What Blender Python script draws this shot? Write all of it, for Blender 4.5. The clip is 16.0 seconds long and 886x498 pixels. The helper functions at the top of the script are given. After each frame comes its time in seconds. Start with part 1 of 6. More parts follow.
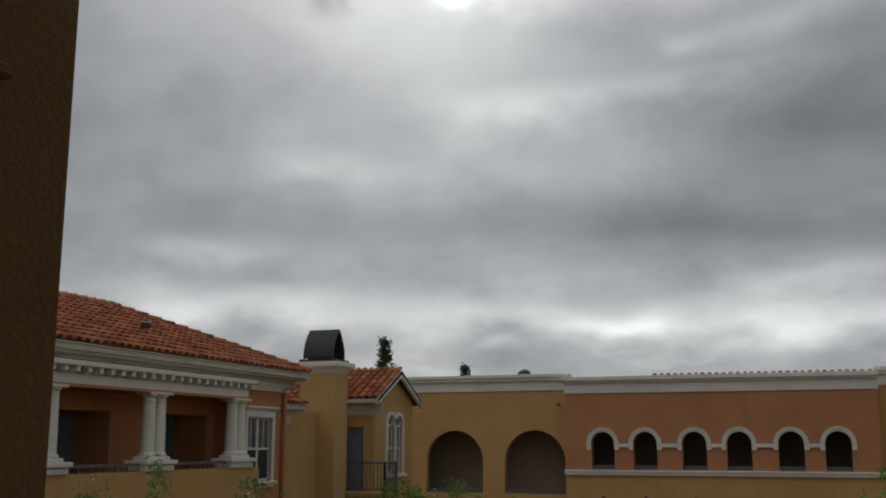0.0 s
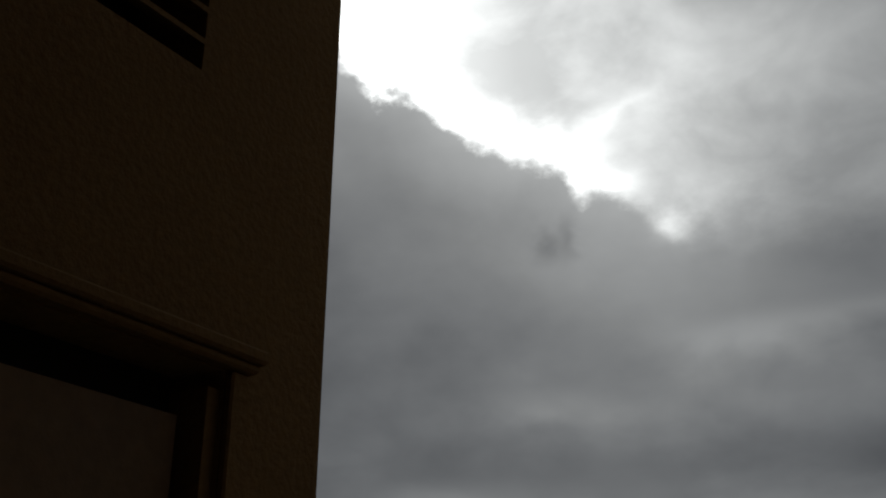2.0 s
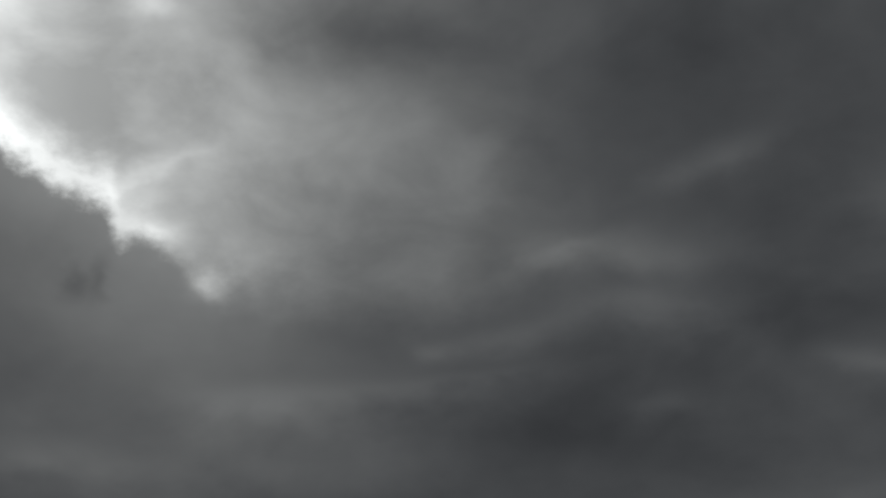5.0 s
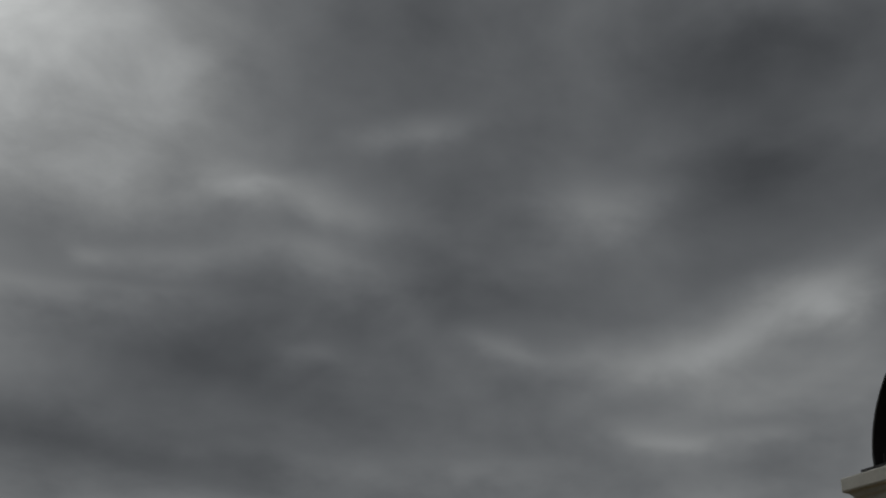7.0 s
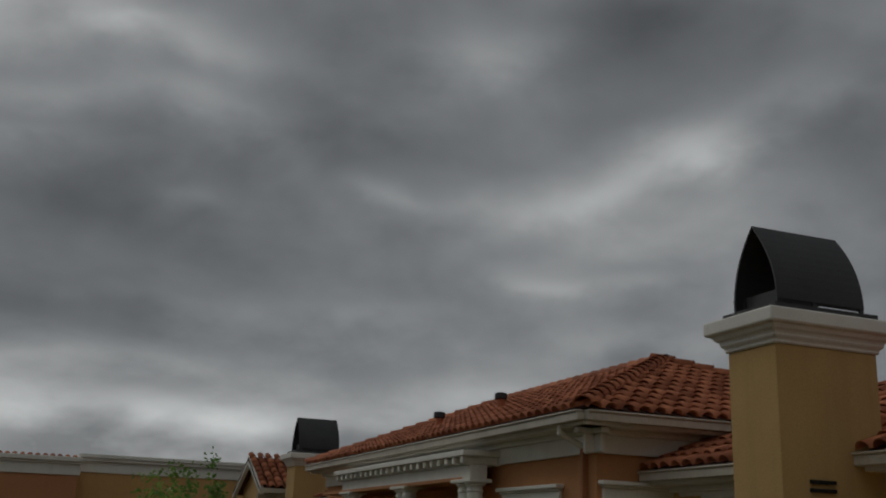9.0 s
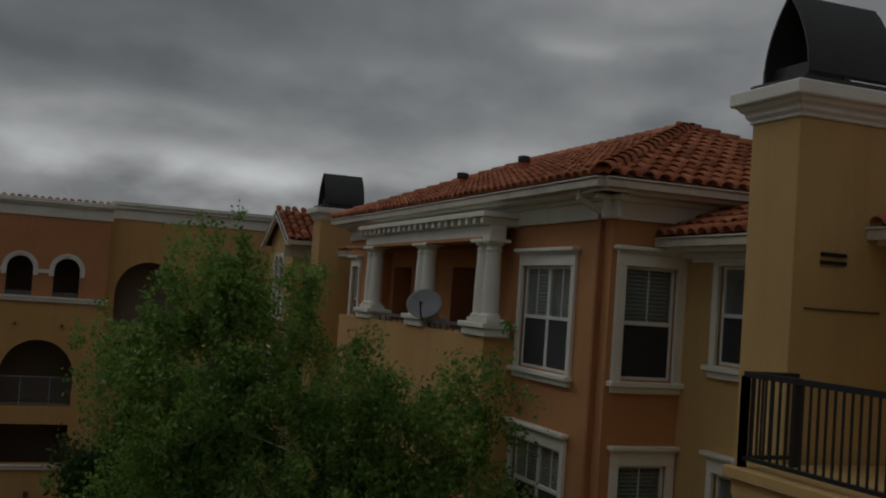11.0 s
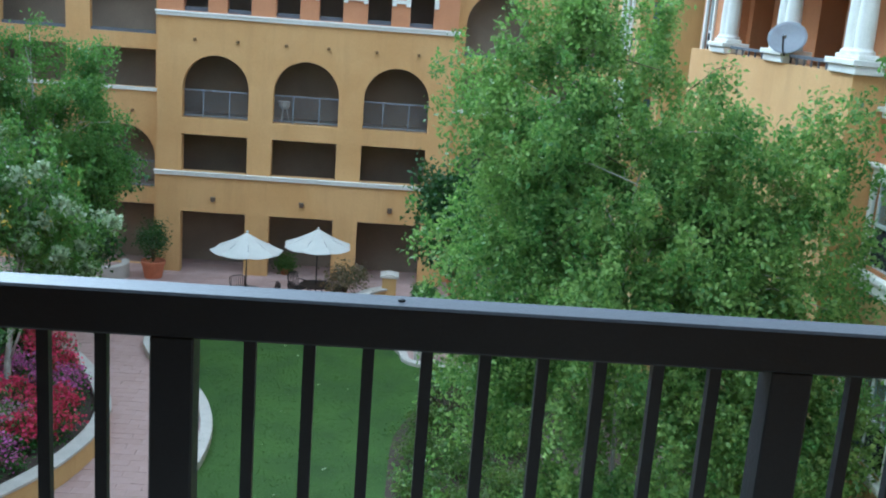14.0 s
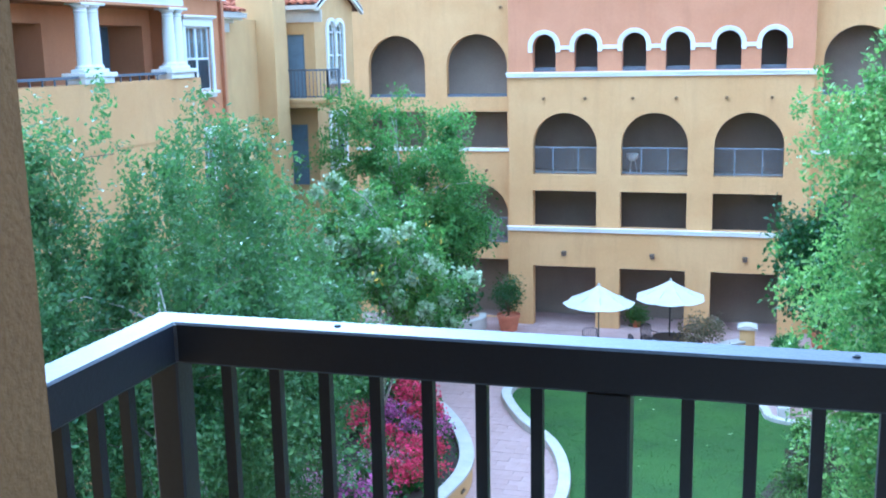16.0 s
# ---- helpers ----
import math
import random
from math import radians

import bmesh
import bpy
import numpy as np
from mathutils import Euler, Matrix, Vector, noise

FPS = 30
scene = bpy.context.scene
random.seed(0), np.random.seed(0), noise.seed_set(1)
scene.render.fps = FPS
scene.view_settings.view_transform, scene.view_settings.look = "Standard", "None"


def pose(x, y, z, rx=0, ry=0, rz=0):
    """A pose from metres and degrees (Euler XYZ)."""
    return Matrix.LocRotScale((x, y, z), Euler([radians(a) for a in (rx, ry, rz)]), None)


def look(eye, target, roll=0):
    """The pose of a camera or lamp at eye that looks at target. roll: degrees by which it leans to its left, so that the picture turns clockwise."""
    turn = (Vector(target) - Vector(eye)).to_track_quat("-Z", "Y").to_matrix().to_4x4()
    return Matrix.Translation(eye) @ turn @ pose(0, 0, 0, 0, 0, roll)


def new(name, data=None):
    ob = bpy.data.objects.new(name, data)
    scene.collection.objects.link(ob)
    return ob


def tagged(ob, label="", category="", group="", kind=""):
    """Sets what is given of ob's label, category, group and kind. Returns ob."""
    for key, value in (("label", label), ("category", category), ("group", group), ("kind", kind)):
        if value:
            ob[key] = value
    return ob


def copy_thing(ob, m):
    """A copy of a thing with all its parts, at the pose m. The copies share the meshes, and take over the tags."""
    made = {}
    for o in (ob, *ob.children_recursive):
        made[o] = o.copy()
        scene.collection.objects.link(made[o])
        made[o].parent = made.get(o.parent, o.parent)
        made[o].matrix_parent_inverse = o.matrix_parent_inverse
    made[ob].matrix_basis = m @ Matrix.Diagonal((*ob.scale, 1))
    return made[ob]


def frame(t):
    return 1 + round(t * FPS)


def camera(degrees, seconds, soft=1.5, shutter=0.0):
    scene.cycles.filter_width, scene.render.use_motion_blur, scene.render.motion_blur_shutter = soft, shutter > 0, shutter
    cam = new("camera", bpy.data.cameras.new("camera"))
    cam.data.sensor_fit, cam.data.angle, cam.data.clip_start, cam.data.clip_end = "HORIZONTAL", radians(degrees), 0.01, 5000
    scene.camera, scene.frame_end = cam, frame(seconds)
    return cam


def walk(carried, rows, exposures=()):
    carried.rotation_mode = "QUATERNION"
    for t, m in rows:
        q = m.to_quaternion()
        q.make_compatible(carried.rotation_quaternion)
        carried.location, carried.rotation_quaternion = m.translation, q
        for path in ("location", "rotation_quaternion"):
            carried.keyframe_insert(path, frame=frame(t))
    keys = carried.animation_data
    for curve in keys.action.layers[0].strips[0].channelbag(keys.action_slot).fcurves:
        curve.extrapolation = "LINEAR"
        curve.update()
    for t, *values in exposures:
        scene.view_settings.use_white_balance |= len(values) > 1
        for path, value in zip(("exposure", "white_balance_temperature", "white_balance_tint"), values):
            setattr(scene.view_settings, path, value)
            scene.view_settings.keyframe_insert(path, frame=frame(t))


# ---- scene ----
cam = camera(46.3, 16.0, soft=2.0)
# seconds, place, yaw to the left, pitch up, lean to the left
PATH = [
    (0, 0.060, 0.100, 10.965, 19.44, 10.68, 0.02),
    (0.5, 0.056, 0.100, 10.968, 23.30, 15.02, -0.95),
    (1, 0.053, 0.100, 10.980, 28.45, 17.98, -0.67),
    (1.5, 0.050, 0.100, 10.995, 29.56, 20.99, -0.05),
    (2, 0.048, 0.100, 11.005, 32.80, 24.00, 0.10),
    (2.5, 0.048, 0.100, 11.000, 28.76, 26.34, 0.04),
    (3, 0.050, 0.100, 11.000, 25.10, 28.62, 0.05),
    (3.5, 0.056, 0.100, 11.000, 20.26, 29.12, -1.21),
    (4, 0.077, 0.100, 11.000, 14.19, 27.91, -2.27),
    (4.5, 0.093, 0.100, 11.000, 9.99, 27.81, -1.11),
    (5, 0.110, 0.100, 11.000, 4.98, 26.98, -1.57),
    (7.5, 0.150, 0.100, 11.000, -16.79, 24.00, 3.97),
    (8, 0.150, 0.100, 11.000, -17.66, 24.13, 3.60),
    (8.5, 0.150, 0.100, 11.000, -17.79, 21.02, 3.30),
    (9, 0.150, 0.100, 11.020, -21.56, 15.86, 2.05),
    (11.5, 0.207, 0.041, 11.070, -20.02, -0.45, 3.97),
    (12, 0.183, 0.053, 11.083, -18.50, -3.76, 4.01),
    (12.5, 0.185, 0.083, 11.068, -15.75, -7.13, 4.11),
    (13, 0.161, 0.120, 11.035, -12.91, -10.25, 4.47),
    (13.5, 0.111, 0.121, 11.028, -7.33, -10.99, 4.42),
    (14, 0.086, 0.148, 11.014, -3.16, -13.32, 4.38),
    (14.5, 0.071, 0.155, 11.004, 0.56, -15.81, 3.56),
    (15, 0.058, 0.140, 11.000, 4.73, -16.37, 2.63),
    (15.5, -0.013, 0.183, 10.989, 11.17, -14.94, 0.04),
    (16, -0.080, 0.184, 10.999, 16.34, -10.97, -1.15),
]


def aim(x, y, z, yaw, pitch, lean):
    a, b = radians(yaw), radians(pitch)
    ahead = Vector((-math.sin(a) * math.cos(b), math.cos(a) * math.cos(b), math.sin(b)))
    return look((x, y, z), Vector((x, y, z)) + ahead, lean)


# seconds, stops, kelvin, tint
EXPOSURES = [
    (0, -1.35, 6300, 8), (0.5, -1.7, 6300, 8), (1.5, -2.45, 6300, 8), (2, -2.6, 6300, 8), (3, -3.3, 6300, 8), (3.5, -3.4, 6300, 8),
    (4.2, -3.45, 6300, 8), (5, -3.55, 6300, 8), (7.5, -2.45, 6300, 8), (9, -2.2, 6300, 8), (11.5, -2.4, 6300, 8), (12, -1.85, 6300, 8),
    (12.5, -0.65, 6300, 8), (13, 0.35, 6200, 5), (13.5, 0.75, 4850, -3), (14, 0.88, 4650, -2), (14.5, 1.0, 4550, -1),
    (15, 1.35, 4500, 0), (15.5, 1.68, 4350, 1), (16, 1.88, 3900, 3),
]
walk(cam, [(r[0], aim(*r[1:])) for r in PATH], EXPOSURES)

# ---- world and sun ----
SUN_AZ, SUN_EL = radians(27.5), radians(35.0)   # azimuth to the left of +y
SUN_DIR = Vector((-math.sin(SUN_AZ) * math.cos(SUN_EL), math.cos(SUN_AZ) * math.cos(SUN_EL), math.sin(SUN_EL)))


def maths(tree, op, a, b=None, clamp=False):
    n = tree.nodes.new("ShaderNodeMath")
    n.operation, n.use_clamp = op, clamp
    for i, v in enumerate((a, b)):
        if v is None:
            continue
        if isinstance(v, (int, float)):
            n.inputs[i].default_value = v
        else:
            tree.links.new(v, n.inputs[i])
    return n.outputs[0]


def ramp(tree, value, stops):
    n = tree.nodes.new("ShaderNodeValToRGB")
    el = n.color_ramp.elements
    while len(el) < len(stops):
        el.new(0.5)
    for e, (p, c) in zip(el, stops):
        e.position, e.color = p, (*c, 1)
    tree.links.new(value, n.inputs[0])
    return n.outputs[0]


def mixed(tree, fac, a, b, how="MIX"):
    n = tree.nodes.new("ShaderNodeMix")
    n.data_type, n.blend_type = "RGBA", how
    for sock, v in ((n.inputs["Factor"], fac), (n.inputs[6], a), (n.inputs[7], b)):
        if isinstance(v, (int, float)):
            sock.default_value = v
        elif isinstance(v, tuple):
            sock.default_value = (*v, 1)
        else:
            tree.links.new(v, sock)
    return n.outputs[2]


def noise_of(tree, vector, scale, detail=4.0, rough=0.55, distort=0.0):
    n = tree.nodes.new("ShaderNodeTexNoise")
    n.inputs["Scale"].default_value, n.inputs["Detail"].default_value = scale, detail
    n.inputs["Roughness"].default_value, n.inputs["Distortion"].default_value = rough, distort
    if vector is not None:
        tree.links.new(vector, n.inputs["Vector"])
    return n.outputs["Fac"]


# the clouds' thick and thin places: azimuth to the left, elevation, half length, half width and tilt in degrees, and how much lighter or darker
SUNWARD_CLOUDS = [
    (26.6, 24.3, 0.8, 0.7, 0, -0.34), (25.3, 24.7, 0.6, 1.0, 0, -0.28), (24.9, 39.6, 1.6, 0.8, 0, 0.6), (29.3, 40.6, 4.0, 1.1, 0, -0.45),
    (19.1, 24.9, 1.2, 0.6, 0, 0.7), (22.9, 26.9, 1.4, 0.6, 0, 0.6), (22.8, 30.6, 3.0, 0.5, -30, 0.4), (9.5, 38.4, 7, 2.6, 0, -0.45),
    (-7, 35.5, 8, 4, 0, -0.3), (2.2, 32.2, 2.4, 1.1, -15, 0.35), (-1.7, 25.9, 5, 0.7, -14, 0.3), (-1.5, 22.4, 6, 0.8, -10, 0.25),
    (12, 22.6, 7, 1.8, 0, -0.2), (15.4, 18.7, 6, 0.8, 0, 0.22), (5.5, 21.4, 1.6, 0.5, 0, 0.2), (4.0, 19.5, 5, 0.4, -5, 0.14),
]
EASTWARD_CLOUDS = [
    (3.6, 30.6, 2.6, 1.8, 0, 0.3), (-11.7, 30.2, 3.5, 0.9, -12, 0.5), (-5.5, 26.0, 6, 1.2, 5, 0.59), (-7.6, 22.4, 4.5, 1.3, 14, 0.56),
    (0.6, 21.4, 4, 1.0, 0, 0.2), (-24, 26.8, 4.5, 1.5, 0, 0.53), (-33.5, 27.3, 6, 2.6, 0, -0.36), (-33, 33.6, 7, 3.0, 0, -0.36),
    (-42, 23.6, 3, 1.5, 0, 0.49), (-36.2, 21.2, 3.4, 1.5, -12, 1.5), (-31, 19.6, 5.5, 1.3, -12, 0.75), (-25, 18.0, 5, 1.1, -5, 0.38),
]
LOWER_CLOUDS = [
    (22, 15, 15, 6.5, 0, 0.24), (-32, 15, 13, 5.5, 0, 0.55), (-12, 7.5, 26, 2.6, 0, 0.3),
    (-18.6, 18.9, 2.2, 0.8, 28, 0.4), (-38, 17.2, 6, 2.4, 0, 0.52), (-15, 21.3, 6, 1.5, 0, -0.26), (-2, 16.4, 9, 2.4, 0, -0.29),
    (-7.6, 17.8, 1.8, 0.6, 0, 0.31), (-28, 14.1, 3.5, 0.6, 8, 0.52), (-32.8, 14.2, 2.4, 0.5, 0, 0.42), (-18, 12.2, 3, 0.8, 0, 0.33),
    (20, 12.6, 17, 1.7, 0, -0.29), (4, 11.2, 9, 1.8, 0, -0.29), (10, 18.6, 9, 1.2, -4, 0.42), (26.5, 15.3, 3.5, 0.8, 0, 0.29),
    (32.5, 10.5, 5, 0.8, 0, 0.36), (-6, 12.2, 6, 0.9, 0, 0.18),
]
HORIZON_CLOUDS = [
    (31, 7.2, 8, 1.1, 0, 0.94), (9, 6.7, 3.6, 0.8, 0, 1.17), (0, 6.3, 6, 1.3, 0, 0.78), (18, 6.8, 5, 0.9, 0, 0.62), (16, 5.2, 1.5, 0.4, 0, 0.62),
    (-9, 6.2, 9, 0.9, 0, 0.94), (-33.5, 11, 3.5, 1.0, 0, 0.62), (-3, 8.7, 5, 0.8, 0, 0.47), (-24, 7.6, 6, 1.0, 0, 0.7), (-15, 9.6, 7, 0.9, 0, -0.15),
]
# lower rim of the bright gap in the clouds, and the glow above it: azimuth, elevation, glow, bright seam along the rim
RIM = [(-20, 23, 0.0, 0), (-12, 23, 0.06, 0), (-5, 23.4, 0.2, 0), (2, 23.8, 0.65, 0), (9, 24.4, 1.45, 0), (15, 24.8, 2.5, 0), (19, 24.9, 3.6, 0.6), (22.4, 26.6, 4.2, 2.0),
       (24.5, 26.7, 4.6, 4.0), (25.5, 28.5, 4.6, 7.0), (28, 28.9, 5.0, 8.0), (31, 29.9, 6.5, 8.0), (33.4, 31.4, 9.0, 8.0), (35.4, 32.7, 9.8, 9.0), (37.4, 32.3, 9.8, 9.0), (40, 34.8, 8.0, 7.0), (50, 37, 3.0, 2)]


def build_world():
    w = bpy.data.worlds.new("overcast_sky")
    scene.world = w
    w.use_nodes = True
    t = w.node_tree
    back = t.nodes["Background"]
    sky = t.nodes.new("ShaderNodeTexSky")
    sky.sky_type, sky.sun_disc = "NISHITA", False
    sky.sun_elevation, sky.sun_rotation = SUN_EL, -SUN_AZ
    way = t.nodes.new("ShaderNodeTexCoord").outputs["Generated"]
    sep = t.nodes.new("ShaderNodeSeparateXYZ")
    t.links.new(way, sep.inputs[0])
    # the clouds lie on a flat deck overhead
    up = maths(t, "ADD", maths(t, "MAXIMUM", sep.outputs[2], 0.0), 0.22)
    flat = t.nodes.new("ShaderNodeCombineXYZ")
    t.links.new(maths(t, "DIVIDE", sep.outputs[0], up), flat.inputs[0])
    t.links.new(maths(t, "DIVIDE", sep.outputs[1], up), flat.inputs[1])
    deck = flat.outputs[0]
    puffs = t.nodes.new("ShaderNodeMapping")
    puffs.inputs["Scale"].default_value = (1.0, 1.0, 1.5)
    t.links.new(way, puffs.inputs[0])
    mid = noise_of(t, deck, 1.9, 3.0, 0.5, 0.0)
    fine = noise_of(t, puffs.outputs[0], 8.0, 4.0, 0.48, 0.15)
    az = maths(t, "MULTIPLY", maths(t, "ARCTAN2", maths(t, "MULTIPLY", sep.outputs[0], -1.0), sep.outputs[1]), 57.2958)
    el = maths(t, "MULTIPLY", maths(t, "ARCSINE", sep.outputs[2]), 57.2958)
    shift = noise_of(t, puffs.outputs[0], 11.0, 4.0, 0.55)
    az_w = maths(t, "ADD", az, maths(t, "MULTIPLY", maths(t, "SUBTRACT", shift, 0.5), 5.0))
    el_w = maths(t, "ADD", el, maths(t, "MULTIPLY", maths(t, "SUBTRACT", fine, 0.5), 3.0))
    place = t.nodes.new("ShaderNodeCombineXYZ")
    t.links.new(az_w, place.inputs[0])
    t.links.new(el_w, place.inputs[1])
    swell = 1.0
    for a, e, wa, we, tilt, gain in SUNWARD_CLOUDS + EASTWARD_CLOUDS + LOWER_CLOUDS + HORIZON_CLOUDS:
        n = t.nodes.new("ShaderNodeMapping")
        n.vector_type = "TEXTURE"
        n.inputs["Location"].default_value = (a, e, 0)
        n.inputs["Rotation"].default_value = (0, 0, radians(tilt))
        n.inputs["Scale"].default_value = (wa, we, 1)
        t.links.new(place.outputs[0], n.inputs[0])
        d = t.nodes.new("ShaderNodeVectorMath")
        d.operation = "DOT_PRODUCT"
        t.links.new(n.outputs[0], d.inputs[0])
        t.links.new(n.outputs[0], d.inputs[1])
        swell = maths(t, "ADD", maths(t, "MULTIPLY", maths(t, "POWER", 0.3679, d.outputs["Value"]), gain), swell)
    swell = maths(t, "MAXIMUM", swell, 0.35)
    # an overcast deck, a little darker in a belt over the horizon
    base = ramp(t, maths(t, "DIVIDE", el, 90.0), [(0.0, (1.0,) * 3), (0.06, (0.86,) * 3), (0.13, (0.66,) * 3), (0.24, (0.66,) * 3), (0.36, (0.72,) * 3), (0.5, (0.95,) * 3), (1.0, (1.25,) * 3)])
    texture = maths(t, "ADD", maths(t, "MULTIPLY", maths(t, "SUBTRACT", mid, 0.5), 0.7), maths(t, "ADD", maths(t, "MULTIPLY", maths(t, "SUBTRACT", fine, 0.5), 1.0), 1.0))
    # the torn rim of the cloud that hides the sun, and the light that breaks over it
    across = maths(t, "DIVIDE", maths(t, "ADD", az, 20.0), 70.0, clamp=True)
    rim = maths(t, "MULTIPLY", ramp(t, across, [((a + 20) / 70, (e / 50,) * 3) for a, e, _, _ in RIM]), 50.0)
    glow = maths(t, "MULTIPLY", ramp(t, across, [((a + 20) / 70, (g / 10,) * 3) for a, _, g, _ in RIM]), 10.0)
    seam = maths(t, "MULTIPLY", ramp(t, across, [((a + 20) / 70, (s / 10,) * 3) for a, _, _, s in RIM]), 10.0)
    torn = noise_of(t, puffs.outputs[0], 24.0, 5.0, 0.6)
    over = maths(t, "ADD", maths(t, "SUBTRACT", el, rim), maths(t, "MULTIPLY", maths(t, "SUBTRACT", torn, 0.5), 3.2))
    soft = ramp(t, across, [(0.0, (0.9,) * 3), (0.5, (0.6,) * 3), (0.6, (0.22,) * 3), (1.0, (0.15,) * 3)])
    rise = t.nodes.new("ShaderNodeMapRange")
    rise.interpolation_type = "SMOOTHSTEP"
    t.links.new(maths(t, "DIVIDE", over, maths(t, "MULTIPLY", soft, 10.0)), rise.inputs["Value"])
    rise.inputs["From Min"].default_value, rise.inputs["From Max"].default_value = -0.4, 0.6
    rise = rise.outputs["Result"]
    above = maths(t, "MAXIMUM", over, 0.0)
    seam = maths(t, "MULTIPLY", seam, maths(t, "POWER", 0.3679, maths(t, "POWER", maths(t, "DIVIDE", above, 1.8), 2.0)))
    patch = maths(t, "ADD", maths(t, "MULTIPLY", maths(t, "SUBTRACT", noise_of(t, puffs.outputs[0], 9.0, 5.0, 0.52, 0.2), 0.5), 1.7), 1.0)
    patch = maths(t, "MAXIMUM", patch, 0.72)
    fade = maths(t, "POWER", 0.3679, maths(t, "POWER", maths(t, "DIVIDE", maths(t, "MAXIMUM", maths(t, "SUBTRACT", el, 34.0), 0.0), 12.0), 2.0))
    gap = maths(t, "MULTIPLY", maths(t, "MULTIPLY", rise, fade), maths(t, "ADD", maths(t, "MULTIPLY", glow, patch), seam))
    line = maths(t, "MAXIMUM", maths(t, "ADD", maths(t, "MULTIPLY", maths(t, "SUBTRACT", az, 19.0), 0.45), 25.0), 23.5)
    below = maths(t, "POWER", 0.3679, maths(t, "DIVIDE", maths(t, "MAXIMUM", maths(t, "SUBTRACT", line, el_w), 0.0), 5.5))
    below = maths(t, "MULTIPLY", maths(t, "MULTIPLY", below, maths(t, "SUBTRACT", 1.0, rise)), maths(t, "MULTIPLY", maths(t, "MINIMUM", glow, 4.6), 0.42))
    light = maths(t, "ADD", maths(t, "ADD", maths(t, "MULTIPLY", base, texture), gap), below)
    light = maths(t, "MULTIPLY", light, swell)
    # heaped cloud with pale tops low down
    low = maths(t, "POWER", maths(t, "SUBTRACT", 1.0, maths(t, "MAXIMUM", sep.outputs[2], 0.0), clamp=True), 13.0)
    puff = t.nodes.new("ShaderNodeMapping")
    puff.inputs["Scale"].default_value = (1.0, 1.0, 2.3)
    t.links.new(way, puff.inputs[0])
    bank = noise_of(t, puff.outputs[0], 7.5, 6.0, 0.55, 0.1)
    heap = maths(t, "MULTIPLY", low, maths(t, "MULTIPLY", maths(t, "SUBTRACT", bank, 0.44, clamp=True), 9.0))
    light = maths(t, "ADD", light, heap)
    # thick cloud is a little blue, thin cloud a little warm
    tint = ramp(t, maths(t, "MULTIPLY", light, 0.33), [(0.12, (0.965, 0.985, 1.03)), (0.45, (1.0, 1.0, 0.99)), (1.0, (1.0, 0.995, 0.97))])
    many = t.nodes.new("ShaderNodeCombineXYZ")
    for i in range(3):
        t.links.new(light, many.inputs[i])
    lit = mixed(t, 1.0, many.outputs[0], tint, "MULTIPLY")
    blue = mixed(t, 1.0, sky.outputs[0], (0.1, 0.1, 0.1), "MULTIPLY")
    t.links.new(mixed(t, 0.05, lit, blue), back.inputs[0])
    back.inputs[1].default_value = 1.0


build_world()
sun_data = bpy.data.lights.new("sun", "SUN")
sun_data.energy, sun_data.angle, sun_data.color = 0.9, radians(16), (1.0, 0.96, 0.9)
sun = new("sun", sun_data)
sun.matrix_world = look(SUN_DIR * 60, (0, 0, 0))


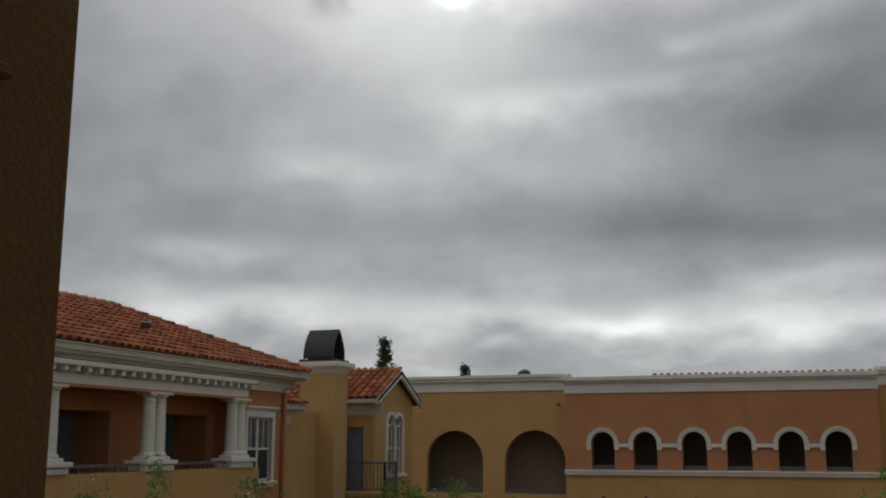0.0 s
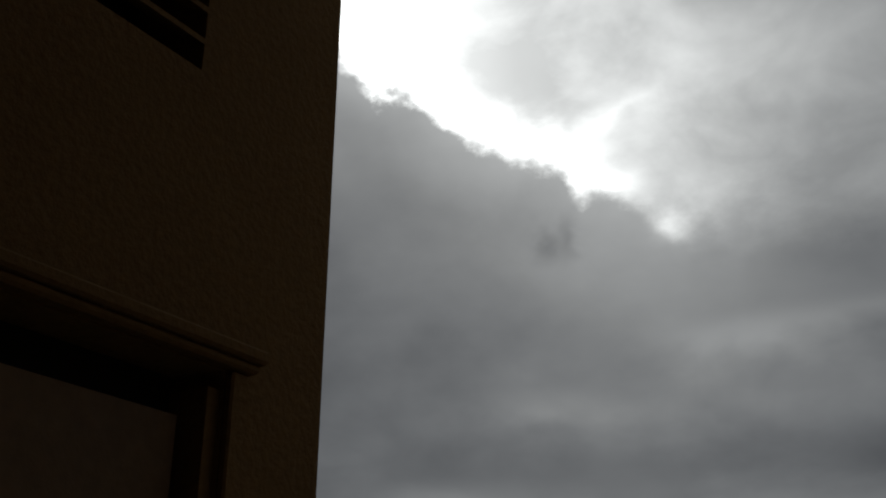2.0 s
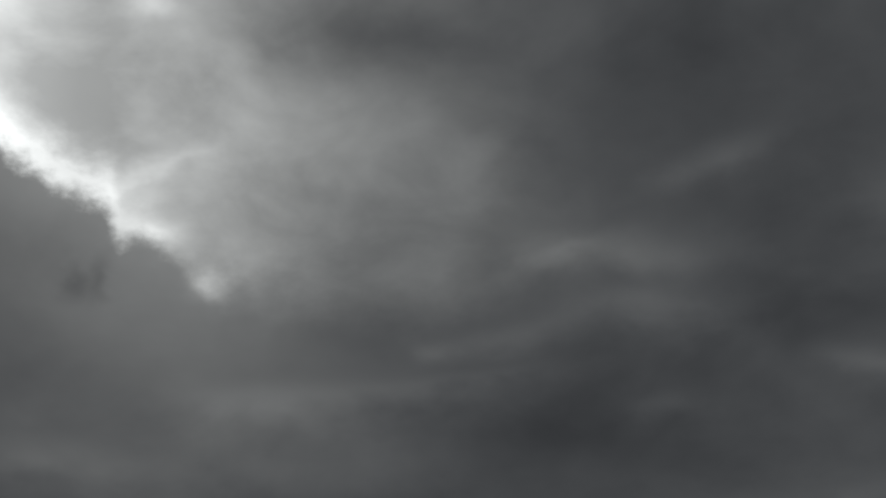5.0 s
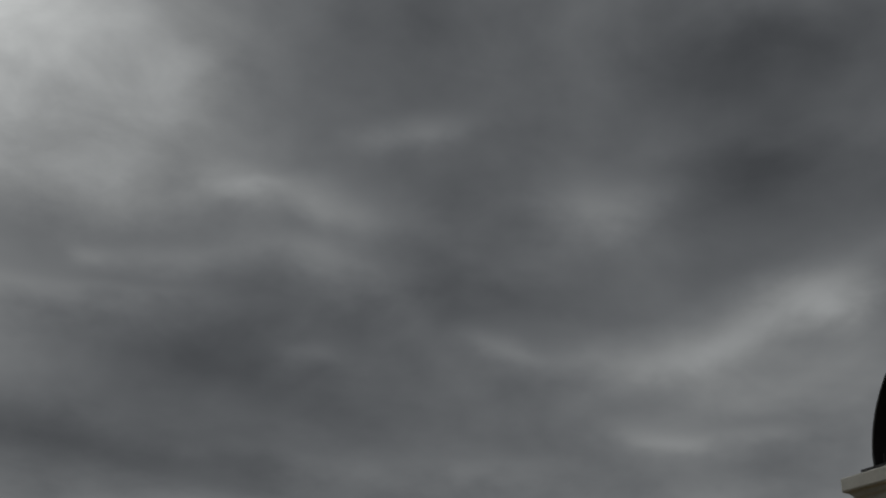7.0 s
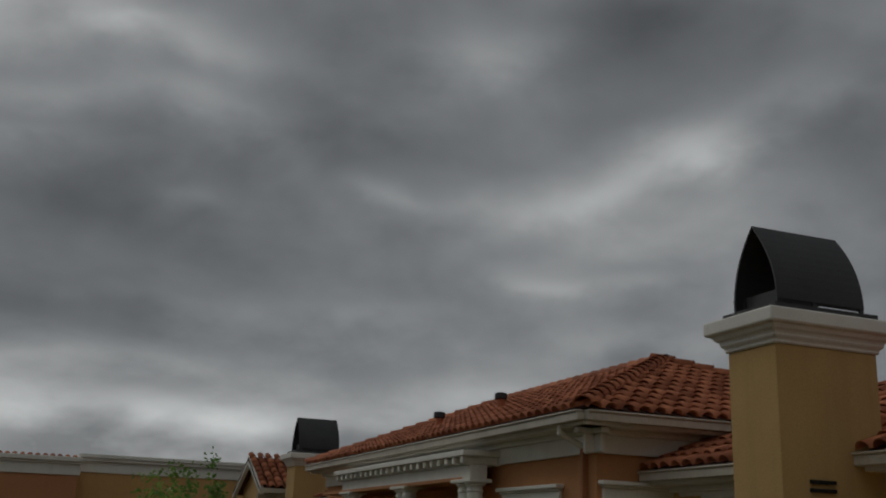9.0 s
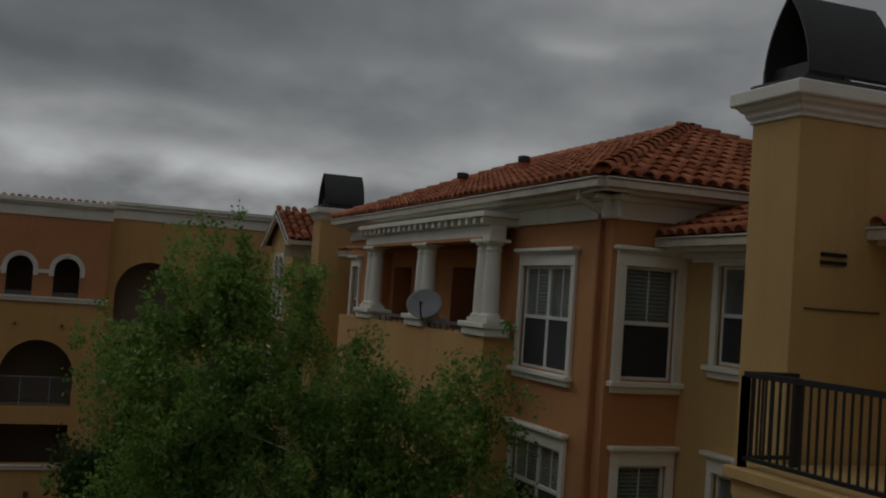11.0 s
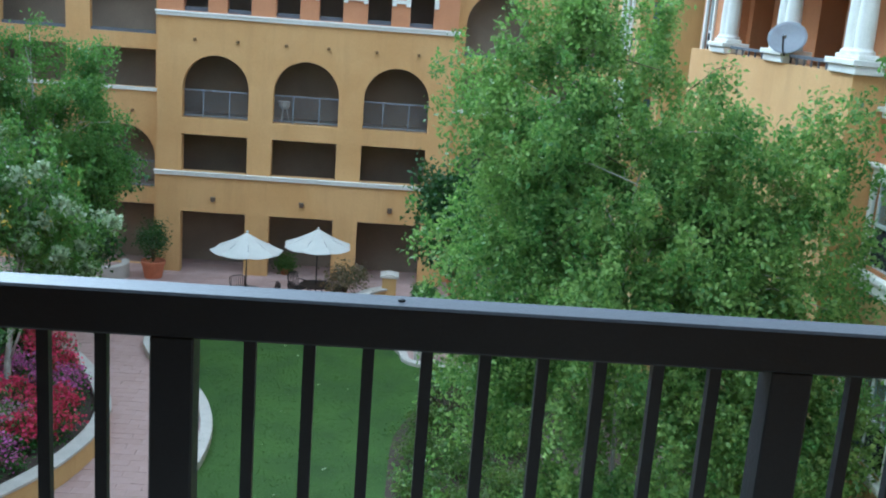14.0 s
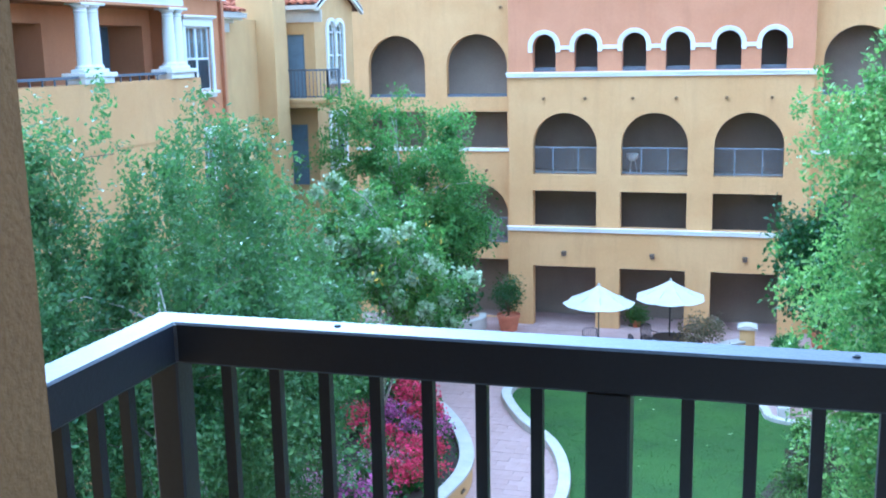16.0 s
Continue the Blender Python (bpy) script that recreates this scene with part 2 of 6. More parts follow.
# ---- materials ----
def material(name, base, rough=0.8, metal=0.0, second=None, scale=2.0, grain=60.0, bump=0.15, vary=0.12, spread=0.0, stretch=(1, 1, 1), spec=0.4,
             stains=0.0, island=False):
    """A surface with large blotches, fine grain and relief; spread varies it from object to object, or from piece to piece."""
    m = bpy.data.materials.new(name)
    m.use_nodes = True
    t = m.node_tree
    p = t.nodes["Principled BSDF"]
    where = t.nodes.new("ShaderNodeTexCoord").outputs["Object"]
    if stretch != (1, 1, 1):
        mp = t.nodes.new("ShaderNodeMapping")
        mp.inputs["Scale"].default_value = stretch
        t.links.new(where, mp.inputs[0])
        where = mp.outputs[0]
    second = second or tuple(c * (1 - 2.2 * vary) for c in base)
    big = noise_of(t, where, scale, 5, 0.6, 0.3)
    small = noise_of(t, where, grain, 3, 0.6)
    col = ramp(t, big, [(0.35, second), (0.62, base)])
    col = mixed(t, 0.35, col, ramp(t, small, [(0.3, tuple(c * 0.72 for c in base)), (0.7, tuple(min(1, c * 1.18) for c in base))]))
    if stains:
        mp = t.nodes.new("ShaderNodeMapping")
        mp.inputs["Scale"].default_value = (3.0, 3.0, 0.35)
        t.links.new(t.nodes.new("ShaderNodeTexCoord").outputs["Object"], mp.inputs[0])
        drip = noise_of(t, mp.outputs[0], 1.0, 6, 0.65)
        col = mixed(t, ramp(t, drip, [(0.5, (0, 0, 0)), (0.75, (stains, stains, stains))]), col, tuple(c * 0.55 for c in base))
    if spread:
        rnd = t.nodes.new("ShaderNodeNewGeometry").outputs["Random Per Island"] if island else t.nodes.new("ShaderNodeObjectInfo").outputs["Random"]
        tone = maths(t, "ADD", maths(t, "MULTIPLY", rnd, 2 * spread), 1 - spread)
        vec = t.nodes.new("ShaderNodeCombineXYZ")
        t.links.new(tone, vec.inputs[0])
        t.links.new(maths(t, "POWER", tone, 1.25), vec.inputs[1])
        t.links.new(maths(t, "POWER", tone, 1.4), vec.inputs[2])
        col = mixed(t, 1.0, col, vec.outputs[0], "MULTIPLY")
    t.links.new(col, p.inputs["Base Color"])
    p.inputs["Roughness"].default_value, p.inputs["Metallic"].default_value = rough, metal
    p.inputs["Specular IOR Level"].default_value = spec
    if bump:
        b = t.nodes.new("ShaderNodeBump")
        b.inputs["Strength"].default_value, b.inputs["Distance"].default_value = bump, 0.02
        t.links.new(small, b.inputs["Height"])
        t.links.new(b.outputs[0], p.inputs["Normal"])
    return m


def leaf_material(name, dark, light, through_light=0.45, gloss=0.45):
    m = bpy.data.materials.new(name)
    m.use_nodes = True
    t = m.node_tree
    p = t.nodes["Principled BSDF"]
    rnd = t.nodes.new("ShaderNodeNewGeometry").outputs["Random Per Island"]
    big = noise_of(t, t.nodes.new("ShaderNodeTexCoord").outputs["Object"], 0.9, 3)
    mixv = maths(t, "ADD", maths(t, "MULTIPLY", rnd, 0.5), maths(t, "MULTIPLY", maths(t, "SUBTRACT", maths(t, "MULTIPLY", big, 2.4), 0.7, clamp=True), 0.5))
    col = ramp(t, mixv, [(0.15, dark), (0.9, light)])
    t.links.new(col, p.inputs["Base Color"])
    p.inputs["Roughness"].default_value = gloss
    p.inputs["Specular IOR Level"].default_value = 0.35
    tr = t.nodes.new("ShaderNodeBsdfTranslucent")
    t.links.new(mixed(t, 0.5, col, (0.21, 0.40, 0.06)), tr.inputs[0])
    mx = t.nodes.new("ShaderNodeMixShader")
    mx.inputs[0].default_value = through_light
    t.links.new(p.outputs[0], mx.inputs[1])
    t.links.new(tr.outputs[0], mx.inputs[2])
    t.links.new(mx.outputs[0], t.nodes["Material Output"].inputs[0])
    return m


def glass_material(name, tint):
    m = bpy.data.materials.new(name)
    m.use_nodes = True
    t = m.node_tree
    p = t.nodes["Principled BSDF"]
    p.inputs["Base Color"].default_value = (*tint, 1)
    p.inputs["Roughness"].default_value = 0.03
    p.inputs["Transmission Weight"].default_value = 0.92
    p.inputs["IOR"].default_value = 1.45
    wob = noise_of(t, t.nodes.new("ShaderNodeTexCoord").outputs["Object"], 1.3, 2)
    b = t.nodes.new("ShaderNodeBump")
    b.inputs["Strength"].default_value, b.inputs["Distance"].default_value = 0.05, 0.02
    t.links.new(wob, b.inputs["Height"])
    t.links.new(b.outputs[0], p.inputs["Normal"])
    return m


def screen_material(name, tint, cover):
    """A fine mesh, seen as a veil that covers a share of what lies behind."""
    m = bpy.data.materials.new(name)
    m.use_nodes = True
    t = m.node_tree
    p = t.nodes["Principled BSDF"]
    p.inputs["Base Color"].default_value, p.inputs["Roughness"].default_value = (*tint, 1), 0.9
    clear = t.nodes.new("ShaderNodeBsdfTransparent")
    mx = t.nodes.new("ShaderNodeMixShader")
    mx.inputs[0].default_value = cover
    t.links.new(clear.outputs[0], mx.inputs[1])
    t.links.new(p.outputs[0], mx.inputs[2])
    t.links.new(mx.outputs[0], t.nodes["Material Output"].inputs[0])
    return m


M = {
    "ochre": material("ochre_stucco", (0.60, 0.365, 0.145), 0.92, second=(0.53, 0.30, 0.105), scale=0.5, grain=45, bump=0.35, stains=0.25),
    "orange": material("orange_stucco", (0.53, 0.25, 0.105), 0.92, second=(0.46, 0.21, 0.088), scale=0.5, grain=45, bump=0.35, stains=0.25),
    "terracotta_paint": material("terracotta_stucco", (0.53, 0.25, 0.118), 0.92, second=(0.46, 0.20, 0.086), scale=0.5, grain=45, bump=0.35, stains=0.25),
    "sand": material("sand_stucco", (0.57, 0.375, 0.15), 0.92, second=(0.49, 0.315, 0.12), scale=0.8, grain=55, bump=0.35, stains=0.25),
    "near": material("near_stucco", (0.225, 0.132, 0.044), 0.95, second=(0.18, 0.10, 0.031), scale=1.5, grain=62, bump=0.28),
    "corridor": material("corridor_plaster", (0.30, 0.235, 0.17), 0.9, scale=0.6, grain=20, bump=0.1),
    "white": material("white_trim", (0.80, 0.78, 0.70), 0.65, second=(0.71, 0.68, 0.59), scale=1.2, grain=50, bump=0.1, stains=0.2),
    "vinyl": material("white_vinyl", (0.78, 0.77, 0.73), 0.4, scale=2, grain=30, bump=0.02, vary=0.04),
    "blind": material("pale_blind", (0.68, 0.67, 0.62), 0.6, scale=2, grain=10, bump=0.0, vary=0.06),
    "curtain": material("grey_curtain", (0.20, 0.22, 0.20), 0.9, scale=2, grain=25, bump=0.1),
    "tile": material("clay_tile", (0.44, 0.155, 0.07), 0.85, second=(0.32, 0.095, 0.045), scale=5, grain=50, bump=0.3, spread=0.38),
    "tile_mass": material("clay_tile_mass", (0.44, 0.155, 0.07), 0.85, second=(0.32, 0.095, 0.045), scale=5, grain=50, bump=0.3, spread=0.38, island=True),
    "deck": material("roof_underlay", (0.10, 0.045, 0.03), 0.95, scale=3),
    "gutter": material("cream_gutter", (0.60, 0.55, 0.45), 0.5, scale=1.5, grain=30, bump=0.05, stains=0.3),
    "hood": material("dark_sheet_metal", (0.055, 0.055, 0.055), 0.55, metal=0.3, scale=1.5, grain=30, bump=0.05),
    "rail": material("black_rail_paint", (0.020, 0.021, 0.026), 0.38, scale=4, grain=120, bump=0.08, spec=0.5),
    "far_rail": material("grey_rail_paint", (0.13, 0.14, 0.16), 0.5, scale=3, grain=60, bump=0.05),
    "mesh_rail": material("blue_grey_rail_paint", (0.24, 0.25, 0.27), 0.5, scale=3, grain=60, bump=0.05),
    "glass": glass_material("window_glass", (0.75, 0.85, 0.85)),
    "screen": screen_material("insect_screen", (0.03, 0.03, 0.032), 0.62),
    "door": material("blue_grey_door", (0.18, 0.24, 0.30), 0.5, scale=2, grain=30, bump=0.05),
    "brown_door": material("brown_door", (0.19, 0.075, 0.03), 0.6, scale=2, grain=30, bump=0.1),
    "tan_door": material("tan_door", (0.20, 0.115, 0.045), 0.6, scale=2, grain=30, bump=0.1),
    # near-black that puts the shade of rooms, slots and gaps into the colour
    "dark": material("painted_shade_black", (0.015, 0.013, 0.011), 0.9, scale=2, bump=0),
    "concrete": material("balcony_concrete", (0.38, 0.35, 0.30), 0.9, scale=1.5, grain=50, bump=0.3),
    "cap": material("pale_concrete_cap", (0.50, 0.46, 0.40), 0.85, second=(0.40, 0.37, 0.31), scale=2.5, grain=60, bump=0.2),
    "paver": material("pink_paver", (0.42, 0.29, 0.25), 0.85, second=(0.35, 0.23, 0.195), scale=1.6, grain=40, bump=0.2, spread=0.045),
    "paver_mass": material("pink_paver_mass", (0.42, 0.29, 0.25), 0.85, second=(0.35, 0.23, 0.195), scale=1.6, grain=40, bump=0.2, spread=0.045, island=True),
    "bedding": material("paver_bedding", (0.36, 0.26, 0.22), 0.95, scale=2, grain=40, bump=0.2),
    "soil": material("dark_soil", (0.06, 0.042, 0.03), 0.97, scale=2.5, grain=30, bump=0.8),
    "lawn": material("lawn_turf", (0.050, 0.100, 0.011), 0.95, second=(0.018, 0.044, 0.005), scale=0.5, grain=28, bump=0.4),
    "earth": material("far_ground", (0.14, 0.12, 0.08), 0.95, scale=0.05, grain=2, bump=0.1),
    "bark": material("birch_bark", (0.52, 0.49, 0.43), 0.9, second=(0.22, 0.19, 0.16), scale=6, grain=40, bump=0.5, stretch=(1, 1, 0.4)),
    "twig": material("brown_twig", (0.15, 0.10, 0.06), 0.9, scale=6, grain=40, bump=0.3),
    "birch_leaf": leaf_material("birch_leaves", (0.052, 0.13, 0.030), (0.42, 0.57, 0.15), 0.5),
    "fresh_leaf": leaf_material("fresh_birch_leaves", (0.055, 0.14, 0.03), (0.24, 0.38, 0.09), 0.5),
    "soft_leaf": leaf_material("weeping_birch_leaves", (0.024, 0.064, 0.021), (0.165, 0.25, 0.085), 0.4),
    "dark_leaf": leaf_material("glossy_dark_leaves", (0.016, 0.05, 0.012), (0.06, 0.13, 0.035), 0.25, 0.35),
    "hedge_leaf": leaf_material("box_hedge_leaves", (0.022, 0.085, 0.012), (0.075, 0.19, 0.028), 0.3),
    "pale_leaf": leaf_material("pale_leaves", (0.20, 0.27, 0.11), (0.62, 0.66, 0.48), 0.35),
    "cover_leaf": leaf_material("ground_cover_leaves", (0.035, 0.09, 0.014), (0.17, 0.22, 0.045), 0.35),
    "purple_leaf": leaf_material("purple_shrub_leaves", (0.035, 0.02, 0.018), (0.11, 0.06, 0.045), 0.3),
    "olive_leaf": leaf_material("olive_shrub_leaves", (0.09, 0.07, 0.04), (0.30, 0.21, 0.13), 0.25),
    "pine_leaf": leaf_material("conifer_needles", (0.02, 0.042, 0.024), (0.06, 0.09, 0.05), 0.25, 0.7),
    "red_bloom": leaf_material("red_blossom", (0.55, 0.015, 0.085), (0.85, 0.05, 0.21), 0.3),
    "magenta_bloom": leaf_material("magenta_blossom", (0.36, 0.04, 0.24), (0.68, 0.18, 0.52), 0.3),
    "pink_bloom": leaf_material("pale_pink_blossom", (0.42, 0.22, 0.30), (0.72, 0.45, 0.55), 0.3),
    "yellow_bloom": leaf_material("yellow_blossom", (0.62, 0.40, 0.03), (0.85, 0.66, 0.12), 0.3),
    "grass": leaf_material("grass_blades", (0.030, 0.066, 0.007), (0.074, 0.13, 0.016), 0.3),
    "canvas": material("cream_canvas", (0.55, 0.53, 0.47), 0.9, scale=2, grain=60, bump=0.1, vary=0.05),
    "iron": material("dark_patio_metal", (0.035, 0.028, 0.025), 0.5, scale=3, grain=40, bump=0.1),
    "clay": material("clay_pot", (0.50, 0.17, 0.08), 0.85, scale=3, grain=40, bump=0.2),
    "dish": material("grey_dish_metal", (0.33, 0.34, 0.36), 0.45, scale=3, grain=40, bump=0.03),
    "lamp": material("dark_bronze", (0.12, 0.08, 0.05), 0.5, scale=3, grain=40, bump=0.05),
    "spout": material("painted_downspout", (0.40, 0.17, 0.07), 0.6, scale=1.5, grain=30, bump=0.05),
}


# ---- mesh tools ----
class Geo:
    """Vertices and faces, in coordinates that a wall's map turns into the world's."""

    def __init__(self, to_world=None):
        self.v, self.f, self.to_world = [], [], to_world

    def add(self, verts, faces):
        n = len(self.v)
        self.v += [self.to_world(*p) for p in verts] if self.to_world else [tuple(p) for p in verts]
        self.f += [tuple(i + n for i in f) for f in faces]
        return self

    def box(self, x0, x1, y0, y1, z0, z1):
        return self.add([(x, y, z) for z in (z0, z1) for y in (y0, y1) for x in (x0, x1)],
                        [(0, 2, 3, 1), (4, 5, 7, 6), (0, 1, 5, 4), (2, 6, 7, 3), (0, 4, 6, 2), (1, 3, 7, 5)])

    def prism(self, outline, w0, w1):
        """An outline in the wall's (u, z), from depth w0 to w1."""
        n = len(outline)
        return self.add([(u, w0, z) for u, z in outline] + [(u, w1, z) for u, z in outline],
                        [tuple(range(n)), tuple(range(2 * n - 1, n - 1, -1))] + [(i, i + n, (i + 1) % n + n, (i + 1) % n) for i in range(n)])

    def ring(self, u, z, r0, r1, a0, a1, w0, w1, n=14):
        for i in range(n):
            a, b = a0 + (a1 - a0) * i / n, a0 + (a1 - a0) * (i + 1) / n
            self.prism([(u + r * math.cos(k), z + r * math.sin(k)) for r, k in ((r0, a), (r1, a), (r1, b), (r0, b))], w0, w1)
        return self

    def lathe(self, c, profile, n=20):
        vs = [(c[0] + r * math.cos(2 * math.pi * k / n), c[1] + r * math.sin(2 * math.pi * k / n), c[2] + z) for r, z in profile for k in range(n)]
        fs = [(j * n + k, j * n + (k + 1) % n, (j + 1) * n + (k + 1) % n, (j + 1) * n + k) for j in range(len(profile) - 1) for k in range(n)]
        fs += [tuple(range(n - 1, -1, -1)), tuple(range((len(profile) - 1) * n, len(profile) * n))]
        return self.add(vs, fs)

    def tube(self, pts, radii, n=8):
        pts = [Vector(p) for p in pts]
        if isinstance(radii, (int, float)):
            radii = [radii] * len(pts)
        vs, fs = [], []
        for i, p in enumerate(pts):
            d = (pts[min(i + 1, len(pts) - 1)] - pts[max(i - 1, 0)]).normalized()
            side = d.orthogonal().normalized() if abs(d.z) > 0.95 else d.cross(Vector((0, 0, 1))).normalized()
            up = side.cross(d)
            vs += [tuple(p + radii[i] * (side * math.cos(2 * math.pi * k / n) + up * math.sin(2 * math.pi * k / n))) for k in range(n)]
        for i in range(len(pts) - 1):
            fs += [(i * n + k, i * n + (k + 1) % n, (i + 1) * n + (k + 1) % n, (i + 1) * n + k) for k in range(n)]
        fs += [tuple(range(n - 1, -1, -1)), tuple(range((len(pts) - 1) * n, len(pts) * n))]
        return self.add(vs, fs)

    def stepped(self, x0, x1, y0, y1, steps):
        """A square moulding: (overhang, height) from the bottom up, as one closed skin."""
        vs = [(x, y, z) for o, z in steps for x, y in ((x0 - o, y0 - o), (x1 + o, y0 - o), (x1 + o, y1 + o), (x0 - o, y1 + o))]
        n = len(steps)
        fs = [(4 * j + k, 4 * j + (k + 1) % 4, 4 * j + 4 + (k + 1) % 4, 4 * j + 4 + k) for j in range(n - 1) for k in range(4)]
        return self.add(vs, fs + [(3, 2, 1, 0), tuple(range(4 * n - 4, 4 * n))])

    def mesh(self, name, mat, bevel=0.0, smooth=False, weld=False):
        me = bpy.data.meshes.new(name)
        me.from_pydata(self.v, [], self.f)
        b = bmesh.new()
        b.from_mesh(me)
        bmesh.ops.recalc_face_normals(b, faces=b.faces)
        if weld:
            bmesh.ops.remove_doubles(b, verts=b.verts, dist=0.0005)
        if bevel:
            sharp = [e for e in b.edges if len(e.link_faces) == 2 and e.calc_face_angle(0) > 0.6]
            bmesh.ops.bevel(b, geom=sharp, offset=bevel, segments=1, affect="EDGES", clamp_overlap=True)
        for f in b.faces:
            f.smooth = smooth
        b.to_mesh(me)
        b.free()
        me.materials.append(mat)
        return me


def hold(ob, parent):
    if parent is not None:
        ob.parent = parent
        if parent.type == "EMPTY":
            ob.matrix_parent_inverse = Matrix.Translation(-parent.location)
    return ob


def thing(name, base, label="", category="", group="", kind=""):
    e = new(name)
    e.location, e.empty_display_size = base, 0.2
    return tagged(e, label, category, group, kind)


def part(name, geo, mat, parent=None, label="", bevel=0.0, smooth=False, kind=""):
    ob = hold(new(name, geo.mesh(name, mat, bevel, smooth)), parent)
    return tagged(ob, label, kind=kind)


def structure(name, geo, mat, label, bevel=0.0):
    return tagged(new(name, geo.mesh(name, mat, bevel, weld=not bevel)), label, kind="structure")


def facing_south(y):
    return lambda u, w, z: (u, y + w, z)


def facing_west(x):
    return lambda u, w, z: (x + w, u, z)


def facing_east(x):
    return lambda u, w, z: (x - w, u, z)


def pierced(geo, u0, u1, z0, z1, thick, openings, w0=0.0):
    """A wall with openings (ua, ub, za, zb, arched): za..zb is the clear height, an arch is half round."""
    cuts = sorted({u0, u1, *(o[0] for o in openings), *(o[1] for o in openings)})
    cuts = [c for c in cuts if u0 <= c <= u1]
    for a, b in zip(cuts, cuts[1:]):
        mid, low = (a + b) / 2, z0
        for ua, ub, za, zb, arched in sorted((o for o in openings if o[0] < mid < o[1]), key=lambda o: o[2]):
            if za > low:
                geo.box(a, b, w0, w0 + thick, low, za)
            low = zb
            if arched:
                r, c = (ub - ua) / 2, (ua + ub) / 2
                n = 17
                for i in range(n):
                    p, q = math.pi * i / n, math.pi * (i + 1) / n
                    x1, x2 = c - r * math.cos(p), c - r * math.cos(q)
                    geo.prism([(x1, zb - r + r * math.sin(p)), (x2, zb - r + r * math.sin(q)), (x2, zb), (x1, zb)], w0, w0 + thick)
        if low < z1:
            geo.box(a, b, w0, w0 + thick, low, z1)
    return geo

# ---- ground ----
GROUND = -0.15
g = Geo()
g.box(-1500, 1500, -1500, 1500, GROUND - 0.6, GROUND - 0.12)
structure("ground", g, M["earth"], "bare flat ground that reaches the horizon")


def smooth_line(pts, n=8):
    """A curve through the points, with n steps from each to the next."""
    out = []
    p = [Vector((*q, 0)) for q in pts]
    for i in range(len(p) - 1):
        a, b, c, d = p[max(i - 1, 0)], p[i], p[i + 1], p[min(i + 2, len(p) - 1)]
        for k in range(n):
            t = k / n
            out.append(0.5 * ((2 * b) + (c - a) * t + (2 * a - 5 * b + 4 * c - d) * t * t + (3 * b - a - 3 * c + d) * t ** 3))
    return out + [p[-1]]


def ribbon(geo, line, w0, w1, z0, z1):
    """A wall along a curve, from w0 to w1 to its left."""
    n = len(line)
    side = []
    for i in range(n):
        d = (line[min(i + 1, n - 1)] - line[max(i - 1, 0)]).normalized()
        side.append(Vector((-d.y, d.x, 0)))
    vs = []
    for p, s in zip(line, side):
        for w in (w0, w1):
            for z in (z0, z1):
                q = p + s * w
                vs.append((q.x, q.y, z))
    fs = []
    for i in range(n - 1):
        a, b = 4 * i, 4 * i + 4
        fs += [(a, b, b + 1, a + 1), (a + 2, a + 3, b + 3, b + 2), (a + 1, b + 1, b + 3, a + 3), (a, a + 2, b + 2, b)]
    fs += [(0, 1, 3, 2), (4 * n - 4, 4 * n - 2, 4 * n - 1, 4 * n - 3)]
    return geo.add(vs, fs)


def inside(x, y, poly):
    hit, n = False, len(poly)
    for i in range(n):
        (x1, y1), (x2, y2) = poly[i], poly[(i + 1) % n]
        if (y1 > y) != (y2 > y) and x < (x2 - x1) * (y - y1) / (y2 - y1) + x1:
            hit = not hit
    return hit


KERB = smooth_line([(-7.2, 32.3), (-7.15, 31.2), (-6.25, 29.3), (-5.0, 27.5), (-4.32, 25.5), (-4.15, 23.6), (-4.35, 22.0), (-4.75, 20.4), (-5.4, 19.0), (-6.2, 16.5), (-6.6, 12)])
PLANTER = smooth_line([(-11.5, 31.2), (-10.2, 30.6), (-8.9, 29.3), (-7.75, 27.6), (-6.98, 26.0), (-6.6, 24.6), (-6.6, 23.2), (-6.98, 21.5), (-7.78, 19.8), (-8.4, 18.85), (-9.85, 16.6), (-10.5, 12)])
LAWN_EAST = smooth_line([(0.1, 33.2), (0.75, 32.1), (1.1, 31.1), (3.0, 30.6), (2.2, 29.2), (1.35, 27.8), (0.6, 25.6), (0.42, 23.2), (0.4, 20.3), (0.6, 16), (0.8, 12)])

lawn_outline = [(p.x, p.y) for p in KERB] + [(p.x, p.y) for p in reversed(LAWN_EAST)] + [(-2.0, 33.6), (-5.0, 33.4)]
g = Geo()
g.add([(x, y, GROUND + 0.02) for x, y in lawn_outline] + [(x, y, GROUND - 0.1) for x, y in lawn_outline],
      [tuple(range(len(lawn_outline)))] + [(i, (i + 1) % len(lawn_outline), (i + 1) % len(lawn_outline) + len(lawn_outline), i + len(lawn_outline)) for i in range(len(lawn_outline))])
structure("lawn", g, M["lawn"], "mown green courtyard lawn")

# paved court: bedding below, pavers laid on it further down
g = Geo()
g.box(-22, 12, 12, 43.2, GROUND - 0.12, GROUND - 0.06)
structure("pavement", g, M["bedding"], "pink paver walk and patio round the lawn")
PAVED = bpy.data.objects["pavement"]

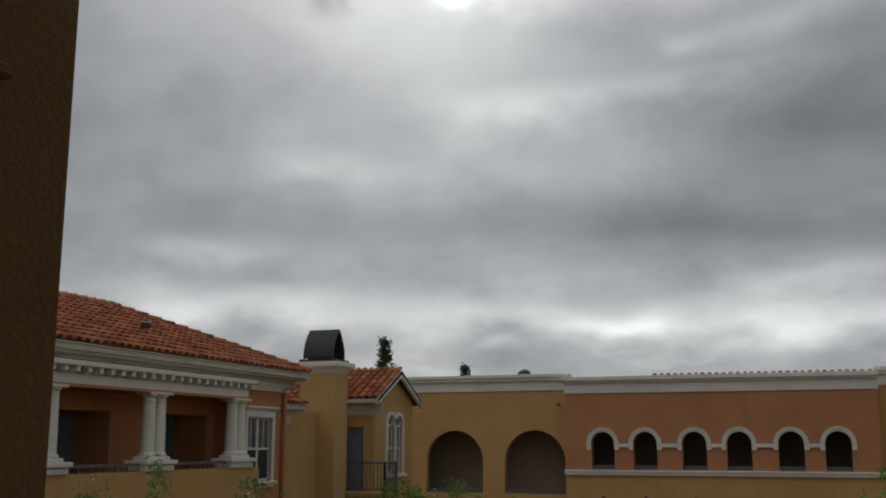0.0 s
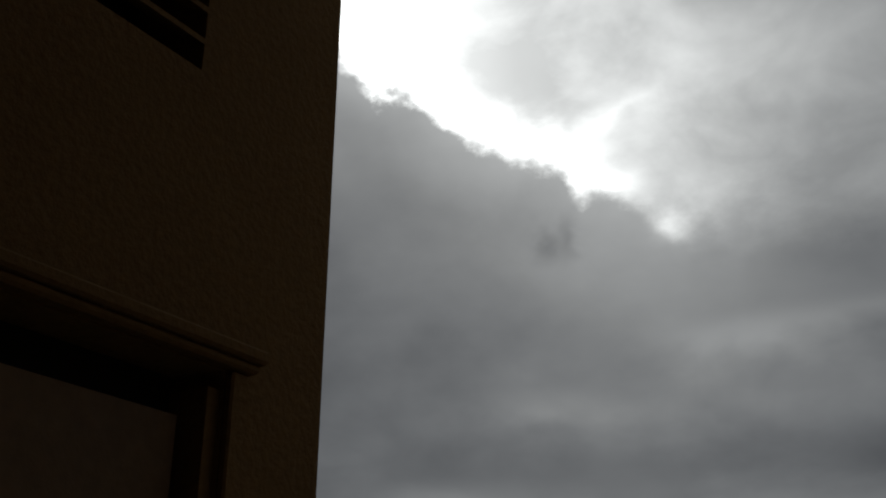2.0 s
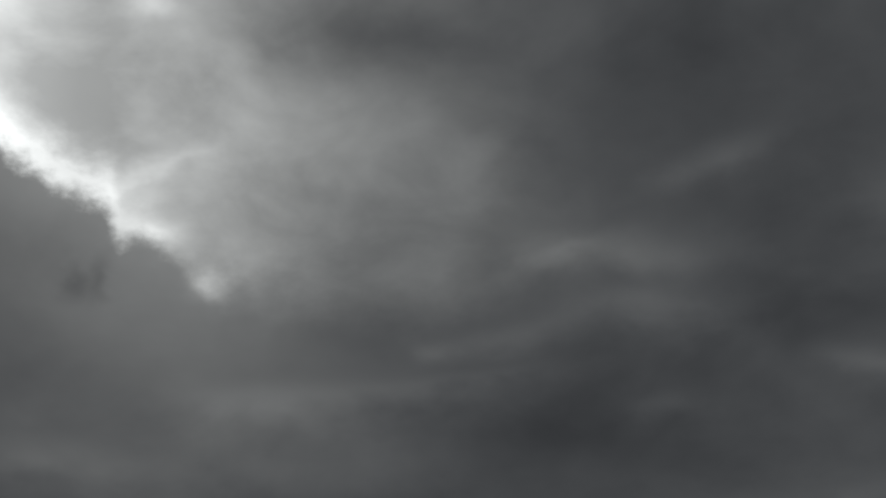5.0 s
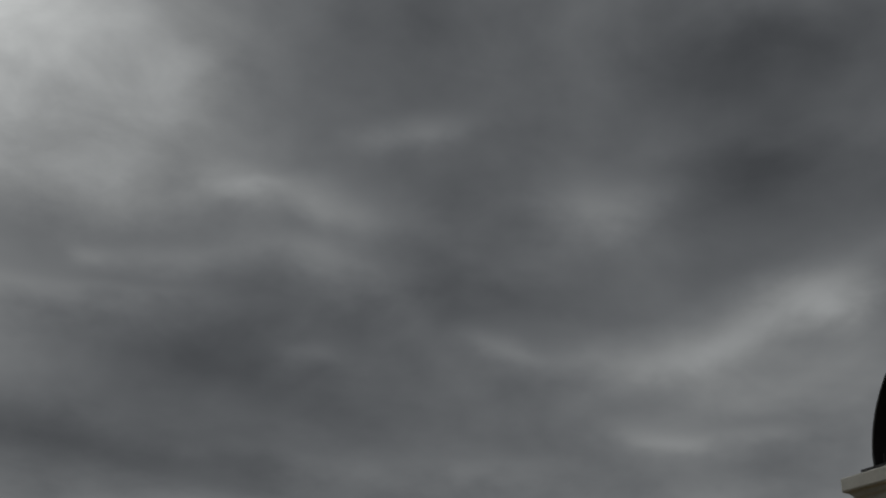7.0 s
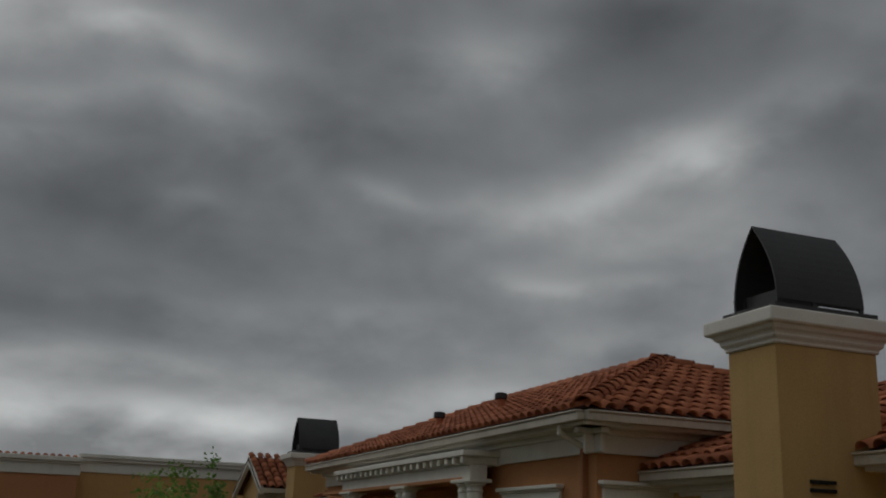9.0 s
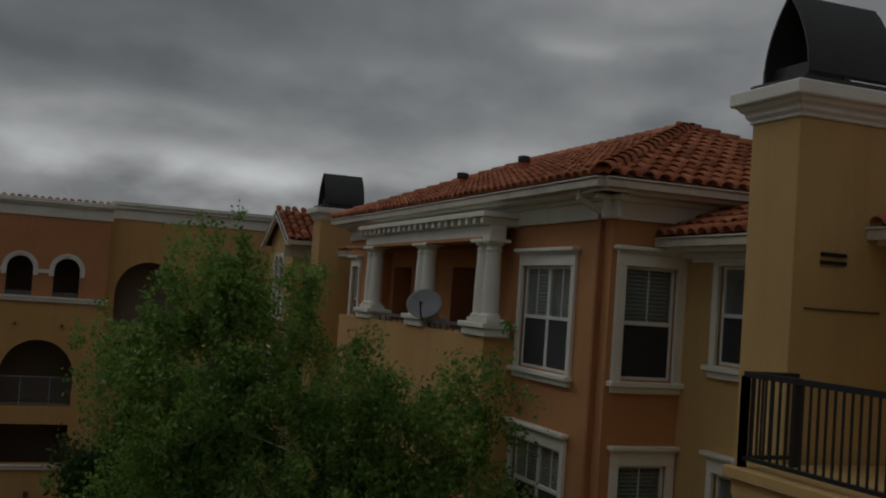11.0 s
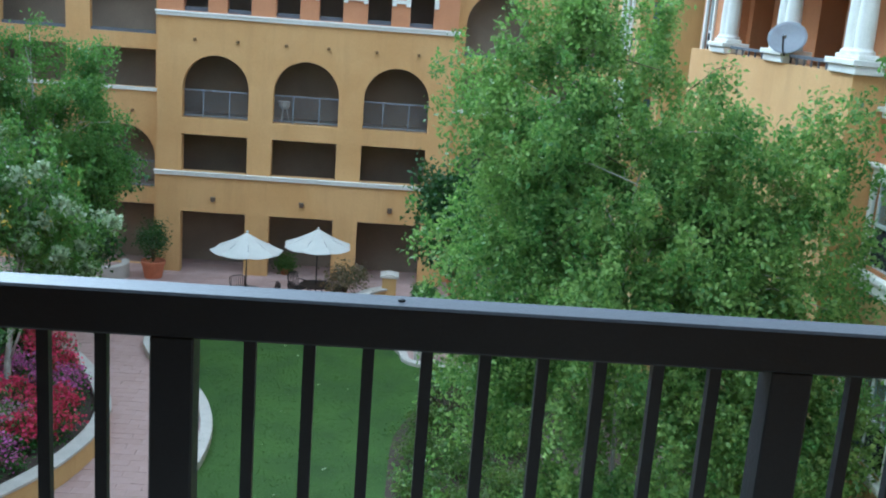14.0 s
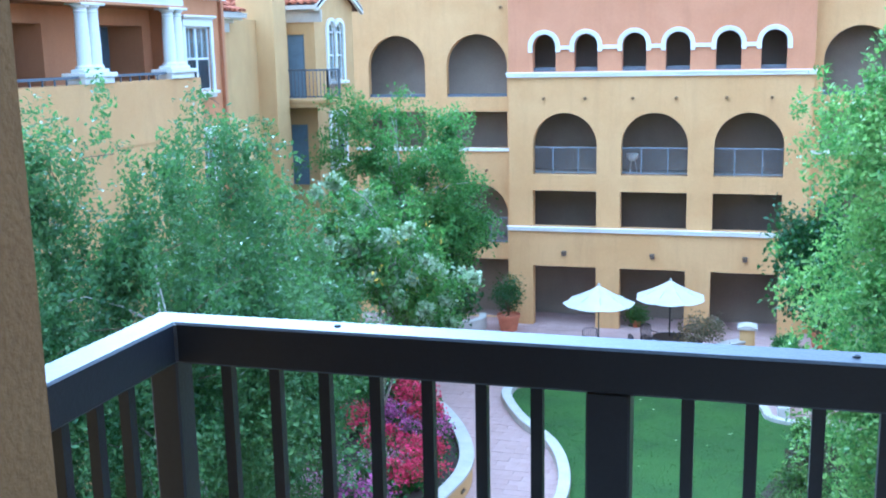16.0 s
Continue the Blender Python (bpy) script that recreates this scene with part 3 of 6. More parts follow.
# ---- far building across the court ----
YF, YR, YB = 40.5, 41.3, 42.8
BAYS = (-6.86, -3.40, 0.08)
HALF = 1.26
SMALL = (-7.66, -6.04, -4.21, -2.59, -0.76, 0.85)
X0, X1 = -9.08, 2.26
south = facing_south(YF)
ground_open = [(c - HALF, c + HALF, GROUND, 2.32, False) for c in BAYS]
second_open = [(c - HALF, c + HALF, 3.92, 5.37, False) for c in BAYS]
arch_open = [(c - HALF, c + HALF, 6.0, 8.43, True) for c in BAYS]
small_open = [(c - 0.45, c + 0.45, 10.02, 11.44, True) for c in SMALL]
structure("wall_north", pierced(Geo(south), X0, X1, GROUND - 0.1, 9.83, 0.45, ground_open + second_open + arch_open), M["ochre"],
          "ochre stucco arcade front with arched and square openings")
structure("wall_north_upper", pierced(Geo(south), X0, X1, 9.83, 13.1, 0.45, small_open), M["terracotta_paint"],
          "terracotta stucco top storey with six small arches")
g = Geo()
g.box(X0, X0 + 0.3, YF + 0.45, YB, GROUND, 13.1)
g.box(X1 - 0.3, X1, YF + 0.45, YB, GROUND, 13.1)
structure("wall_north_sides", g, M["ochre"], "ochre stucco return walls of the arcade front")


def recess(name, u0, u1, arches):
    wall = facing_south(YR)
    ops = []
    for a, b in arches:
        ops += [(a, b, 9.03, 11.53, True), (a, b, 6.97, 8.44, False), (a, b, 3.0, 5.5, True), (a, b, GROUND, 2.36, False)]
    structure(name, pierced(Geo(wall), u0, u1, GROUND - 0.1, 13.1, 0.3, ops), M["ochre"], "ochre stucco gallery wall with large arches set back")
    trim = Geo(wall)
    trim.box(u0, u1, -0.07, 0.0, 6.83, 6.97)
    structure(name.replace("wall", "trim"), trim, M["white"], "pale moulded string course on the gallery wall", 0.012)
    corn = Geo(wall)
    corn.box(u0, u1, -0.06, 0.3, 13.1, 13.5)
    corn.box(u0, u1, -0.2, 0.35, 13.5, 13.62)
    corn.box(u0, u1, -0.28, 0.4, 13.62, 13.76)
    structure(name.replace("wall", "cornice"), corn, M["white"], "cream parapet cornice of the set back gallery", 0.015)


recess("wall_northwest", -20.0, X0, [(-15.2, -12.75), (-11.83, -9.32)])
recess("wall_northeast", X1, 12.0, [(2.62, 5.1), (6.0, 8.45)])

g = Geo()
g.box(-20, 12, YB, YB + 0.3, GROUND - 0.1, 13.1)
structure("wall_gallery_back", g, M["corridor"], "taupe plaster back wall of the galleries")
g = Geo()
for z in (2.75, 5.7, 8.72, 12.6):
    g.box(X0 + 0.3, X1 - 0.3, YF + 0.45, YB, z, z + 0.28)
    g.box(-20, X0, YR + 0.3, YB, z, z + 0.28)
    g.box(X1, 12, YR + 0.3, YB, z, z + 0.28)
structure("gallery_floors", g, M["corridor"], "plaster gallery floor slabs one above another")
g = Geo()
g.box(-20, 12, YR + 0.3, 56, 12.95, 13.1)
structure("roof_flat", g, M["concrete"], "flat roof behind the parapet")
g = Geo()
for x in (-20.3, 12.0):
    g.box(x, x + 0.3, YR, 56, GROUND - 0.1, 13.1)
g.box(-20.3, 12.3, 56, 56.3, GROUND - 0.1, 13.1)
structure("wall_north_rear", g, M["ochre"], "plain outer walls of the far building")

g = Geo(south)
g.box(X0 - 0.06, X1 + 0.06, -0.10, 0.0, 3.74, 3.86)
g.box(X0 - 0.09, X1 + 0.09, -0.14, 0.0, 3.86, 3.92)
structure("trim_lower", g, M["white"], "white moulded string course above the ground storey", 0.012)
g = Geo(south)
g.box(X0 - 0.06, X1 + 0.06, -0.10, 0.0, 9.81, 9.92)
g.box(X0 - 0.09, X1 + 0.09, -0.14, 0.0, 9.92, 10.0)
structure("trim_upper", g, M["white"], "white moulded string course below the small arches", 0.012)
g = Geo(south)
for i, c in enumerate(SMALL):
    g.ring(c, 10.99, 0.452, 0.55, 0, math.pi, -0.07, 0.02, 16)
    g.ring(c, 10.99, 0.55, 0.62, 0, math.pi, -0.11, 0.02, 16)
    for s in (-1, 1):
        a, b = sorted((c + s * 0.452, c + s * 0.62))
        g.box(a, b, -0.08, 0.02, 10.76, 10.99)
    if i < 5:
        g.box(c + 0.62, SMALL[i + 1] - 0.62, -0.08, 0.02, 10.86, 11.0)
structure("trim_arches", g, M["white"], "white moulding that runs over the six small arches")
g = Geo(south)
g.box(X0 - 0.06, X1 + 0.06, -0.06, 0.45, 13.1 - 0.18, 13.31)
g.box(X0 - 0.07, X1 + 0.07, -0.16, 0.45, 13.31, 13.4)
g.box(X0 - 0.09, X1 + 0.09, -0.26, 0.5, 13.4, 13.56)
structure("cornice_north", g, M["white"], "cream stepped cornice on top of the arcade front", 0.015)


def corbel(x, y, z):
    g = Geo()
    g.tube([(x, y + 0.02, z), (x, y - 0.13, z - 0.012)], [0.062, 0.058], 10)
    return tagged(part("pipe_scupper", g, M["tan_door"]), "short round brown pipe end set in the stucco", "pipe end", "pipe ends on the arcade front")


for c in SMALL:
    corbel(c - 0.02, YF, 8.99)
corbel(-10.2, YR, 6.05)
corbel(-9.55, YR, 12.55)


def wall_light(x, y, z):
    t = thing("wall_light", (x, y, z), "small bronze box light on the ochre wall", "wall light", "wall lights over the ground openings")
    g = Geo()
    g.box(x - 0.09, x + 0.09, y - 0.02, y, z - 0.1, z + 0.1)
    part("back_plate", g, M["lamp"], t)
    g = Geo()
    g.prism([(x - 0.07, z - 0.09), (x + 0.07, z - 0.09), (x + 0.1, z + 0.09), (x - 0.1, z + 0.09)], y - 0.16, y - 0.02)
    part("housing", g, M["lamp"], t, bevel=0.01)


for c in BAYS:
    wall_light(c, YF, 2.86)


def gallery_rail(c, half, z, y):
    t = thing("gallery_railing", (c, y, z), "blue-grey metal guard rail across an arched gallery opening", "railing", "railings in the gallery arches")
    g = Geo()
    g.box(c - half, c + half, y - 0.02, y + 0.02, z + 1.03, z + 1.08)
    part("top_rail", g, M["mesh_rail"], t)
    g = Geo()
    g.box(c - half, c + half, y - 0.02, y + 0.02, z + 0.06, z + 0.1)
    part("bottom_rail", g, M["mesh_rail"], t)
    for k in (-0.4, 0.4):
        g = Geo()
        g.box(c + k * half - 0.02, c + k * half + 0.02, y - 0.025, y + 0.025, z, z + 1.03)
        part("post", g, M["mesh_rail"], t)
    g = Geo()
    n = int(2 * half / 0.055)
    for i in range(1, n):
        x = c - half + 2 * half * i / n
        g.box(x - 0.004, x + 0.004, y - 0.004, y + 0.004, z + 0.1, z + 1.03)
    part("infill", g, M["mesh_rail"], t, kind="stuff")


for c in BAYS:
    gallery_rail(c, HALF, 6.0, YF + 0.3)
for a, b in ((-15.2, -12.75), (-11.83, -9.32), (2.62, 5.1), (6.0, 8.45)):
    tagged(part("arch_rail", Geo(facing_south(YR)).box(a, b, 0.1, 0.14, 9.03, 9.16), M["far_rail"]), "low dark rail in a large gallery arch", "railing", "rails in the large arches")
    gallery_rail((a + b) / 2, (b - a) / 2, 3.0, YR + 0.2)
for c in SMALL:
    g = Geo(south)
    g.box(c - 0.45, c + 0.45, 0.2, 0.25, 10.02, 10.18)
    tagged(part("arch_rail", g, M["far_rail"]), "low dark rail in a small arch", "railing", "rails in the small arches")

# ---- windows ----
window_count = 0


def window(face, u0, u1, z0, z1, columns=1, sill=True, head=True, blinds="slats", tall=0.0, casing=0.13):
    """A sash window in an opening u0..u1, z0..z1, with moulded surround; blinds hang inside."""
    global window_count
    window_count += 1
    x, y, z = face((u0 + u1) / 2, 0, z0)
    words = {"slats": "white sash window with horizontal slat blinds", "curtain": "white sash window with curtains and blinds", "none": "white sash window with dark glass"}
    t = thing(f"window_{window_count}", (x, y, z), words[blinds], kind="structure")
    c = casing
    g = Geo(face)
    g.box(u0 - c, u0, -0.06, 0.03, z0 - 0.02, z1)
    g.box(u1, u1 + c, -0.06, 0.03, z0 - 0.02, z1)
    g.box(u0 - c, u1 + c, -0.06, 0.03, z1, z1 + 0.2)
    part("surround", g, M["white"], t, bevel=0.01)
    if head:
        g = Geo(face)
        g.box(u0 - c - 0.03, u1 + c + 0.03, -0.10, 0.0, z1 + 0.2, z1 + 0.235)
        g.box(u0 - c - 0.07, u1 + c + 0.07, -0.15, 0.0, z1 + 0.235, z1 + 0.3)
        part("head_moulding", g, M["white"], t, bevel=0.012)
    if sill:
        g = Geo(face)
        g.box(u0 - c - 0.06, u1 + c + 0.06, -0.15, 0.03, z0 - 0.1, z0 - 0.02)
        g.box(u0 - c, u1 + c, -0.08, 0.03, z0 - 0.2, z0 - 0.1)
        part("window_sill", g, M["white"], t, bevel=0.012)
    step = (u1 - u0) / columns
    for k in range(columns):
        a, b, mid = u0 + k * step, u0 + (k + 1) * step, z0 + (z1 - z0) * 0.5
        g = Geo(face)
        f = 0.045
        g.box(a, a + f, 0.04, 0.1, z0, z1)
        g.box(b - f, b, 0.04, 0.1, z0, z1)
        g.box(a + f, b - f, 0.04, 0.1, z0, z0 + f)
        g.box(a + f, b - f, 0.04, 0.1, z1 - f, z1)
        g.box(a + f, b - f, 0.03, 0.1, mid - 0.03, mid + 0.03)
        sash = part("sash", g, M["vinyl"], t, bevel=0.005)
        g = Geo(face)
        g.box((a + b) / 2 - 0.009, (a + b) / 2 + 0.009, 0.05, 0.075, mid + 0.03, z1 - f)
        part("muntin", g, M["vinyl"], sash)
        for lo, hi in ((z0 + f, mid - 0.03), (mid + 0.03, z1 - f)):
            g = Geo(face)
            g.box(a + f, b - f, 0.066, 0.072, lo, hi)
            pane = part("pane", g, M["glass"], sash)
            pane.visible_shadow = False
        g = Geo(face)
        g.box(a + f, b - f, 0.052, 0.055, z0 + f, mid - 0.03)
        net = part("insect_screen", g, M["screen"], sash, "fine dark insect screen")
        net.visible_shadow = False
    if blinds in ("slats", "curtain"):
        g = Geo(face)
        pitch = 0.062
        n = int((z1 - z0 - 0.1) / pitch)
        lo = u0 + 0.05 if blinds == "slats" else u0 + (u1 - u0) * 0.55
        for i in range(n):
            zz = z1 - 0.07 - i * pitch
            g.add([(lo, 0.15, zz), (u1 - 0.05, 0.15, zz), (u1 - 0.05, 0.185, zz - 0.022), (lo, 0.185, zz - 0.022),
                   (lo, 0.15, zz - 0.003), (u1 - 0.05, 0.15, zz - 0.003), (u1 - 0.05, 0.185, zz - 0.025), (lo, 0.185, zz - 0.025)],
                  [(0, 1, 2, 3), (7, 6, 5, 4), (0, 4, 5, 1), (2, 6, 7, 3), (1, 5, 6, 2), (0, 3, 7, 4)])
        part("blind", g, M["blind"], t)
    if blinds == "curtain":
        g = Geo(face)
        n = 26
        pts = [(u0 + 0.04 + (u1 - u0) * 0.48 * i / n, 0.22 + 0.025 * math.sin(i * 1.7)) for i in range(n + 1)]
        vs = [(u, w, zz) for zz in (z0 + 0.02, z1 - 0.02) for u, w in pts] + [(u, w + 0.006, zz) for zz in (z0 + 0.02, z1 - 0.02) for u, w in pts]
        m = n + 1
        fs = [(i, i + 1, i + 1 + m, i + m) for i in range(n)] + [(2 * m + i, 3 * m + i, 3 * m + i + 1, 2 * m + i + 1) for i in range(n)]
        part("curtain", g.add(vs, fs), M["curtain"], t)
    return t


# ---- roofs ----
def tile_mesh(name, length=0.44, r0=0.118, r1=0.098, mat="tile"):
    """One barrel tile along +y, crown up, a little wider at its lower end."""
    g = Geo()
    n = 6
    vs = []
    for y, r, lift in ((0, r0, 0.03), (length, r1, 0.0)):
        for k in range(n + 1):
            a = math.pi * k / n
            vs.append((-r * math.cos(a), y, lift + r * 0.85 * math.sin(a)))
        for k in range(n + 1):
            a = math.pi * k / n
            vs.append((-(r - 0.016) * math.cos(a), y, lift + (r - 0.016) * 0.85 * math.sin(a)))
    m = n + 1
    fs = []
    for k in range(n):
        fs += [(k, k + 1, 2 * m + k + 1, 2 * m + k), (m + k, 3 * m + k, 3 * m + k + 1, m + k + 1), (k, m + k, m + k + 1, k + 1)]
    g.add(vs, fs)
    return g.mesh(name, M[mat], smooth=True)


TILE = tile_mesh("tile")
HIP_TILE = tile_mesh("ridge_tile", 0.46, 0.15, 0.125)


def tile_slope(parent, corner, along, upslope, length, run_at, near):
    """Tiles on one slope. along and upslope: unit vectors; run_at(a): slope length over the eave's point a."""
    along, upslope, corner = Vector(along), Vector(upslope).normalized(), Vector(corner)
    up = along.cross(upslope).normalized()
    if up.z < 0:
        up = -up
    side = upslope.cross(up)
    cols, rows = int(length / 0.27), 40
    places = []
    for i in range(cols):
        a = (i + 0.5) * length / cols
        for j in range(rows):
            d = j * 0.37
            if d + 0.12 > run_at(a):
                break
            c = corner + along * (a + random.uniform(-0.012, 0.012)) + upslope * (d - 0.06) + up * (0.025 + random.uniform(0, 0.012))
            turn = Matrix((side, upslope, up)).transposed().to_4x4() @ Matrix.Rotation(random.uniform(-0.03, 0.03), 4, "Z")
            places.append((Matrix.Translation(c) @ turn, (c - near).length))
    places.sort(key=lambda p: p[1])
    return [(p[0], TILE) for p in places]


def lay_tiles(parent, places, limit=300):
    for m, me in places[:limit]:
        ob = new("tile", me)
        ob.matrix_world = m
        ob.parent = parent
    rest = places[limit:]
    if rest:
        v, f = [], []
        for m, me in rest:
            n = len(v)
            v += [tuple(m @ q.co) for q in me.vertices]
            f += [tuple(i + n for i in q.vertices) for q in me.polygons]
        me = bpy.data.meshes.new("further_tiles")
        me.from_pydata(v, [], f)
        me.polygons.foreach_set("use_smooth", [True] * len(f))
        me.materials.append(M["tile_mass"])
        ob = new("further_tiles", me)
        ob.parent = parent
        tagged(ob, kind="stuff")


PITCH = 0.405


def hip_roof(name, x0, x1, y0, y1, ze, court, label, south_tiles=True, PITCH=PITCH):
    """A hipped roof over x0..x1, y0..y1; court: -1 if its court side is x0, 1 if it is x1."""
    half = (x1 - x0) / 2
    xm, zr = x0 + half, ze + half * PITCH
    ya, yb = y0 + half, y1 - half
    g = Geo()
    g.add([(x0, y0, ze), (x1, y0, ze), (x1, y1, ze), (x0, y1, ze), (xm, ya, zr), (xm, yb, zr)],
          [(0, 1, 4), (1, 2, 5, 4), (2, 3, 5), (3, 0, 4, 5), (3, 2, 1, 0)])
    roof = structure(name, g, M["deck"], label)
    k = math.sqrt(1 + PITCH * PITCH)
    near = Vector((0, 0, 11))
    places = []
    if court < 0:
        places += tile_slope(roof, (x0, y0, ze), (0, 1, 0), (1, 0, PITCH), y1 - y0, lambda a: k * min(a, y1 - y0 - a, half), near)
    else:
        places += tile_slope(roof, (x1, y0, ze), (0, 1, 0), (-1, 0, PITCH), y1 - y0, lambda a: k * min(a, y1 - y0 - a, half), near)
    if south_tiles:
        places += tile_slope(roof, (x0, y0, ze), (1, 0, 0), (0, 1, PITCH), x1 - x0, lambda a: k * min(a, x1 - x0 - a), near)
    # hip and ridge tiles, each overlapping the next
    xe = x0 if court < 0 else x1
    for a, b in (((xe, y0, ze), (xm, ya, zr)), ((xe, y1, ze), (xm, yb, zr)), ((x1 if court < 0 else x0, y0, ze), (xm, ya, zr)), ((xm, yb, zr), (xm, ya, zr))):
        a, b = Vector(a), Vector(b)
        d = (b - a).normalized()
        s = d.cross(Vector((0, 0, 1))).normalized()
        u = s.cross(d)
        for i in range(int((b - a).length / 0.38) + 1):
            m = Matrix((s, d, u)).transposed().to_4x4()
            places.append((Matrix.Translation(a + d * (i * 0.38 - 0.05) + u * 0.07) @ m, HIP_TILE))
    places.sort(key=lambda p: (p[0].translation - near).length)
    lay_tiles(roof, places)
    return roof


def eaves(name, runs, label, deep=0.55):
    """White gutters over frieze boards; runs: (map, u0, u1, wall depth behind the gutter, z of the roof's edge)."""
    g, f = Geo(), Geo()
    for face, u0, u1, back, z in runs:
        g.to_world = f.to_world = face
        g.box(u0, u1, -0.10, 0.02, z - 0.15, z - 0.03)
        g.box(u0, u1, -0.13, 0.02, z - 0.03, z)
        f.box(u0, u1, 0.05, back, z - 0.2, z - 0.13)
        f.box(u0 + 0.1, u1 - 0.1, back - 0.14, back, z - 0.28, z - 0.2)
        f.box(u0 + 0.25, u1 - 0.25, back - 0.07, back - 0.005, z - deep, z - 0.28)
    o = structure("gutter_" + name, g, M["gutter"], "cream metal gutter below the " + label, 0.01)
    structure("frieze_" + name, f, M["white"], "cream boxed eaves and frieze below the " + label, 0.01)
    return o


ZE = 12.93
# ---- east wing ----
XE, YE = 8.05, 13.65
west = facing_west(XE)
upper = [(14.82, 16.65, 9.93, 11.67, False), (14.82, 16.65, 7.3, 8.7, False)]
loggia = (17.3, 26.3)
structure("wall_east", pierced(Geo(west), YE, 28.0, 6.92, 12.75, 0.25, upper + [(loggia[0], loggia[1], 9.3, 12.1, False), (27.0, 27.6, 9.93, 11.67, False), (18.6, 20.4, 7.0, 8.7, False)]), M["orange"],
          "orange stucco wall of the east wing")
structure("wall_east_lower", pierced(Geo(west), YE, 28.0, GROUND - 0.1, 6.92, 0.25, [(14.82, 16.65, 4.2, 5.72, False)]), M["sand"], "ochre stucco lower storeys of the east wing")
sface = facing_south(YE)
structure("wall_east_end", pierced(Geo(sface), XE + 0.25, 9.6, 6.92, 12.75, 0.25, [(8.3, 9.2, 9.98, 11.69, False), (8.36, 9.2, 7.27, 8.7, False)]), M["orange"], "orange stucco end wall of the east wing")
structure("wall_east_end_lower", pierced(Geo(sface), XE + 0.25, 9.6, GROUND - 0.1, 6.92, 0.25, [(8.36, 9.2, 4.2, 5.72, False)]), M["sand"], "ochre stucco foot of the end wall")
structure("wall_east_rear", Geo().box(9.6, 15.2, YE, YE + 0.25, GROUND - 0.1, 12.75).box(15.2, 15.45, YE, 28, GROUND - 0.1, 12.75).box(8.3, 15.2, 27.75, 28, GROUND - 0.1, 12.75), M["orange"], "plain orange outer walls of the east wing")
# floors coloured near-black, so the rooms behind the windows look unlit
structure("floors_east", Geo().box(8.3, 15.2, YE + 0.25, 27.75, 6.4, 6.6).box(8.7, 15.2, YE + 0.25, 27.75, 9.2, 9.4).box(8.3, 15.2, YE + 0.25, 27.75, 12.55, 12.75), M["dark"], "floors inside the east wing, painted near-black as indoor shade")
window(west, 14.82, 16.65, 9.93, 11.67, 2, blinds="curtain")
window(west, 14.82, 16.65, 7.3, 8.7, 2, sill=False, blinds="slats")
window(west, 14.82, 16.65, 4.2, 5.72, 2, blinds="slats")
window(west, 27.0, 27.6, 9.93, 11.67, 1, blinds="none")
window(west, 18.6, 20.4, 7.0, 8.7, 2, blinds="none")
window(sface, 8.3, 9.2, 9.98, 11.69, 1, casing=0.16)
window(sface, 8.36, 9.2, 7.27, 8.7, 1, sill=False)
window(sface, 8.36, 9.2, 4.2, 5.72, 1)
g = Geo(west)
g.box(YE, 17.0, -0.08, 0.0, 6.92, 7.14)
g.box(YE - 0.14, 17.0, -0.14, 0.0, 7.14, 7.24)
g.to_world = sface
g.box(XE - 0.0, 9.45, -0.08, 0.0, 6.92, 7.14)
g.box(XE - 0.0, 9.45, -0.14, 0.0, 7.14, 7.24)
g.to_world = west
g.box(YE - 0.2, YE + 0.02, -0.2, 0.0, 6.9, 7.3)
structure("trim_east", g, M["white"], "white moulded band below the middle windows", 0.012)
hip_roof("roof_east", XE - 0.5, XE + 7.5, YE - 0.5, 28.2, ZE, -1, "hipped roof of mottled clay barrel tiles over the east wing", PITCH=0.4)
eaves("east", [(facing_west(XE - 0.5), YE - 0.5, 28.2, 0.5, ZE), (facing_south(YE - 0.5), XE - 0.48, XE + 7.5, 0.5, ZE)], "tiled roof of the east wing")


def downspout(x, y, z0, z1, dx):
    t = thing("downspout", (x, y, z0), "painted metal downspout with a white elbow at the gutter", "downspout")
    g = Geo()
    g.box(x - 0.05, x + 0.05, y - 0.04, y + 0.04, z0, z1 - 0.45)
    part("pipe", g, M["spout"], t, bevel=0.01)
    g = Geo()
    g.tube([(x + dx, y - 0.02, z1 - 0.08), (x + dx, y - 0.02, z1 - 0.26), (x, y, z1 - 0.45), (x, y, z1 - 0.55)], 0.05, 8)
    part("elbow", g, M["white"], t)


downspout(XE - 0.05, YE + 0.28, GROUND, ZE, -0.43)


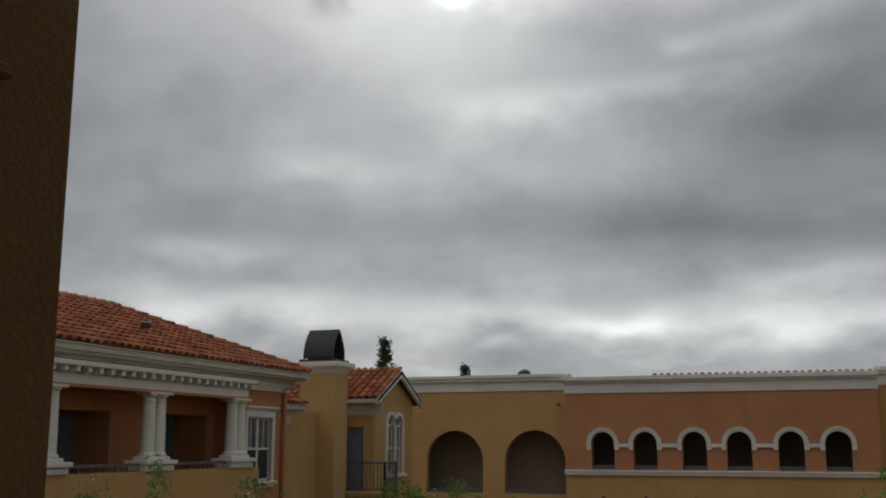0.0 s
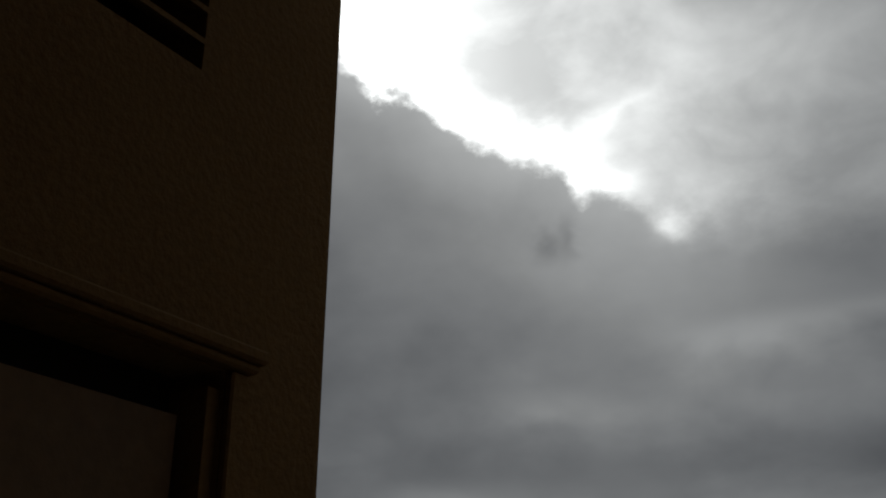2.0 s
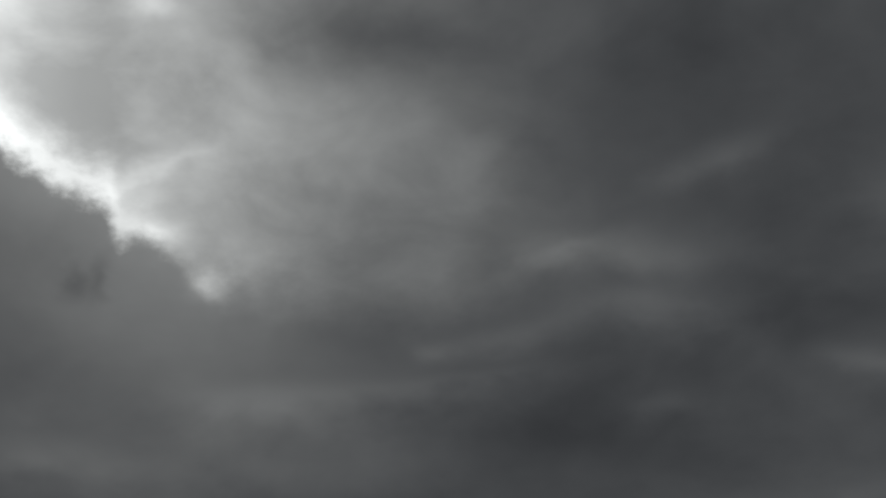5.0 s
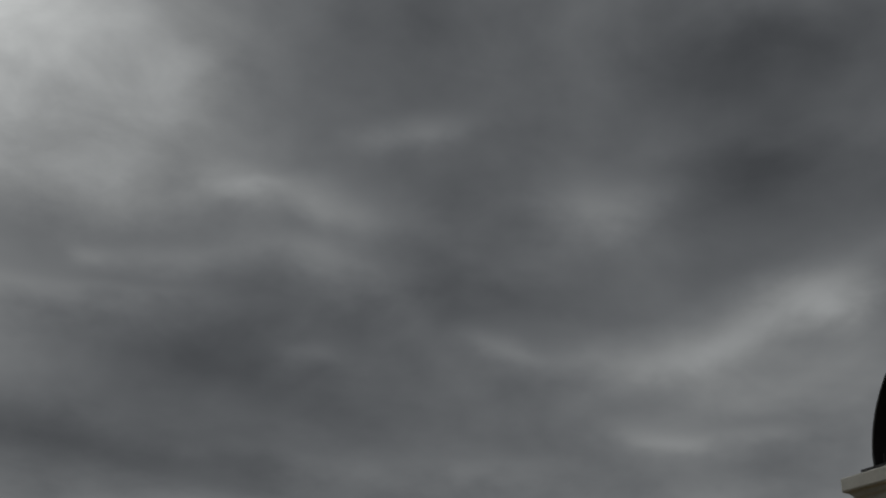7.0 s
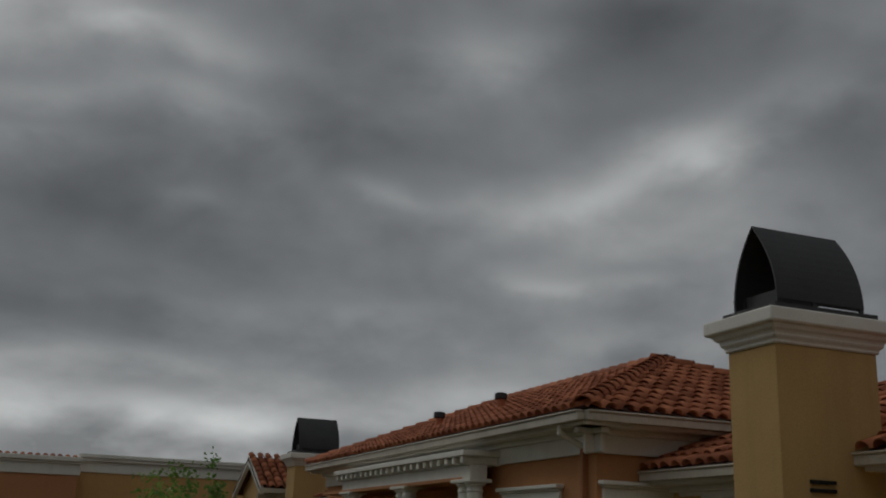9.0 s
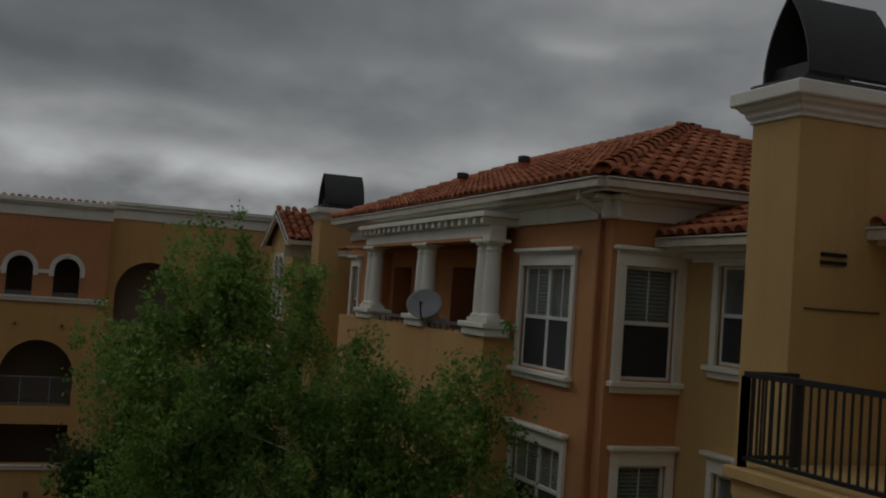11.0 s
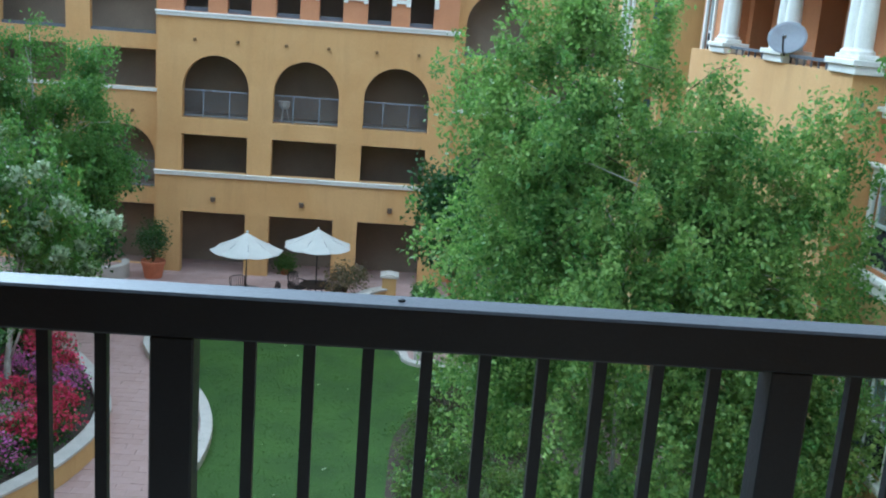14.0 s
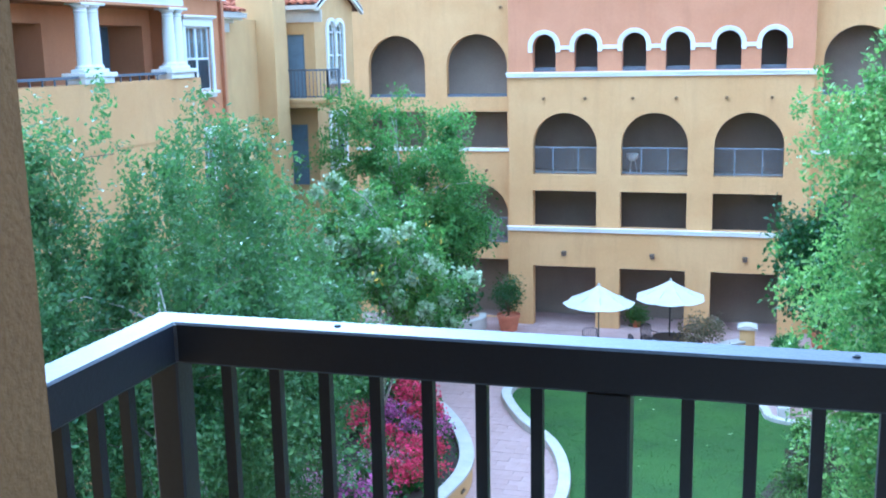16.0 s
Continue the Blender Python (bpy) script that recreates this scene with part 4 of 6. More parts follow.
# ---- loggias with paired columns ----
def loggia_front(name, face, u0, u1, pairs, pw, back, doors, blue, z_cap=10.38):
    """Parapet, paired columns and bracketed beam before an opening; pw: how far the parapet stands proud; back: depth of the rear wall."""
    lo, hi = u0 - 0.4, u1 + 0.3
    structure("wall_" + name + "_parapet", Geo(face).box(lo, hi, -pw, 0.0, 8.9, 10.38).box(lo, hi, -pw + 0.02, 0, 6.0, 8.9), M["ochre"], "ochre stucco parapet of the loggia")
    ops = [(a, b, 9.4, 11.7, False) for a, b in doors]
    structure("wall_" + name + "_back", pierced(Geo(face), u0 - 0.2, u1 + 0.2, 9.3, 12.5, 0.2, ops, back), M["orange"], "orange stucco rear wall of the loggia")
    structure("floor_" + name, Geo(face).box(u0, u1, -pw + 0.2, back, 9.2, 9.3), M["concrete"], "concrete loggia floor")
    structure("ceiling_" + name, Geo(face).box(u0, u1, -pw, back, 12.1, 12.16), M["orange"], "orange plaster loggia ceiling")
    g = Geo(face)
    for u in (u0 - 0.2, u1):
        g.box(u, u + 0.2, 0.25, back, 9.3, 12.5)
    structure("wall_" + name + "_cheeks", g, M["orange"], "orange stucco side walls of the loggia")
    for a, b in doors:
        g = Geo(face)
        for u in (a - 0.15, b):
            g.box(u, u + 0.15, back + 0.2, back + 1.1, 9.4, 11.7)
        g.box(a, b, back + 0.2, back + 1.1, 11.7, 11.85)
        structure("wall_" + name + "_niche", g, M["orange"], "orange stucco sides of a deep door niche")
        x, y, z = face((a + b) / 2, back + 1.0, 9.4)
        t = thing("balcony_door", (x, y, z), "plain painted panel door at the back of a deep niche", "door", "doors of the loggias")
        g = Geo(face)
        g.box(a, b, back + 1.0, back + 1.06, 9.4, 11.7)
        leaf = part("leaf", g, M["door"] if blue else M["brown_door"], t)
        g = Geo(face)
        for s in (0.1, 0.55):
            g.box(a + 0.15, b - 0.15, back + 0.985, back + 1.0, 9.45 + s * 2.0, 9.45 + (s + 0.38) * 2.0)
        part("panels", g, M["door"] if blue else M["brown_door"], leaf, bevel=0.005)
    for p in pairs:
        x, y, z = face(p, -pw + 0.2, z_cap)
        t = thing("column_pair", (x, y, z), "two white round columns side by side on one moulded plinth", "column", "paired loggia columns")
        g = Geo(face)
        g.box(p - 0.55, p + 0.55, -pw - 0.06, 0.32 - pw + 0.12, 10.38, 10.52)
        g.box(p - 0.6, p + 0.6, -pw - 0.12, 0.32 - pw + 0.18, 10.52, 10.62)
        g.box(p - 0.46, p + 0.46, -pw + 0.0, 0.36 - pw, 10.62, 10.7)
        part("plinth", g, M["white"], t, bevel=0.015)
        for s in (-0.2, 0.2):
            c = face(p + s, -pw + 0.18, 10.7)
            g = Geo()
            g.lathe(c, [(0.2, 0.0), (0.2, 0.05), (0.17, 0.07), (0.155, 0.1), (0.155, 0.5), (0.135, 1.2), (0.15, 1.21), (0.15, 1.24), (0.135, 1.25), (0.135, 1.29), (0.185, 1.33), (0.185, 1.36)], 20)
            part("column", g, M["white"], t, smooth=False)
        g = Geo(face)
        g.box(p - 0.44, p + 0.44, -pw - 0.03, 0.4 - pw, 12.06, 12.12)
        part("capital_slab", g, M["white"], t, bevel=0.01)
    lo2, hi2 = pairs[0] - 0.35, pairs[-1] + 0.35
    x, y, z = face((lo2 + hi2) / 2, -pw, 12.12)
    t = thing("pergola_beam", (x, y, z), "white beam with a row of projecting rafter ends over the columns", "beam")
    g = Geo(face)
    g.box(lo2, hi2, -pw + 0.02, 0.34 - pw, 12.12, 12.36)
    part("beam", g, M["white"], t, bevel=0.012)
    g = Geo(face)
    g.box(lo2 - 0.12, hi2 + 0.12, -pw - 0.18, 0.0, 12.5, 12.6)
    part("top_board", g, M["white"], t, bevel=0.012)
    n = int((hi2 - lo2) / 0.36)
    for i in range(n + 1):
        u = lo2 + 0.06 + (hi2 - lo2 - 0.12) * i / n
        g = Geo(face)
        g.box(u - 0.06, u + 0.06, -pw - 0.14, 0.0, 12.38, 12.5)
        g.box(u - 0.06, u + 0.06, -pw - 0.08, 0.0, 12.36, 12.38)
        part("rafter_end", g, M["white"], t, bevel=0.01)
    # dark rail between the plinths
    for a, b in zip(pairs, pairs[1:]):
        x, y, z = face((a + b) / 2, -pw + 0.1, 10.38)
        t = thing("parapet_rail", (x, y, z), "dark metal rail along the top of the loggia parapet", "railing", "rails of the loggias")
        g = Geo(face)
        g.box(a + 0.6, b - 0.6, -pw + 0.06, -pw + 0.12, 10.5, 10.56)
        part("bar", g, M["far_rail"], t)
        for k in range(1, 6):
            u = a + 0.6 + (b - a - 1.2) * k / 6
            g = Geo(face)
            g.box(u - 0.015, u + 0.015, -pw + 0.075, -pw + 0.105, 10.38, 10.5)
            part("stud", g, M["far_rail"], t)


loggia_front("loggia_east", west, loggia[0], loggia[1], (17.3, 20.6, 24.3), 0.6, 0.65, ((20.5, 21.8), (24.6, 26.0)), False)

# ---- west wing ----
XW = -14.3
east = facing_east(XW)
loggia_w = (12.4, 24.4)
structure("wall_west", pierced(Geo(east), 11.0, 27.2, 6.92, 12.75, 0.25, [(loggia_w[0], loggia_w[1], 9.3, 12.1, False), (24.95, 26.3, 10.0, 11.69, False), (24.95, 26.3, 7.1, 8.7, False)]), M["orange"], "orange stucco wall of the west wing")
structure("wall_west_lower", Geo(east).box(11.0, 27.2, 0, 0.25, GROUND - 0.1, 6.92), M["sand"], "ochre stucco lower storeys of the west wing")
structure("wall_west_rear", Geo().box(-22, XW - 0.25, 26.95, 27.2, GROUND - 0.1, 12.75).box(-22, XW - 0.25, 11.0, 11.25, GROUND - 0.1, 12.75).box(-22.25, -22, 11, 27.2, GROUND - 0.1, 12.75), M["orange"], "plain orange outer walls of the west wing")
# the gloom of the west rooms is put into the floors' colour
structure("floors_west", Geo().box(-22, XW - 0.25, 11.25, 26.95, 6.4, 6.6).box(-22, XW - 0.65, 11.25, 26.95, 9.2, 9.4).box(-22, XW - 0.25, 11.25, 26.95, 12.55, 12.75), M["dark"], "floors inside the west wing, painted near-black as indoor shade")
window(east, 24.95, 26.3, 10.0, 11.69, 2, blinds="curtain")
window(east, 24.95, 26.3, 7.1, 8.7, 2, blinds="slats")
hip_roof("roof_west", XW - 7.5, XW + 0.5, 10.5, 27.5, ZE + 0.04, 1, "hipped roof of mottled clay barrel tiles over the west wing", south_tiles=False)
eaves("west", [(facing_east(XW + 0.5), 10.5, 27.5, 0.5, ZE + 0.04)], "tiled roof of the west wing")
loggia_front("loggia_west", east, loggia_w[0], loggia_w[1], (13.1, 16.6, 20.2, 23.75), 0.55, 0.65, ((14.5, 16.4), (18.0, 20.0), (21.9, 24.0)), True)
downspout(XW + 0.05, 26.9, GROUND, ZE, 0.43)


# ---- chimneys ----
def chimney(x0, x1, y0, y1, z_top, slots=False):
    xm, ym = (x0 + x1) / 2, (y0 + y1) / 2
    t = thing("chimney", (xm, ym, GROUND), "tall ochre stucco chimney with a dark metal hood", "chimney", "stucco chimneys")
    g = Geo()
    g.box(x0, x1, y0, y1, GROUND - 0.1, z_top - 0.37)
    part("shaft", g, M["sand"], t, bevel=0.01)
    g = Geo().stepped(x0, x1, y0, y1, [(o, z_top - d) for o, d in ((0.03, 0.37), (0.03, 0.32), (0.07, 0.30), (0.07, 0.25), (0.13, 0.21), (0.13, 0.18), (0.2, 0.16), (0.2, 0.0))])
    cap = part("cap", g, M["white"], t, "cream stepped chimney cap", bevel=0.015)
    g = Geo()
    g.box(x0 - 0.02, x1 + 0.02, y0 - 0.05, y1 + 0.05, z_top, z_top + 0.09)
    part("hood_base", g, M["hood"], t, "dark sheet metal tray")
    # a pointed arch of sheet metal, open at both ends
    half, h = (y1 - y0) / 2 - 0.03, 1.02
    prof = []
    for i in range(11):
        a = i / 10
        prof.append((half * (1 - a ** 2.1), z_top + 0.16 + (h - 0.07) * a))
    side = [(ym - d, z) for d, z in prof] + [(ym + d, z) for d, z in reversed(prof[:-1])]
    inner = [(ym + (y - ym) * 0.95, z - 0.03) for y, z in side]
    n = len(side)
    xa, xb = x0 + 0.09, x1 - 0.1
    vs = [(x, y, z) for x in (xa, xb) for y, z in side] + [(x, y, z) for x in (xa + 0.002, xb - 0.002) for y, z in inner]
    fs = []
    for i in range(n - 1):
        fs += [(i, i + 1, n + i + 1, n + i), (2 * n + i, 3 * n + i, 3 * n + i + 1, 2 * n + i + 1), (i, 2 * n + i, 2 * n + i + 1, i + 1), (n + i, n + i + 1, 3 * n + i + 1, 3 * n + i)]
    hood = part("hood", Geo().add(vs, fs), M["hood"], t, "dark pointed arch hood open at both ends")
    for x in (xa + 0.03, xm - 0.1, xb - 0.03):
        for s in (-1, 1):
            g = Geo()
            y = ym + s * (half - 0.02)
            g.box(x - 0.03, x + 0.03, y - 0.012, y + 0.012, z_top + 0.09, z_top + 0.24)
            part("hood_leg", g, M["hood"], hood)
    g = Geo()
    g.box(x0 + 0.2, x1 - 0.75, y0 + 0.12, y1 - 0.12, z_top + 0.09, z_top + 0.3)
    part("flue", g, M["hood"], t)
    if slots:
        # solid near-black strips that paint the shade inside two vent slots
        for k in (0, 1):
            g = Geo()
            g.box(xm - 0.36, xm - 0.02, y0 - 0.035, y0 - 0.0, 11.78 - k * 0.09, 11.82 - k * 0.09)
            part("vent_slot", g, M["dark"], t)
        g = Geo()
        g.box(xm - 0.55, xm + 0.5, y0 - 0.02, y0, 11.18, 11.2)
        part("joint_bead", g, M["lamp"], t)
        for dx, dy in ((-0.22, -0.2), (-0.1, -0.23), (0.0, -0.2)):
            g = Geo()
            g.tube([(x0 + dx, y0 + dy + 0.6, z_top), (x0 + dx, y0 + dy + 0.6, z_top + 0.16)], 0.006, 5)
            part("bird_spike", g, M["hood"], cap)
    return t


chimney(7.76, 9.2, 9.24, 10.08, 13.66, True)
chimney(7.86, 9.3, 31.0, 31.95, 13.48)
chimney(-15.86, -14.57, 31.0, 31.95, 13.63)


# ---- linking blocks, gables and small balconies ----
def low_roof(name, face, u0, u1, depth, ze, label):
    """A lean-to of tiles that rises away from the court."""
    a, b = face(u0, 0, ze), face(u1, 0, ze)
    c, d = face(u1, depth, ze + depth * PITCH), face(u0, depth, ze + depth * PITCH)
    g = Geo()
    vs = [a, b, c, d] + [(p[0], p[1], p[2] - 0.1) for p in (a, b, c, d)]
    g.add(vs, [(0, 1, 2, 3), (7, 6, 5, 4), (0, 4, 5, 1), (1, 5, 6, 2), (2, 6, 7, 3), (3, 7, 4, 0)])
    roof = structure(name, g, M["deck"], label)
    al = (Vector(b) - Vector(a)).normalized()
    k = math.sqrt(1 + PITCH * PITCH)
    lay_tiles(roof, tile_slope(roof, a, al, Vector(d) - Vector(a), u1 - u0, lambda q: depth * k, Vector((0, 0, 11))))
    return roof


# east: set back part between the wing and the near chimney
XI = 9.35
inner = facing_west(XI)
structure("wall_inner_east", pierced(Geo(inner), 3.5, YE, 6.92, 12.0, 0.25, [(11.5, 12.72, 10.33, 11.76, False), (11.5, 12.62, 7.22, 8.78, False), (6.6, 8.4, 9.35, 11.5, False), (4.2, 8.4, 6.95, 8.6, False)]), M["sand"], "ochre stucco wall set back beside the east wing")
structure("wall_inner_east_lower", Geo(inner).box(3.5, YE, 0, 0.25, GROUND - 0.1, 6.92), M["sand"], "ochre stucco foot of the set back wall")
# inner walls and floors in near-black, standing in for shade behind the openings
structure("wall_inner_rear", Geo().box(15, 15.2, 3.5, YE, GROUND, 12).box(XI + 0.25, 15, 3.5, 3.7, GROUND, 12).box(XI + 0.25, 15, 3.7, YE, 8.9, 9.1).box(XI + 0.25, 15, 3.7, YE, 11.9, 12.0), M["dark"], "inside of the set back part, painted near-black as indoor shade")
window(inner, 11.5, 12.72, 10.33, 11.76, 1, head=False, blinds="none")
window(inner, 11.5, 12.62, 7.22, 8.78, 1, blinds="none")
g = Geo(inner)
g.box(6.6, 8.4, 0.15, 0.2, 9.35, 11.5)
structure("door_1", g, M["tan_door"], "brown door behind the near balcony")
low_roof("roof_inner_east", facing_west(XI - 0.5), 3.5, YE - 0.02, 3.2, 12.15, "low lean-to roof of clay barrel tiles")
eaves("inner_east", [(facing_west(XI - 0.5), 3.5, YE - 0.03, 0.5, 12.15)], "low tiled roof", 0.34)


def balcony_rail(name, pts, z, h, spacing, label, group, mat="far_rail"):
    """A straight-barred railing along the points."""
    t = thing(name, (*pts[0], z), label, "railing", group)
    for (xa, ya), (xb, yb) in zip(pts, pts[1:]):
        d = Vector((xb - xa, yb - ya, 0))
        n = max(2, round(d.length / spacing))
        s = d.normalized().cross(Vector((0, 0, 1))) * 0.03
        for zz, name2, th in ((z + h - 0.06, "top_rail", 0.06), (z + 0.08, "bottom_rail", 0.04)):
            g = Geo()
            vs = [(xa + k * s.x, ya + k * s.y, q) for q in (zz, zz + th) for k in (-1, 1)] + [(xb + k * s.x, yb + k * s.y, q) for q in (zz, zz + th) for k in (-1, 1)]
            g.add(vs, [(0, 1, 3, 2), (4, 6, 7, 5), (0, 4, 5, 1), (2, 3, 7, 6), (0, 2, 6, 4), (1, 5, 7, 3)])
            part(name2, g, M[mat], t)
        for i in range(n + 1):
            x, y = xa + d.x * i / n, ya + d.y * i / n
            r = 0.035 if i in (0, n) else 0.01
            g = Geo()
            g.box(x - r, x + r, y - r, y + r, z if i in (0, n) else z + 0.1, z + h - 0.05)
            part("post" if i in (0, n) else "baluster", g, M[mat], t)
    return t


structure("balcony_slab_east", Geo().box(7.0, XI, 4.0, 9.1, 9.2, 9.46).box(6.93, XI, 4.0, 9.17, 9.38, 9.5), M["sand"], "ochre stucco balcony slab with a moulded edge", 0.01)
structure("balcony_beam_east", Geo().box(7.08, 7.46, 4.0, 9.0, 8.75, 9.2).box(7.08, 7.5, 8.5, 9.0, GROUND, 8.75).box(7.5, XI, 8.75, 9.0, GROUND, 9.2), M["sand"], "ochre stucco beam and pier that carry the balcony")
balcony_rail("balcony_railing", [(7.72, 9.02), (7.06, 9.02), (7.06, 4.2)], 9.5, 0.99, 0.11, "black metal railing of straight bars round a stucco balcony", "", "rail")


def gable_block(sign, xg, name, y0=33.4, y1=37.0):
    """A gabled end that faces the court, with a twin-arched window."""
    face = facing_east(xg) if sign < 0 else facing_west(xg)
    ym = (y0 + y1) / 2
    wall = Geo(face)
    pierced(wall, y0, y1, GROUND - 0.1, 12.6, 0.25, [(ym - 0.72, ym - 0.04, 9.95, 12.0, True), (ym + 0.04, ym + 0.72, 9.95, 12.0, True), (ym - 0.7, ym + 0.7, 7.0, 8.6, False)])
    wall.prism([(y0, 12.6), (y1, 12.6), (ym, 12.6 + (ym - y0) * 0.5)], 0, 0.25)
    structure("wall_" + name, wall, M["sand"], "ochre stucco gable wall with a twin-arched window")
    structure("wall_" + name + "_side", pierced(Geo(facing_south(y0)), *sorted((xg + sign * 0.25, xg + sign * 5)), GROUND - 0.1, 12.6, 0.25,
              [(*sorted((xg + sign * 0.4, xg + sign * 1.25)), 9.4, 11.55, False), (*sorted((xg + sign * 0.4, xg + sign * 1.25)), 6.4, 8.5, False)]), M["sand"], "ochre stucco side wall with balcony doors")
    for zb, zt in ((9.4, 11.55), (6.4, 8.5)):
        a, b = sorted((xg + sign * 0.4, xg + sign * 1.25))
        t = thing("balcony_door", ((a + b) / 2, y0 + 0.1, zb), "blue-grey panel door in an ochre wall", "door", "blue doors of the gabled ends")
        leaf = part("leaf", Geo().box(a, b, y0 + 0.1, y0 + 0.15, zb, zt), M["door"], t)
        part("panels", Geo().box(a + 0.1, b - 0.1, y0 + 0.085, y0 + 0.1, zb + 0.15, zb + 0.9).box(a + 0.1, b - 0.1, y0 + 0.085, y0 + 0.1, zb + 1.05, zt - 0.15), M["door"], leaf)
    # indoor shade behind the gable windows comes from these floors' near-black colour
    structure("floors_" + name, Geo().box(*sorted((xg + sign * 0.3, xg + sign * 5)), y0 + 0.3, y1, 9.2, 9.4).box(*sorted((xg + sign * 0.3, xg + sign * 5)), y0 + 0.3, y1, 12.4, 12.6), M["dark"], "floors inside the gabled end, painted near-black as indoor shade")
    window_global(face, ym, name)
    # roof with its ridge away from the court
    zr = 12.5 + (ym - y0 + 0.35) * 0.5
    xa, xb = xg - sign * 0.3, xg + sign * 6
    g = Geo()
    for s in (-1, 1):
        ye = ym + s * ((y1 - y0) / 2 + 0.35)
        vs = [(xa, ye, 12.5), (xb, ye, 12.5), (xb, ym, zr), (xa, ym, zr)]
        vs += [(x, y, z - 0.1) for x, y, z in vs]
        g.add(vs, [(0, 1, 2, 3), (7, 6, 5, 4), (0, 4, 5, 1), (1, 5, 6, 2), (2, 6, 7, 3), (3, 7, 4, 0)])
    roof = structure("roof_" + name, g, M["deck"], "gabled roof of clay barrel tiles")
    ye = y0 - 0.35
    places = tile_slope(roof, (min(xa, xb), ye, 12.5), (1, 0, 0), (0, ym - ye, zr - 12.5), abs(xb - xa), lambda q: math.hypot(ym - ye, zr - 12.5), Vector((0, 0, 11)))
    lay_tiles(roof, places)
    g = Geo(face)
    for s in (-1, 1):
        ye2 = ym + s * ((y1 - y0) / 2 + 0.38)
        g.prism([(ye2, 12.3), (ye2, 12.5), (ym, zr + 0.02), (ym, zr - 0.22)], -0.3, -0.18)
    structure("rake_" + name, g, M["white"], "cream rake boards of the gable")
    structure("gutter_" + name, Geo().box(min(xa, xb), max(xa, xb), ye - 0.1, ye + 0.02, 12.36, 12.5).box(min(xa, xb), max(xa, xb), ye + 0.3, y0 - 0.0, 11.95, 12.36), M["gutter"], "cream gutter and frieze of the gabled end")
    xs = sorted((xg - sign * 0.9, xg + sign * 1.5))
    structure("balcony_slab_" + name, Geo().box(*xs, y0 - 1.1, y0, 9.15, 9.4).box(xs[0] - 0.05, xs[1] + 0.05, y0 - 1.15, y0, 9.3, 9.38), M["sand"], "ochre stucco slab of a small balcony")
    front = [(xg + sign * 1.5, y0 - 1.05), (xg - sign * 0.85, y0 - 1.05), (xg - sign * 0.85, y0 - 0.05)]
    balcony_rail("small_balcony_railing", front, 9.4, 1.0, 0.13, "dark metal railing of straight bars round a small balcony", "railings of the gable balconies")


def window_global(face, ym, name):
    global window_count
    window_count += 1
    x, y, z = face(ym, 0, 9.95)
    t = thing(f"window_{window_count}", (x, y, z), "white twin-arched sash window under a gable", kind="structure")
    for c in (ym - 0.38, ym + 0.38):
        g = Geo(face)
        r = 0.34
        g.ring(c, 12.0 - r, r, r + 0.12, 0, math.pi, -0.08, 0.03, 14)
        part("arch_moulding", g, M["white"], t)
        g = Geo(face)
        g.ring(c, 12.0 - r, r - 0.045, r, 0, math.pi, 0.04, 0.1, 14)
        for u in (c - r, c + r - 0.045):
            g.box(u, u + 0.045, 0.04, 0.1, 9.95, 12.0 - r)
        g.box(c - r, c + r, 0.04, 0.1, 9.95, 10.0)
        g.box(c - r, c + r, 0.03, 0.1, 10.8, 10.86)
        g.box(c - r, c + r, 0.03, 0.1, 11.6, 11.66)
        g.box(c - 0.012, c + 0.012, 0.05, 0.08, 10.86, 12.0)
        sash = part("sash", g, M["vinyl"], t)
        for lo, hi in ((10.0, 10.8), (10.86, 11.6)):
            pane = part("pane", Geo(face).box(c - r + 0.045, c + r - 0.045, 0.066, 0.072, lo, hi), M["glass"], sash)
            pane.visible_shadow = False
        pane = part("pane", Geo(face).prism([(c + (r - 0.045) * math.cos(math.pi * i / 12), 11.66 + (r - 0.045) * math.sin(math.pi * i / 12)) for i in range(13)], 0.066, 0.072), M["glass"], sash)
        pane.visible_shadow = False
    g = Geo(face)
    for u in (ym - 0.84, ym - 0.04, ym + 0.72):
        g.box(u, u + (0.08 if abs(u - ym) < 0.1 else 0.12), -0.07, 0.03, 9.93, 11.66)
    part("surround", g, M["white"], t)
    part("window_sill", Geo(face).box(ym - 0.95, ym + 0.95, -0.14, 0.03, 9.83, 9.93), M["white"], t, bevel=0.01)
    window(face, ym - 0.7, ym + 0.7, 7.0, 8.6, 2, blinds="none")


gable_block(-1, -14.2, "gable_west")
gable_block(1, 7.6, "gable_east")
# links between the wings and the gabled ends
for sign, x, name, ya, yz in ((-1, -15.2, "link_west", 27.2, 29.35), (1, 8.9, "link_east", 28.0, 30.6)):
    face = facing_east(x) if sign < 0 else facing_west(x)
    structure("wall_" + name, Geo(face).box(ya, 33.4, 0, 0.25, GROUND - 0.1, 12.0), M["sand"], "ochre stucco link wall behind the chimney")
    f2 = facing_east(x + 0.45) if sign < 0 else facing_west(x - 0.45)
    low_roof("roof_" + name, f2, ya + 0.3, yz, 2.6, 12.15, "low roof of clay barrel tiles behind the chimney")
    eaves(name, [(f2, ya + 0.05, yz, 0.45, 12.15)], "low roof behind the chimney")

